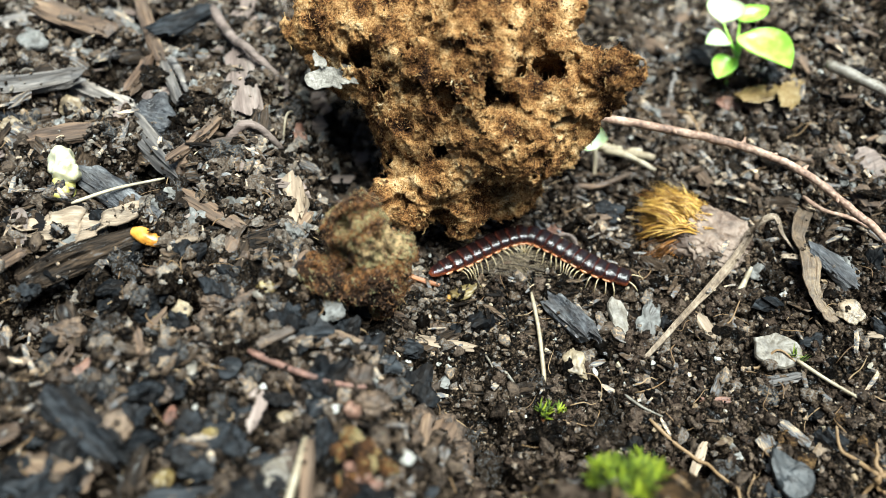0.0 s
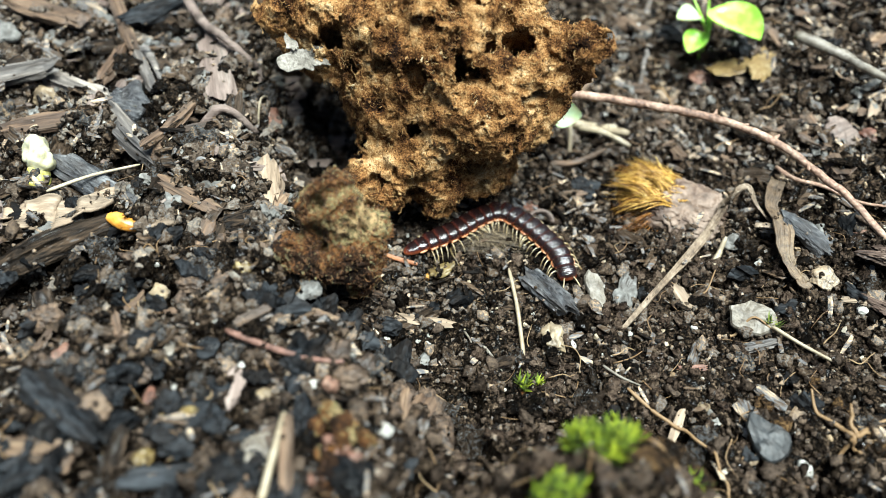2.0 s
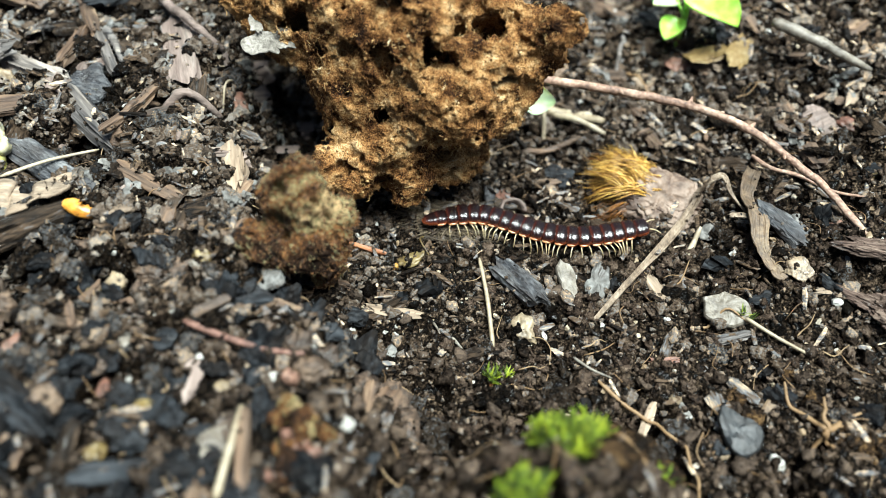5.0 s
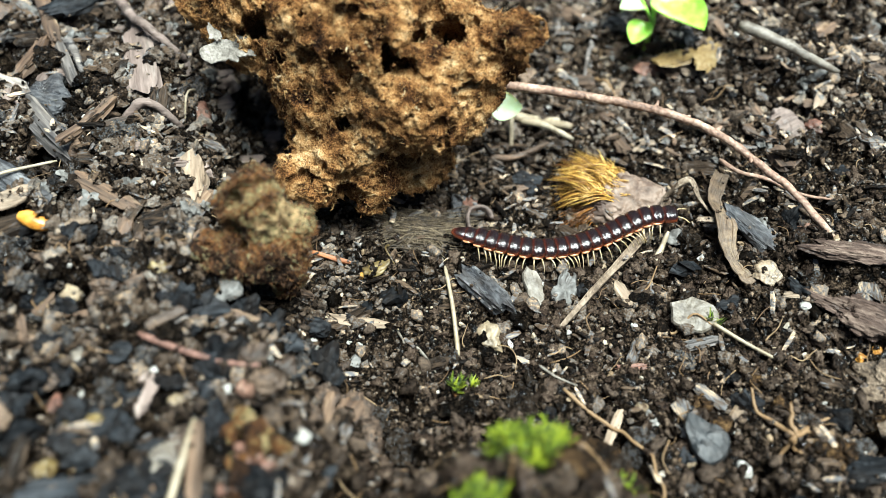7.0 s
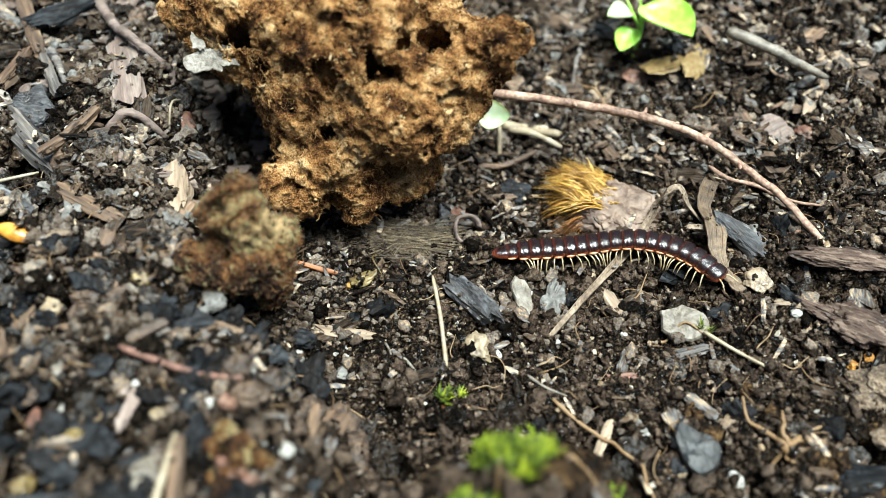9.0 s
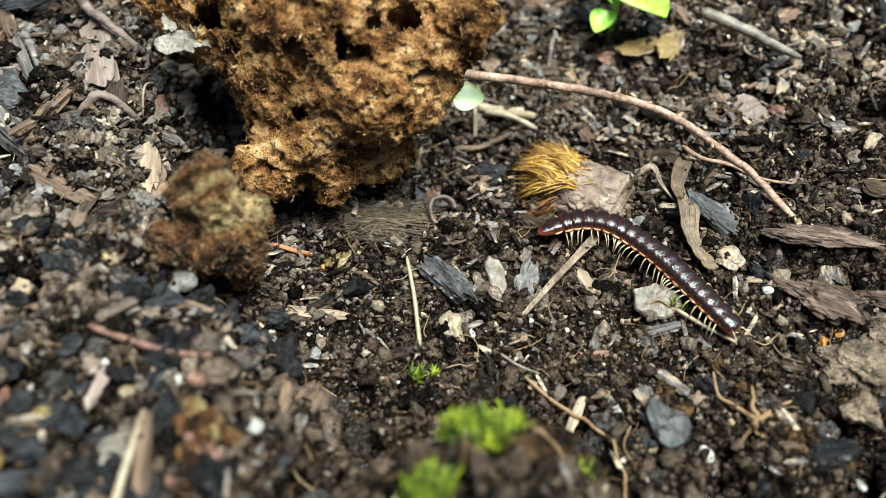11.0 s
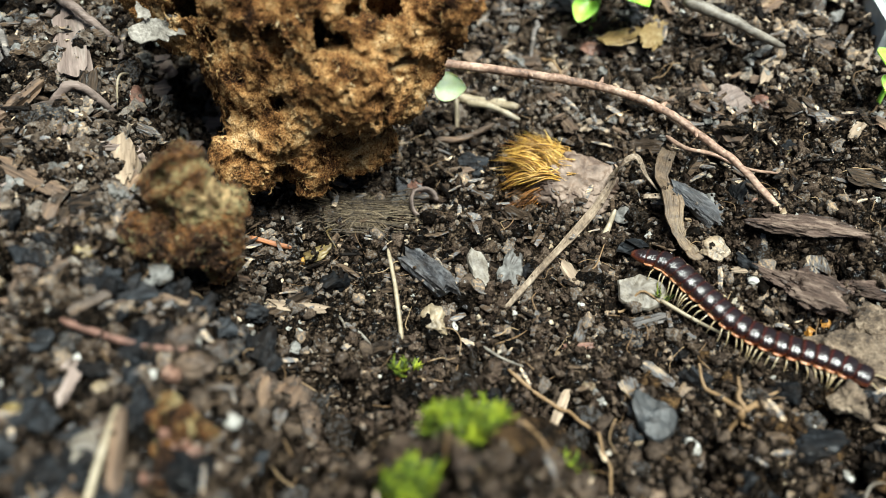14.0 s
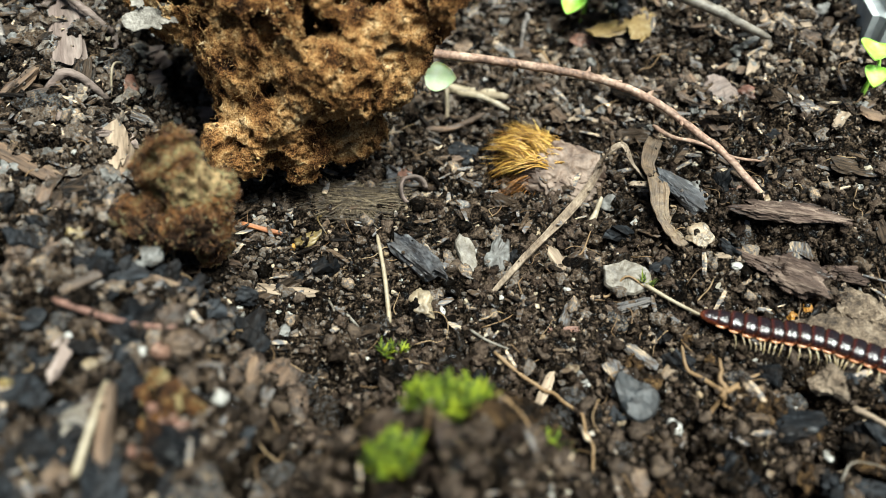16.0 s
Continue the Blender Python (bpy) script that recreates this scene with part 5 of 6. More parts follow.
sprout(0.0392, 0.1040, [(0.0397, 0.1046, 0.0122, -58, -2, 0.0086, 0.0068, LEAF), (0.0370, 0.1060, 0.0132, 70, 8, 0.0048, 0.0052, LEAF_PALE), (0.0379, 0.1042, 0.0115, 195, 8, 0.0034, 0.0036, LEAF_PALE), (0.0382, 0.1028, 0.0098, 235, -12, 0.0040, 0.0034, LEAF), (0.0392, 0.1062, 0.0132, 20, 12, 0.0046, 0.0034, LEAF)], "bright green seedling with round leaves")
sprout(0.0712, 0.0850, [(0.0705, 0.0850, 0.0128, -120, 5, 0.0046, 0.0042, LEAF), (0.0696, 0.0822, 0.0116, -115, -10, 0.0034, 0.0028, LEAF)], "yellow-green seedling at the edge of the bank")
thing("young_leaf", blade(0.0040, 0.0036, 0.3, 3), LEAF_PALE, lay(0.0168, 0.0905, -15, 0.0058, -6, 44), "pale green round leaf of a hidden seedling", "leaf")
for k, (x, y, r, high, n) in enumerate(((0.0150, 0.0402, 0.0011, 0.0012, 34), (0.0166, 0.0398, 0.0013, 0.0015, 46), (0.0158, 0.0383, 0.0011, 0.0010, 34), (0.0182, 0.0416, 0.0010, 0.0014, 30), (0.0139, 0.0390, 0.0008, 0.0009, 20), (0.0176, 0.0388, 0.0008, 0.0010, 20))):
    moss_clump(x, y, r, r * 0.85, high, n, 51 + k, "bright yellow-green cushion of moss on dark soil", 1.7)
moss_clump(0.0112, 0.0338, 0.0012, 0.0009, 0.0009, 26, 60, "bright green cushion of moss on dark soil", 1.7)
moss_clump(0.0250, 0.0388, 0.0009, 0.0008, 0.0004, 10, 61, "dull green cushion of moss on dark soil", 1.5)
moss_clump(0.0122, 0.0542, 0.0003, 0.0003, 0.0004, 7, 53, "tiny bright green tuft of moss")
moss_clump(0.0105, 0.0528, 0.0004, 0.0006, 0.0005, 6, 54, "tiny dull green tuft of moss")
moss_clump(0.0390, 0.0606, 0.0005, 0.0004, 0.0002, 4, 57, "tiny dull green tuft of moss")
fungus = tagged(new("fungus"), "small lumpy white and yellow fungus", "fungus")
fungus.matrix_basis = Matrix.Translation(at(-0.0432, 0.0755, 0.0005))
part("cap", mesh_of("cap", *joined([(lump(0.0016, 0.0017, 0.0018, 5, 0.3, 4)[0] + (0, 0.0014, 0.0026), ball(4)[1]), (lump(0.0013, 0.0013, 0.0014, 6, 0.3, 4)[0] + (0.0006, 0.0003, 0.0022), ball(4)[1])]), FUNGUS), fungus, "white lumpy cap")
part("stalk", mesh_of("stalk", *lump(0.0013, 0.0016, 0.0018, 9, 0.25, 4), FUNGUS_STEM), fungus, "yellow mottled stalk", pose(0.0004, -0.0014, 0.0008))
torn = plate(0.0024, 0.85, 0.00022, 69, 0.75, 56)
tail = plate(0.0013, 0.5, 0.00018, 67, 0.5, 40)
thing("white_flake", joined([torn, (tail[0] @ np.array(pose(0, 0, 0, 10, 14, 115).to_3x3()).T + (-0.0010, 0.0016, 0.0003), tail[1]), (tail[0] @ np.array(pose(0, 0, 0, -8, -14, -25).to_3x3()).T + (0.0013, -0.0010, 0.0002), tail[1])]), PAPER, pose(-0.0128, 0.0854, 0.0205, 42, -10, 8), "torn greyish-white papery flake on the clod", "flake", smooth=False)
thing("pale_grain", lump(0.0007, 0.0006, 0.0006, 62, 0.2, 4), DRY_LEAF, pose(0.0074, 0.0786, 0.0214), "pale cream grain stuck on the clod", "grain")
ring = [(0.0016 * math.cos(a), 0.0019 * math.sin(a), 0.0002 * math.sin(3 * a)) for a in np.linspace(0, 5.6, 12)]
thing("shell_curl", sweep(ring, 0.0006, height=0.0012, n=40, sides=8, seed=4, rough=0.2), WOOD_PINK, lay(0.0146, 0.0762, 20, 0.0016, 10, 25), "curled brown rim of a broken seed shell", "shell")
box = bmesh.new()
bmesh.ops.create_cube(box, size=1.0, matrix=Matrix.Diagonal((0.040, 0.054, 0.022, 1)))
bmesh.ops.bevel(box, geom=box.edges[:], offset=0.0015, segments=3, affect="EDGES")
slab_mesh = bpy.data.meshes.new("concrete_slab")
box.to_mesh(slab_mesh)
slab_mesh.materials.append(CONCRETE)
slab = tagged(new("concrete_slab", slab_mesh), "pale grey-blue concrete slab beyond the soil", "slab")
slab.matrix_basis = pose(0.0950, 0.1165, 0.0020, 0, 0, -4)

# ---- chips, stones and grains ----
sliver("old_root", WOOD_GREY, -0.0452, 0.0925, -30, 0.0150, 0.0022, 0.0016, "long grey weathered root lying over the bank", "root", 201)
sliver("old_root", WOOD_GREY, -0.0347, 0.0822, -50, 0.0120, 0.0024, 0.0018, "long grey weathered root lying over the bank", "root", 208)
ribbon("old_root", WOOD_PALE, [(-0.0470, 0.0690, 0.0008), (-0.0439, 0.0690, 0.0012), (-0.0384, 0.0688, 0.0014), (-0.0334, 0.0707, 0.0008)], 0.0042, 10, "thick grey-tan fibrous root half sunk in soil", "root", 206, twist=0.3, wild=0.0005)
straight("root", WOOD_BROWN, [(-0.0306, 0.0771, 0.0010), (-0.0289, 0.0814, 0.0016), (-0.0268, 0.0845, 0.0008)], 0.0012, "curved brown root on the bank", "root", n=30, rough=0.3)
straight("root", WOOD_GREY, [(-0.0355, 0.0976, 0.0010), (-0.0335, 0.0940, 0.0016), (-0.0319, 0.0903, 0.0008)], 0.0013, "pale grey root stub on the bank", "root", n=30, rough=0.3)
straight("root", WOOD_PINK, [(-0.0261, 0.0826, 0.0008), (-0.0230, 0.0835, 0.0014), (-0.0196, 0.0834, 0.0010)], 0.0014, "short knobbly purplish root", "root", n=24, rough=0.35)
sliver("charred_strip", CHARCOAL_GREY, -0.0352, 0.0840, -50, 0.0070, 0.0022, 0.0010, "blue-black charred strip of wood", "charcoal", 202)
flake("charred_flake", CHARCOAL_GREY, -0.0368, 0.0885, -14, 0.0058, 0.0072, 0.0017, "flat blue-black flake of charred wood", "charcoal", 203)
sliver("charred_strip", CHARCOAL_GREY, -0.0374, 0.0749, -33, 0.0102, 0.0027, 0.0014, "blue-black charred strip of wood", "charcoal", 204)
sliver("stick", WOOD_BROWN, -0.0291, 0.0808, -118, 0.0088, 0.0012, 0.0010, "short brown rotting stick on soil", "stick", 205)
sliver("stick", WOOD_BROWN, -0.0389, 0.0945, -99, 0.0070, 0.0015, 0.0012, "short brown rotting stick on soil", "stick", 206)
sliver("stick", WOOD_GREY, -0.0350, 0.0942, -64, 0.0102, 0.0013, 0.0010, "thin grey weathered stick on soil", "stick", 207)
sliver("stick", WOOD_BROWN, -0.0401, 0.1047, -67, 0.0161, 0.0015, 0.0012, "short brown rotting stick on soil", "stick", 208, lift=0.0010)
sliver("bark_piece", WOOD_PINK, -0.0257, 0.0929, -77, 0.0125, 0.0034, 0.0012, "ragged pinkish-grey piece of bark", "bark", 209)
sliver("bark_piece", WOOD_BROWN, -0.0501, 0.1051, -23, 0.0104, 0.0032, 0.0013, "ragged brown piece of bark", "bark", 210)
sliver("bark_piece", WOOD_BROWN, -0.0242, 0.0818, 5, 0.0061, 0.0015, 0.0008, "dark brown piece of bark", "bark", 211)
sliver("wood_block", WOOD_PALE, -0.0176, 0.0745, -80, 0.0066, 0.0029, 0.0020, "small broken block of pale pinkish wood", "wood", 212)
sliver("wood_block", WOOD_PALE, -0.0208, 0.0731, -10, 0.0044, 0.0021, 0.0012, "small broken block of pale pinkish wood", "wood", 213)
sliver("old_root", BARK_CHIP, -0.0381, 0.0657, 31, 0.0125, 0.0030, 0.0018, "thick grey-brown old root half sunk in soil", "root", 214)
sliver("old_root", WOOD_GREY, -0.0515, 0.0925, 5, 0.0113, 0.0027, 0.0014, "grey old root half sunk in soil", "root", 215)
sliver("bark_piece", WOOD_GREY, -0.0593, 0.1088, 35, 0.0055, 0.0036, 0.0014, "ragged grey piece of bark", "bark", 216)
sliver("bark_piece", CHARCOAL, -0.0351, 0.1057, 39, 0.0077, 0.0033, 0.0013, "blackened piece of bark on soil", "bark", 217)
sliver("bark_piece", WOOD_GREY, -0.0304, 0.0929, -0, 0.0050, 0.0034, 0.0010, "flat grey piece of bark", "bark", 218)
sliver("bark_piece", WOOD_GREY, -0.0467, 0.1041, 122, 0.0101, 0.0025, 0.0010, "ragged grey piece of bark", "bark", 219)
sliver("bark_piece", CHARCOAL, -0.0448, 0.0695, -26, 0.0074, 0.0027, 0.0011, "blackened piece of bark on soil", "bark", 220)
sliver("bark_piece", WOOD_BROWN, -0.0453, 0.0833, 7, 0.0080, 0.0025, 0.0010, "ragged brown piece of bark", "bark", 221)
sliver("bark_piece", WOOD_BROWN, -0.0259, 0.0720, -33, 0.0077, 0.0017, 0.0007, "dark brown piece of bark", "bark", 222)
stone("pebble", TAN, -0.0465, 0.0900, -24, 0.0043, 0.0038, 0.0023, "yellowish tan pebble on soil", "pebble", 223)
stone("pebble", TAN, -0.0534, 0.0868, 13, 0.0033, 0.0033, 0.0020, "yellowish tan pebble on soil", "pebble", 224)
flake("flake", STONE, -0.0546, 0.1013, 0, 0.0040, 0.0033, 0.0011, "pale grey flake of stone", "stone", 225)
stone("wood_block", WOOD_PALE, -0.0273, 0.0665, -13, 0.0029, 0.0022, 0.0013, "small broken block of pale pinkish wood", "wood", 226)
stone("wood_block", WOOD_PALE, -0.0217, 0.0662, 24, 0.0020, 0.0029, 0.0012, "small broken block of pale pinkish wood", "wood", 227)
stone("stone", STONE, -0.0400, 0.0675, 11, 0.0056, 0.0042, 0.0017, "mottled grey-tan stone sunk in soil", "stone", 228)
stone("white_grain", WHITE, -0.0274, 0.0775, -2, 0.0012, 0.0008, 0.0005, "smooth white oval grain on soil", "grain", 229)
stone("white_grain", WHITE, -0.0221, 0.0783, -15, 0.0014, 0.0007, 0.0005, "smooth white oval grain on soil", "grain", 230)
stone("white_grain", WHITE, -0.0280, 0.0754, 22, 0.0009, 0.0009, 0.0005, "smooth white oval grain on soil", "grain", 231)
stone("brown_pebble", RED_CRUMB, -0.0186, 0.0880, 9, 0.0023, 0.0036, 0.0014, "smooth reddish-brown pebble on soil", "pebble", 232)
stone("brown_pebble", TAN_BROWN, -0.0182, 0.0933, -4, 0.0026, 0.0032, 0.0018, "rough brown pebble on soil", "pebble", 233)
stone("brown_pebble", TAN_BROWN, -0.0349, 0.0991, -17, 0.0017, 0.0035, 0.0012, "rough brown pebble on soil", "pebble", 234)
stone("brown_pebble", TAN_BROWN, -0.0266, 0.1056, 20, 0.0027, 0.0032, 0.0019, "rough brown pebble on soil", "pebble", 235)
stone("orange_seed", SEED, -0.0316, 0.0669, -20, 0.0038, 0.0018, 0.0013, "glossy orange seed on the bank", "seed", 236, lift=0.0019)
stone("bright_crumb", YELLOW, -0.0418, 0.1048, -6, 0.0015, 0.0014, 0.0008, "tiny bright yellow crumb", "crumb", 237)
sliver("charred_strip", CHARCOAL, -0.0319, 0.0440, -38, 0.0087, 0.0024, 0.0018, "blue-black charred strip of wood", "charcoal", 238)
stone("charred_lump", CHARCOAL, -0.0276, 0.0434, 18, 0.0046, 0.0034, 0.0017, "blue-black lump of charcoal", "charcoal", 239)
stone("charred_lump", CHARCOAL, -0.0163, 0.0388, 5, 0.0050, 0.0038, 0.0019, "blue-black lump of charcoal", "charcoal", 240)
stone("charred_lump", CHARCOAL, -0.0204, 0.0517, -8, 0.0025, 0.0029, 0.0012, "blue-black lump of charcoal", "charcoal", 241)
stone("charred_lump", CHARCOAL, -0.0358, 0.0493, -21, 0.0031, 0.0028, 0.0014, "blue-black lump of charcoal", "charcoal", 242)
sliver("charred_strip", CHARCOAL, -0.0214, 0.0381, 12, 0.0077, 0.0018, 0.0009, "blue-black charred strip of wood", "charcoal", 243)
stone("pale_lump", PALE, -0.0146, 0.0405, 3, 0.0033, 0.0038, 0.0017, "whitish soft lump of rotted matter", "lump", 244)
stone("brown_lump", PEAT_MOSSY, -0.0070, 0.0387, -10, 0.0044, 0.0045, 0.0027, "crumbly brown lump of peat", "lump", 245)
stone("brown_lump", PEAT_MOSSY, -0.0065, 0.0419, -23, 0.0024, 0.0027, 0.0014, "crumbly brown lump of peat", "lump", 246)
stone("brown_lump", PEAT_MOSSY, -0.0081, 0.0369, 14, 0.0030, 0.0027, 0.0016, "crumbly brown lump of peat", "lump", 247)
sliver("pink_chip", WOOD_PINK, -0.0175, 0.0470, -98, 0.0035, 0.0015, 0.0006, "flat pinkish chip of wood", "wood", 248)
stone("white_grain", WHITE, -0.0170, 0.0495, -12, 0.0007, 0.0007, 0.0004, "smooth white oval grain on soil", "grain", 249)
stone("pebble", TAN, -0.0143, 0.0460, -25, 0.0020, 0.0016, 0.0010, "smooth tan pebble on soil", "pebble", 250)
sliver("stick", WOOD_BROWN, -0.0096, 0.0425, -113, 0.0036, 0.0008, 0.0006, "short brown rotting stick on soil", "stick", 251)
sliver("stick", WOOD_BROWN, -0.0114, 0.0390, -87, 0.0069, 0.0010, 0.0008, "pinkish-grey peeled stick on the bank", "stick", 252, lift=0.0010)
stone("white_grain", WHITE, -0.0031, 0.0421, -14, 0.0014, 0.0013, 0.0009, "rough white grain on soil", "grain", 253)
stone("white_grain", WHITE, -0.0012, 0.0436, 23, 0.0010, 0.0012, 0.0007, "rough white grain on soil", "grain", 254)
stone("brown_pebble", TAN_BROWN, 0.0018, 0.0473, 10, 0.0026, 0.0052, 0.0015, "smooth reddish-brown pebble on soil", "pebble", 255)
stone("brown_pebble", TAN_BROWN, 0.0002, 0.0503, -3, 0.0036, 0.0035, 0.0021, "rough brown lump of soil", "pebble", 256)
stone("brown_pebble", TAN_BROWN, -0.0022, 0.0503, -16, 0.0029, 0.0027, 0.0016, "rough brown lump of soil", "pebble", 257)
stone("pebble", TAN, -0.0266, 0.0585, 21, 0.0023, 0.0027, 0.0016, "tan angular pebble on soil", "pebble", 258)
stone("bright_crumb", YELLOW, -0.0180, 0.0602, 8, 0.0020, 0.0019, 0.0012, "bright yellow crumb on soil", "crumb", 259)
stone("bright_crumb", PALE, -0.0184, 0.0595, -5, 0.0018, 0.0014, 0.0008, "cream-coloured crumb on soil", "crumb", 260)
stone("bright_crumb", YELLOW, -0.0299, 0.0597, -18, 0.0007, 0.0011, 0.0004, "bright yellow crumb on soil", "crumb", 261)
stone("bright_crumb", YELLOW, -0.0285, 0.0577, 19, 0.0016, 0.0008, 0.0005, "bright yellow crumb on soil", "crumb", 262)
sliver("stick", WOOD_BROWN, -0.0160, 0.0537, -145, 0.0039, 0.0010, 0.0007, "short brown rotting stick on soil", "stick", 263, lift=0.0005)
stone("white_grain", WHITE, -0.0184, 0.0555, -7, 0.0007, 0.0015, 0.0004, "rough white grain on soil", "grain", 264)
stone("white_grain", WHITE, -0.0153, 0.0558, -20, 0.0007, 0.0007, 0.0004, "rough white grain on soil", "grain", 265)
stone("white_grain", WHITE, -0.0121, 0.0544, 17, 0.0006, 0.0007, 0.0004, "rough white grain on soil", "grain", 266)
stone("white_grain", WHITE, -0.0336, 0.0472, 4, 0.0011, 0.0013, 0.0006, "rough white grain on soil", "grain", 267)
stone("white_grain", WHITE, -0.0297, 0.0505, -9, 0.0007, 0.0009, 0.0004, "rough white grain on soil", "grain", 268)
stone("pale_chip", PALE, -0.0337, 0.0550, -22, 0.0012, 0.0024, 0.0007, "cream-coloured chip on soil", "chip", 269)
stone("white_grain", WHITE, -0.0231, 0.0473, 15, 0.0006, 0.0008, 0.0003, "rough white grain on soil", "grain", 270)
stone("pale_chip", PALE, -0.0237, 0.0507, 2, 0.0010, 0.0021, 0.0006, "cream-coloured chip on soil", "chip", 271)
stone("white_grain", WHITE, -0.0141, 0.0610, -11, 0.0006, 0.0006, 0.0003, "rough white grain on soil", "grain", 272)
stone("brown_pebble", RED_CRUMB, -0.0344, 0.0514, -24, 0.0019, 0.0040, 0.0011, "orange-brown pebble on the bank", "pebble", 273)
stone("brown_pebble", RED_CRUMB, -0.0252, 0.0463, 13, 0.0013, 0.0022, 0.0008, "orange-brown pebble on the bank", "pebble", 274)
stone("orange_crumb", YELLOW, -0.0244, 0.0400, 0, 0.0019, 0.0021, 0.0012, "dull orange crumb on soil", "crumb", 275)
sliver("yellow_stick", YELLOW, -0.0216, 0.0437, 7, 0.0028, 0.0008, 0.0006, "short yellow stalk on soil", "stalk", 276)
stone("grey_crumbs", STONE, -0.0119, 0.0586, 24, 0.0038, 0.0030, 0.0018, "grey crumbly lump with pale specks", "lump", 277)
stone("charred_lump", CHARCOAL, -0.0345, 0.0613, 11, 0.0031, 0.0025, 0.0013, "blue-black lump of charcoal", "charcoal", 278)
stone("brown_lump", TAN_BROWN, -0.0231, 0.0595, -2, 0.0036, 0.0028, 0.0017, "rough brown lump of soil", "lump", 279)
stone("brown_lump", TAN_BROWN, -0.0376, 0.0558, -15, 0.0037, 0.0032, 0.0019, "rough brown lump of soil", "lump", 280)
stone("brown_lump", TAN_BROWN, -0.0291, 0.0529, 22, 0.0035, 0.0030, 0.0018, "rough brown lump of soil", "lump", 281)
stone("brown_lump", TAN_BROWN, -0.0064, 0.0469, 9, 0.0030, 0.0027, 0.0016, "rough brown lump of soil", "lump", 282)
stone("brown_lump", TAN_BROWN, -0.0140, 0.0499, -4, 0.0025, 0.0022, 0.0013, "rough brown lump of soil", "lump", 283)
flake("white_chip", WHITE, -0.0041, 0.0565, -17, 0.0017, 0.0020, 0.0005, "thin angular white chip", "chip", 284)
stone("pale_chip", PALE, -0.0026, 0.0570, 20, 0.0020, 0.0013, 0.0005, "cream-coloured chip on soil", "chip", 285)
stone("grey_pebble", STONE, -0.0001, 0.0577, 7, 0.0020, 0.0027, 0.0012, "pale grey pebble on soil", "pebble", 286)
sliver("wood_chip", WOOD_PALE, 0.0003, 0.0621, -12, 0.0050, 0.0014, 0.0004, "flat tan chip of wood", "wood", 287)
stone("white_grain", WHITE, 0.0006, 0.0605, -19, 0.0006, 0.0006, 0.0003, "rough white grain on soil", "grain", 288)
stone("pebble", TAN, 0.0148, 0.0606, 18, 0.0032, 0.0041, 0.0019, "tan rounded stone on soil", "pebble", 289)
stone("white_grain", WHITE, 0.0168, 0.0592, 5, 0.0006, 0.0014, 0.0004, "smooth white oval grain on soil", "grain", 290)
flake("white_chip", PALE, 0.0201, 0.0652, 10, 0.0023, 0.0052, 0.0008, "angular cream-white chip on soil", "chip", 291)
flake("grey_chip", STONE, 0.0235, 0.0655, -21, 0.0031, 0.0045, 0.0009, "flat pinkish-grey chip of stone", "chip", 292)
stone("pebble", TAN, 0.0180, 0.0647, 16, 0.0015, 0.0016, 0.0010, "small pinkish tan pebble", "pebble", 293)
sliver("wood_chip", WOOD_PALE, 0.0306, 0.0642, -68, 0.0050, 0.0013, 0.0004, "flat tapering chip of grey-tan wood", "wood", 294)
sliver("charred_wood", CHARCOAL_GREY, 0.0143, 0.0657, -55, 0.0070, 0.0025, 0.0017, "grey charred piece of wood with a fibrous grain", "charcoal", 295)
flake("grey_stone", PALE, 0.0369, 0.0614, -23, 0.0050, 0.0040, 0.0009, "flat beige-grey stone with a mossy edge", "stone", 296, lift=0.0004)
sliver("rod", WOOD_GREY, 0.0371, 0.0576, 10, 0.0037, 0.0009, 0.0007, "dark grey thin stick on soil", "stick", 297)
stone("white_grain", WHITE, 0.0305, 0.0605, 1, 0.0008, 0.0008, 0.0005, "smooth white oval grain on soil", "grain", 298)
stone("white_grain", WHITE, 0.0259, 0.0584, -12, 0.0006, 0.0007, 0.0004, "smooth white oval grain on soil", "grain", 299)
sliver("brown_chip", RED_CRUMB, 0.0293, 0.0553, -2, 0.0030, 0.0008, 0.0004, "small red-brown chip of bark", "bark", 300)
stone("grey_chip", STONE, 0.0300, 0.0497, 12, 0.0015, 0.0026, 0.0006, "flat grey chip of stone", "chip", 301)
stone("pebble", TAN, 0.0293, 0.0500, -1, 0.0014, 0.0019, 0.0008, "small tan pebble on soil", "pebble", 302)
sliver("wood_chip", WOOD_PALE, 0.0261, 0.0481, -119, 0.0050, 0.0009, 0.0004, "narrow tan chip of wood", "wood", 303)
flake("slate_chip", SLATE, 0.0343, 0.0458, 15, 0.0040, 0.0050, 0.0010, "flat blue-grey slate chip", "slate", 304, lift=0.0010)
stone("white_bead", WHITE, 0.0381, 0.0431, 10, 0.0015, 0.0019, 0.0012, "smooth round white grain", "grain", 305)
sliver("dry_leaf", LEAF_BROWN, 0.0405, 0.0500, -119, 0.0055, 0.0026, 0.0004, "crumpled brown dead leaf", "dry leaf", 306, lift=0.0008)
stone("pale_crumb", PALE, 0.0072, 0.0535, -16, 0.0016, 0.0014, 0.0004, "cream-coloured flat crumb on soil", "crumb", 307)
stone("bright_crumb", YELLOW, 0.0020, 0.0702, 21, 0.0034, 0.0021, 0.0010, "golden crumb of rotted wood", "crumb", 308)
stone("bright_crumb", GOLD, 0.0004, 0.0699, 8, 0.0007, 0.0009, 0.0006, "bright orange-yellow crumb on soil", "crumb", 309)
sliver("orange_splinter", SEED_BROWN, -0.0030, 0.0712, -18, 0.0046, 0.0005, 0.0004, "reddish-orange splinter of wood", "splinter", 310, lift=0.0008)
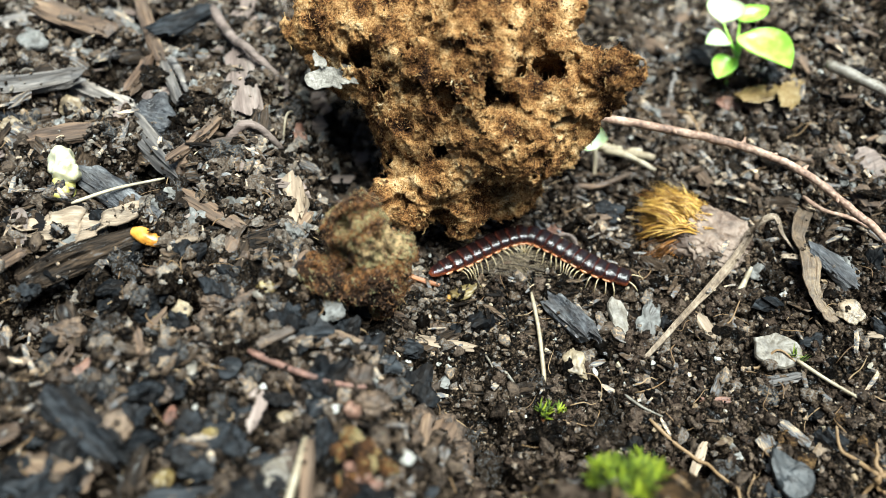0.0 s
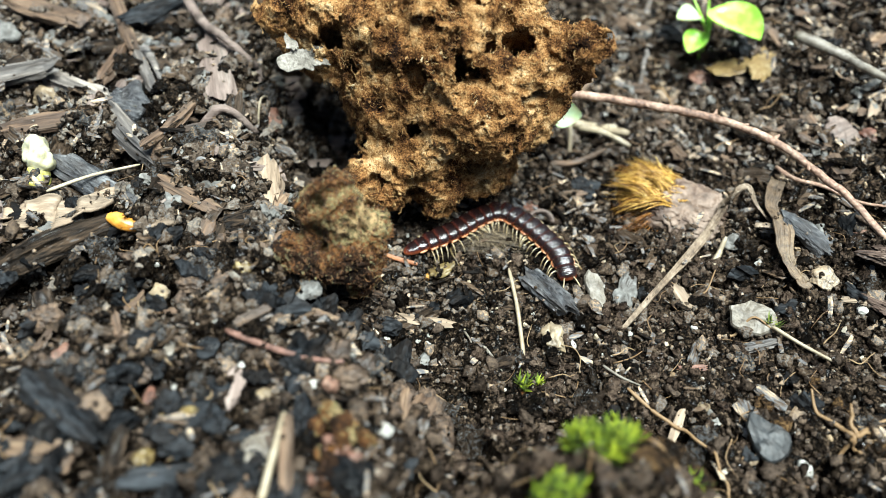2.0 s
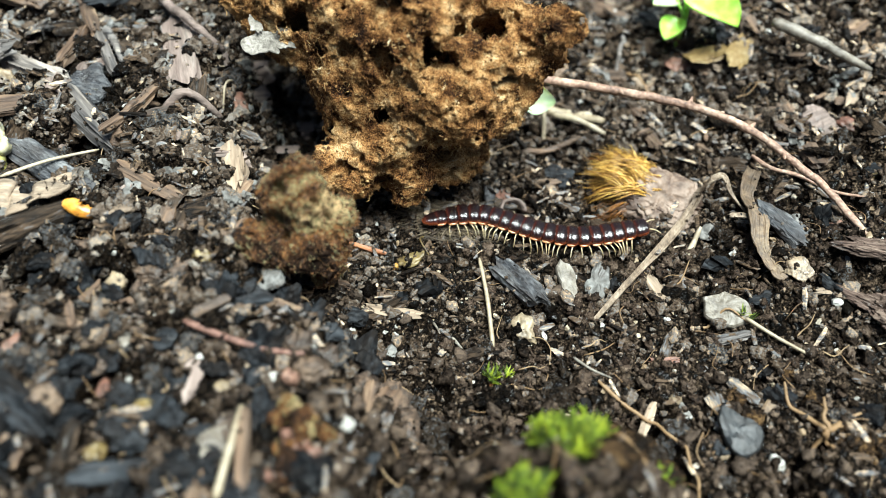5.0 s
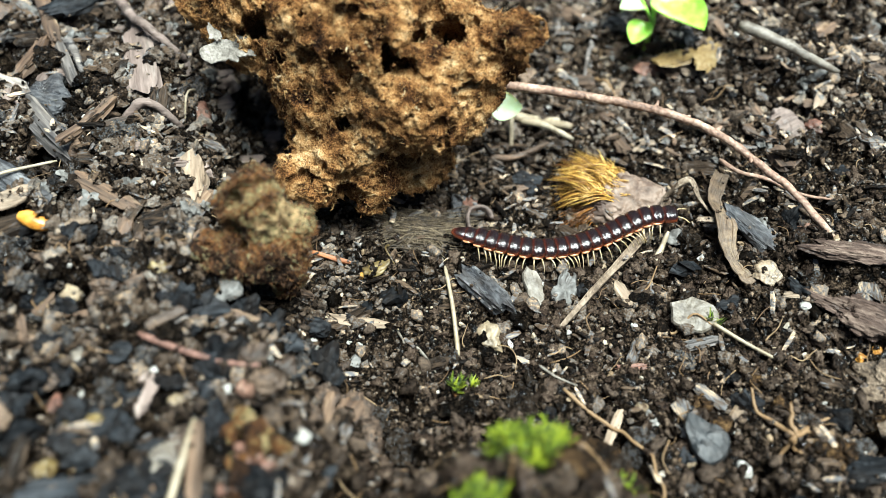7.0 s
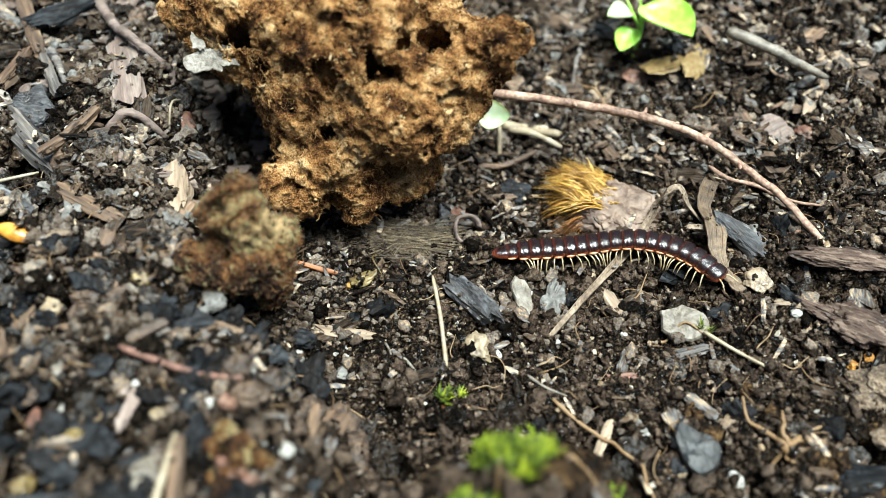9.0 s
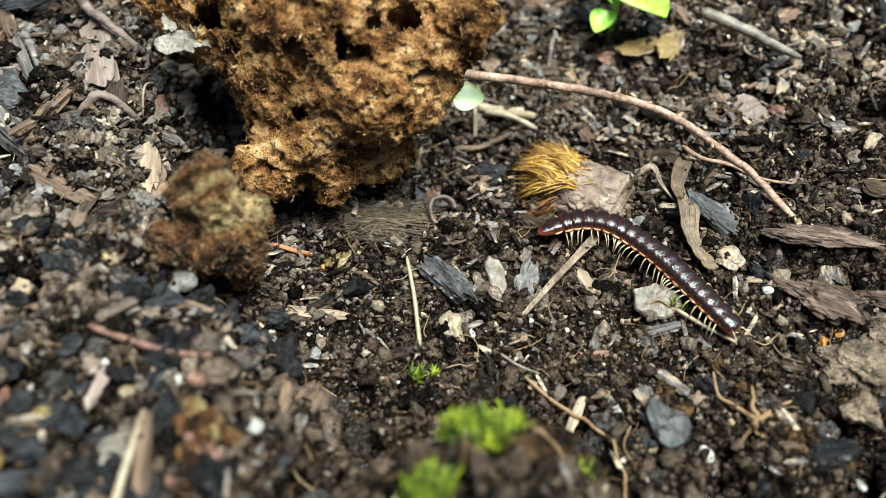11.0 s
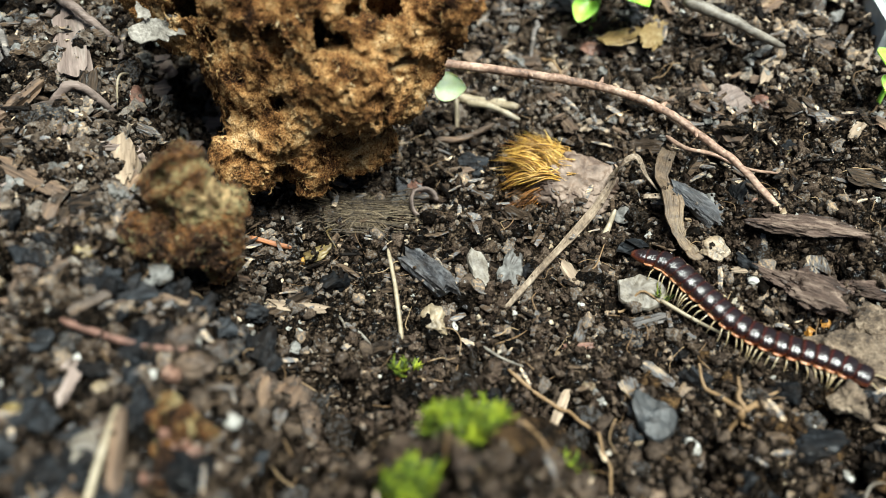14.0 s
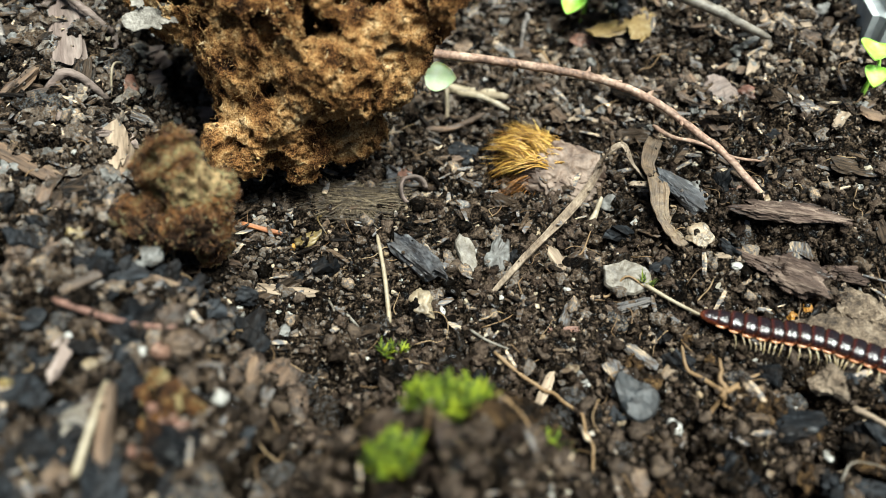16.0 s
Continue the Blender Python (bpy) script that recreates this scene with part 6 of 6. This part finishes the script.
stone("white_grain", WHITE, -0.0042, 0.0736, -18, 0.0006, 0.0006, 0.0005, "rough white grain on soil", "grain", 311)
fibres("fibrous_wood", WOOD_FIBRE, 0.0072, 0.0758, -7, 0.0170, 0.0052, 420, "flat fibrous tan-brown piece of rotted wood", "wood", 71)
flake("dark_leaf", CHARCOAL_GREY, 0.0130, 0.0805, 6, 0.0039, 0.0033, 0.0007, "curled dark grey bit of leaf", "dry leaf", 313)
stone("grey_pebble", STONE, 0.0111, 0.0788, -7, 0.0028, 0.0023, 0.0009, "olive-grey pebble on soil", "pebble", 314)
stone("white_grain", WHITE, 0.0101, 0.0792, -20, 0.0006, 0.0008, 0.0006, "rough white grain on soil", "grain", 315)
stone("reddish_crumb", RED_CRUMB, 0.0140, 0.0803, 17, 0.0027, 0.0025, 0.0012, "reddish-brown crumb on soil", "crumb", 316)
stone("pebble", TAN_RING, 0.0459, 0.0660, 4, 0.0034, 0.0037, 0.0017, "tan pebble with a darker ring", "pebble", 317)
flake("flake", WOOD_PINK, 0.0536, 0.0872, 30, 0.0034, 0.0056, 0.0010, "angular pale tan flake on soil", "chip", 318)
sliver("charred_wood", CHARCOAL_GREY, 0.0454, 0.0712, -52, 0.0068, 0.0032, 0.0016, "grey charred piece of wood", "charcoal", 319)
stone("red_crumb", RED_CRUMB, 0.0507, 0.0710, 15, 0.0034, 0.0033, 0.0017, "rusty red crumb of bark", "crumb", 320)
stone("grey_pebble", STONE, 0.0470, 0.0716, 2, 0.0016, 0.0016, 0.0010, "small pale grey pebble", "pebble", 321)
thing("log", lump(0.0055, 0.00143, 0.00088, 322, 0.42, 6, 7, 5), ROTTEN, lay(0.0549, 0.0655, -17, 0.0003), "long grey rotting piece of wood", "wood")
thing("log", lump(0.00429, 0.0022, 0.00132, 323, 0.42, 6, 7, 5), ROTTEN, lay(0.0539, 0.0589, -34, 0.0003), "reddish-brown rotting piece of wood", "wood")
thing("log", lump(0.003025, 0.00132, 0.00077, 324, 0.42, 6, 7, 5), ROTTEN, lay(0.0599, 0.0589, -12, 0.0003), "reddish-brown rotting piece of wood", "wood")
stone("bright_crumb", GOLD, 0.0539, 0.0554, 0, 0.0013, 0.0014, 0.0008, "bright orange-yellow crumb on soil", "crumb", 325)
stone("bright_crumb", GOLD, 0.0553, 0.0555, -13, 0.0013, 0.0012, 0.0007, "bright orange-yellow crumb on soil", "crumb", 326)
stone("tan_lump", ROT_TAN, 0.0544, 0.0462, 24, 0.0045, 0.0041, 0.0021, "crumbly tan lump on soil", "lump", 327)
stone("tan_lump", TAN_BROWN, 0.0537, 0.0515, 11, 0.0026, 0.0026, 0.0013, "crumbly tan-brown lump on soil", "lump", 328)
stone("charred_lump", CHARCOAL, 0.0490, 0.0423, -2, 0.0066, 0.0043, 0.0021, "blue-black lump of charcoal", "charcoal", 329)
stone("charred_lump", CHARCOAL, 0.0485, 0.0476, -15, 0.0037, 0.0033, 0.0017, "blue-black lump of charcoal", "charcoal", 330)
thing("rotten_lump", lump(0.0058, 0.0036, 0.0022, 331, 0.34, 6, 5, 5), ROT_TAN, lay(0.0588, 0.0500, -14, 0.0012), "crumbly tan lump of rotten wood on soil", "wood")
thing("rotten_lump", lump(0.0034, 0.0028, 0.0016, 332, 0.34, 5, 5, 5), ROT_TAN, lay(0.0612, 0.0545, 10, 0.0008), "crumbly tan lump of rotten wood on soil", "wood")
stone("white_grain", WHITE, 0.0522, 0.0394, 9, 0.0008, 0.0013, 0.0006, "rough white grain on soil", "grain", 332)
stone("white_grain", WHITE, 0.0485, 0.0605, -4, 0.0014, 0.0011, 0.0006, "smooth white oval grain on soil", "grain", 333)
sliver("wood_chip", WOOD_PALE, 0.0482, 0.0620, -5, 0.0029, 0.0010, 0.0005, "narrow tan chip of wood", "wood", 334)
sliver("straw_bit", WOOD_PALE, 0.0460, 0.0381, -129, 0.0022, 0.0006, 0.0005, "short pale stalk on soil", "stalk", 335)
stone("pebble", TAN, 0.0637, 0.0888, 7, 0.0015, 0.0013, 0.0008, "small tan pebble on soil", "pebble", 336)
stone("bright_crumb", YELLOW, 0.0576, 0.0774, -6, 0.0017, 0.0012, 0.0007, "bright yellow crumb on soil", "crumb", 337)
sliver("wood_chip", WOOD_PALE, 0.0594, 0.0910, -125, 0.0067, 0.0012, 0.0006, "narrow tan chip of wood", "wood", 338)
sliver("wood_chip", WOOD_PALE, 0.0655, 0.0785, -133, 0.0031, 0.0010, 0.0005, "narrow tan chip of wood", "wood", 339)
stone("brown_pebble", RED_CRUMB, 0.0569, 0.0858, 5, 0.0025, 0.0025, 0.0015, "rough brown pebble on soil", "pebble", 340)
sliver("wood_chip", WOOD_PALE, 0.0457, 0.0913, -42, 0.0055, 0.0012, 0.0006, "pale dead scrap of stem", "stem", 341)
sliver("wood_chip", WOOD_PALE, 0.0377, 0.0882, 12, 0.0036, 0.0011, 0.0006, "pale dead scrap of stem", "stem", 342)
sliver("dead_leaf", LEAF_YELLOW, 0.0427, 0.0988, 15, 0.0046, 0.0034, 0.0005, "yellow-brown dead leaf on soil", "dry leaf", 343, lift=0.0010)
sliver("dead_leaf", LEAF_YELLOW, 0.0460, 0.0982, 60, 0.0048, 0.0026, 0.0004, "yellow-brown dead leaf on soil", "dry leaf", 344, lift=0.0010)
stone("red_crumb", RED_CRUMB, 0.0384, 0.0993, -10, 0.0031, 0.0026, 0.0013, "rusty red crumb of bark", "crumb", 345)
stone("pebble", STONE, 0.0580, 0.0887, -23, 0.0018, 0.0018, 0.0011, "small pale grey pebble", "pebble", 346)
stone("pebble", STONE, 0.0584, 0.0924, 14, 0.0023, 0.0015, 0.0009, "small pale grey pebble", "pebble", 347)
stone("brown_lump", TAN_BROWN, 0.0663, 0.0941, 1, 0.0048, 0.0047, 0.0028, "rough brown lump of soil", "lump", 348)
stone("brown_lump", TAN_BROWN, 0.0233, 0.1005, -12, 0.0039, 0.0033, 0.0020, "rough brown lump of soil", "lump", 349)
stone("charred_lump", CHARCOAL, 0.0207, 0.0835, -25, 0.0040, 0.0037, 0.0018, "black crumbly lump of charcoal", "charcoal", 350)
stone("white_grain", WHITE, 0.0310, 0.1096, 12, 0.0014, 0.0015, 0.0010, "smooth round white grain", "grain", 351)
stone("charred_lump", CHARCOAL, 0.0365, 0.1072, -1, 0.0057, 0.0029, 0.0014, "blue-black lump of charcoal", "charcoal", 352)
stone("white_grain", STONE, 0.0200, 0.0743, -14, 0.0011, 0.0010, 0.0006, "small pale grey pebble", "grain", 353)
stone("grey_chip", STONE, 0.0376, 0.0724, 23, 0.0028, 0.0023, 0.0011, "small grey pebble on soil", "pebble", 354)

for k, (x, y, turn, a, b, c) in enumerate(((0.0212, 0.0412, 20, 0.0052, 0.0040, 0.0040), (0.0236, 0.0432, 70, 0.0038, 0.0032, 0.0026), (0.0248, 0.0397, 0, 0.0042, 0.0036, 0.0026), (0.0190, 0.0372, 40, 0.0050, 0.0040, 0.0032), (0.0186, 0.0422, 10, 0.0030, 0.0026, 0.0030))):
    stone("soil_clump", DARK_SOIL, x, y, turn, a, b, c, "dark crumbly clump of soil beside moss", "soil lump", 400 + k)
straight("root", ROOT, [(0.0195, 0.0420, 0.0022), (0.0205, 0.0400, 0.0030), (0.0222, 0.0392, 0.0026), (0.0230, 0.0372, 0.0010)], 0.0004, "thin brown root over a soil clump", "root", n=18, wander=0.0002)

cr = np.random.default_rng(77)
for k in range(26):
    size = cr.uniform(0.0010, 0.0022)
    stone("red_brown_crumb", PEAT_MOSSY if k % 3 else RED_CRUMB, -0.0074 + cr.normal(0, 0.0016), 0.0403 + cr.normal(0, 0.0022), cr.uniform(0, 360), size, size * 0.85, size * 0.8, "rough red-brown crumb heaped on the bank", "crumb", 430 + k, lift=cr.uniform(0, 0.0012))


def dust(seed):
    """Crumbs of soil that lie on the chips and stones."""
    r = np.random.default_rng(seed)
    out = []
    for v, m, length in DUSTED:
        top = v[v[:, 2] > 0]
        for _ in range(int(2 + length / 0.0007)):
            p = m @ Vector(top[r.integers(len(top))])
            e = np.array(Euler(tuple(r.uniform(0, 6.28, 3))).to_matrix())
            shape = TINY[r.integers(8)] if r.uniform() < 0.75 else FIBRES[r.integers(6)]
            out.append((shape[0] * (0.00012 + 0.0004 * r.uniform() ** 2.5) @ e.T + np.array(p), shape[1]))
    return joined(out)


strewn("soil_dust", "fine soil crumbs lying on chips and stones", "soil crumbs", CRUMB, dust(6), False)


# ---- what moves ----
def body_line(t):
    """The body's places at a time, tail to head, at even steps."""
    times = [c[0] for c in CURVES]
    k = int(np.clip(np.searchsorted(times, t) - 1, 0, len(times) - 2))
    (t0, a), (t1, b) = CURVES[k], CURVES[k + 1]
    u = (t - t0) / (t1 - t0)
    before = CURVES[max(k - 1, 0)]
    after = CURVES[min(k + 2, len(CURVES) - 1)]
    da = (b - before[1]) / max(t1 - before[0], 1e-6) * (t1 - t0)
    db = (after[1] - a) / max(after[0] - t0, 1e-6) * (t1 - t0)
    line = (2 * u ** 3 - 3 * u ** 2 + 1) * a + (u ** 3 - 2 * u ** 2 + u) * da + (3 * u ** 2 - 2 * u ** 3) * b + (u ** 3 - u ** 2) * db
    line = np.concatenate([line, np.zeros((len(line), 1))], 1)
    fine = spline([tuple(p) for p in line], 120)[:, :2]
    z = slope(fine[:, 0], fine[:, 1]) + 0.0018 + over(fine[:, 0], fine[:, 1])
    z = np.convolve(np.pad(z, 8, mode="edge"), np.ones(17) / 17, "valid")
    return np.concatenate([fine, z[:, None]], 1)


def over(x, y):
    """How far the body is lifted by the straw and husk under it."""
    return 0.0017 * np.exp(-((x - 0.0352) / 0.005) ** 2 - ((y - 0.0735) / 0.005) ** 2)


def body_poses(t):
    q = body_line(t)
    s = np.concatenate([[0], np.cumsum(np.linalg.norm(np.diff(q, axis=0), axis=1))])
    mid = s[-1] / 2
    if t > 14:
        mid = mid + (LENGTH / 2 - mid) * min(1, (t - 14) / 1.0)
    poses = []
    for k in range(COUNT):
        w = mid + (k + 0.5 - COUNT / 2) * PITCH
        ends = []
        for e in (w - PITCH * 0.5, w + PITCH * 0.5):
            if e < 0:
                ends.append(q[0] + (q[0] - q[6]) / s[6] * -e)
            elif e > s[-1]:
                ends.append(q[-1] + (q[-1] - q[-7]) / (s[-1] - s[-7]) * (e - s[-1]))
            else:
                ends.append(np.array([np.interp(e, s, q[:, c]) for c in range(3)]))
        x = Vector(ends[1] - ends[0]).normalized()
        y = Vector((0, 0, 1)).cross(x).normalized()
        z = x.cross(y)
        m = Matrix((x, y, z)).transposed().to_4x4()
        m.translation = Vector((ends[0] + ends[1]) / 2)
        poses.append(m)
    return poses


def motions():
    walk(beast, [(0, pose(0, 0, 0)), (16, pose(0, 0, 0))])
    times = [i / 5 for i in range(81)]
    lines = [body_poses(t) for t in times]
    for k, (seg, legs) in enumerate(segments):
        walk(seg, [(t, lines[i][k]) for i, t in enumerate(times)])
        for leg, s, x, order, size in legs:
            rows = []
            for i in range(108):
                t = min(i * 0.15, 16.0)
                a = 2 * math.pi * (t / 0.9 + order * 0.17 + (0.1 if s > 0 else 0))
                rows.append((t, pose(x + 0.0001 * math.sin(a), s * 0.00070 * size, -0.00038, 9 * s * max(0, math.cos(a)), 0, 26 * math.sin(a) * -s)))
            walk(leg, rows)


crawl(0, (-0.0014, 0.0716), (0.0014, 0.0733), (0.0042, 0.0751), (0.0070, 0.0768), (0.0101, 0.0776), (0.0130, 0.0761), (0.0156, 0.0741), (0.0182, 0.0722), (0.0212, 0.0708))
crawl(0.5, (-0.0007, 0.0713), (0.0021, 0.0732), (0.0050, 0.0750), (0.0079, 0.0767), (0.0113, 0.0769), (0.0140, 0.0748), (0.0167, 0.0728), (0.0194, 0.0707), (0.0223, 0.0686))
crawl(1, (-0.0014, 0.0720), (0.0015, 0.0733), (0.0043, 0.0748), (0.0069, 0.0766), (0.0098, 0.0776), (0.0124, 0.0759), (0.0147, 0.0737), (0.0169, 0.0714), (0.0184, 0.0687))
crawl(1.5, (-0.0013, 0.0717), (0.0016, 0.0733), (0.0045, 0.0748), (0.0072, 0.0767), (0.0102, 0.0777), (0.0128, 0.0758), (0.0147, 0.0731), (0.0155, 0.0698), (0.0151, 0.0669))
crawl(2, (-0.0018, 0.0717), (0.0012, 0.0733), (0.0041, 0.0748), (0.0067, 0.0767), (0.0097, 0.0778), (0.0123, 0.0759), (0.0144, 0.0734), (0.0161, 0.0706), (0.0168, 0.0673))
crawl(2.5, (-0.0022, 0.0728), (0.0008, 0.0738), (0.0038, 0.0746), (0.0064, 0.0763), (0.0090, 0.0775), (0.0115, 0.0758), (0.0137, 0.0735), (0.0160, 0.0713), (0.0185, 0.0690))
crawl(3, (-0.0013, 0.0724), (0.0015, 0.0739), (0.0044, 0.0753), (0.0072, 0.0769), (0.0103, 0.0773), (0.0127, 0.0752), (0.0150, 0.0730), (0.0179, 0.0716), (0.0209, 0.0705))
crawl(3.5, (0.0010, 0.0734), (0.0039, 0.0747), (0.0067, 0.0762), (0.0097, 0.0773), (0.0126, 0.0756), (0.0151, 0.0735), (0.0178, 0.0718), (0.0209, 0.0712), (0.0241, 0.0707))
crawl(4, (0.0020, 0.0735), (0.0047, 0.0752), (0.0076, 0.0765), (0.0107, 0.0760), (0.0133, 0.0743), (0.0158, 0.0724), (0.0188, 0.0712), (0.0219, 0.0711), (0.0251, 0.0710))
crawl(6.5, (0.0096, 0.0761), (0.0126, 0.0747), (0.0154, 0.0730), (0.0184, 0.0715), (0.0216, 0.0708), (0.0249, 0.0712), (0.0282, 0.0719), (0.0313, 0.0729), (0.0344, 0.0740))
crawl(7, (0.0115, 0.0737), (0.0146, 0.0725), (0.0177, 0.0713), (0.0209, 0.0705), (0.0242, 0.0707), (0.0274, 0.0715), (0.0305, 0.0726), (0.0337, 0.0736), (0.0369, 0.0736))
crawl(8, (0.0147, 0.0722), (0.0180, 0.0717), (0.0213, 0.0714), (0.0246, 0.0717), (0.0278, 0.0724), (0.0310, 0.0731), (0.0343, 0.0734), (0.0374, 0.0723), (0.0395, 0.0698))
crawl(10.5, (0.0230, 0.0709), (0.0261, 0.0721), (0.0294, 0.0723), (0.0326, 0.0717), (0.0355, 0.0701), (0.0376, 0.0676), (0.0395, 0.0648), (0.0414, 0.0621), (0.0434, 0.0595))
crawl(11, (0.0262, 0.0714), (0.0293, 0.0723), (0.0323, 0.0716), (0.0349, 0.0699), (0.0371, 0.0675), (0.0388, 0.0648), (0.0403, 0.0620), (0.0419, 0.0592), (0.0434, 0.0565))
crawl(11.5, (0.0278, 0.0723), (0.0310, 0.0723), (0.0340, 0.0708), (0.0366, 0.0687), (0.0388, 0.0661), (0.0405, 0.0632), (0.0420, 0.0602), (0.0435, 0.0572), (0.0450, 0.0542))
crawl(12, (0.0299, 0.0721), (0.0331, 0.0714), (0.0355, 0.0692), (0.0379, 0.0670), (0.0399, 0.0644), (0.0413, 0.0613), (0.0429, 0.0584), (0.0451, 0.0560), (0.0475, 0.0537))
crawl(12.5, (0.0320, 0.0716), (0.0349, 0.0702), (0.0369, 0.0677), (0.0389, 0.0651), (0.0406, 0.0624), (0.0421, 0.0594), (0.0441, 0.0568), (0.0468, 0.0550), (0.0496, 0.0533))
crawl(13, (0.0342, 0.0697), (0.0369, 0.0681), (0.0388, 0.0656), (0.0405, 0.0629), (0.0420, 0.0602), (0.0437, 0.0575), (0.0458, 0.0552), (0.0485, 0.0534), (0.0508, 0.0513))
crawl(13.5, (0.0356, 0.0677), (0.0381, 0.0659), (0.0401, 0.0634), (0.0416, 0.0606), (0.0433, 0.0579), (0.0454, 0.0555), (0.0479, 0.0536), (0.0509, 0.0523), (0.0533, 0.0503))
crawl(14, (0.0373, 0.0650), (0.0400, 0.0633), (0.0417, 0.0606), (0.0434, 0.0579), (0.0453, 0.0552), (0.0479, 0.0532), (0.0507, 0.0518), (0.0537, 0.0504), (0.0562, 0.0484))
crawl(14.5, (0.0390, 0.0636), (0.0412, 0.0613), (0.0428, 0.0584), (0.0446, 0.0558), (0.0470, 0.0535), (0.0500, 0.0522), (0.0529, 0.0508), (0.0558, 0.0492), (0.0585, 0.0475))
crawl(15, (0.0403, 0.0605), (0.0425, 0.0583), (0.0442, 0.0558), (0.0466, 0.0538), (0.0494, 0.0524), (0.0523, 0.0515), (0.0550, 0.0499), (0.0575, 0.0481), (0.0601, 0.0464))
crawl(15.5, (0.0415, 0.0578), (0.0437, 0.0557), (0.0462, 0.0540), (0.0489, 0.0527), (0.0518, 0.0518), (0.0547, 0.0508), (0.0572, 0.0492), (0.0598, 0.0475), (0.0622, 0.0457))
crawl(16, (0.0435, 0.0546), (0.0463, 0.0535), (0.0491, 0.0524), (0.0519, 0.0517), (0.0548, 0.0508), (0.0574, 0.0494), (0.0600, 0.0479), (0.0626, 0.0464), (0.0651, 0.0448))
motions()
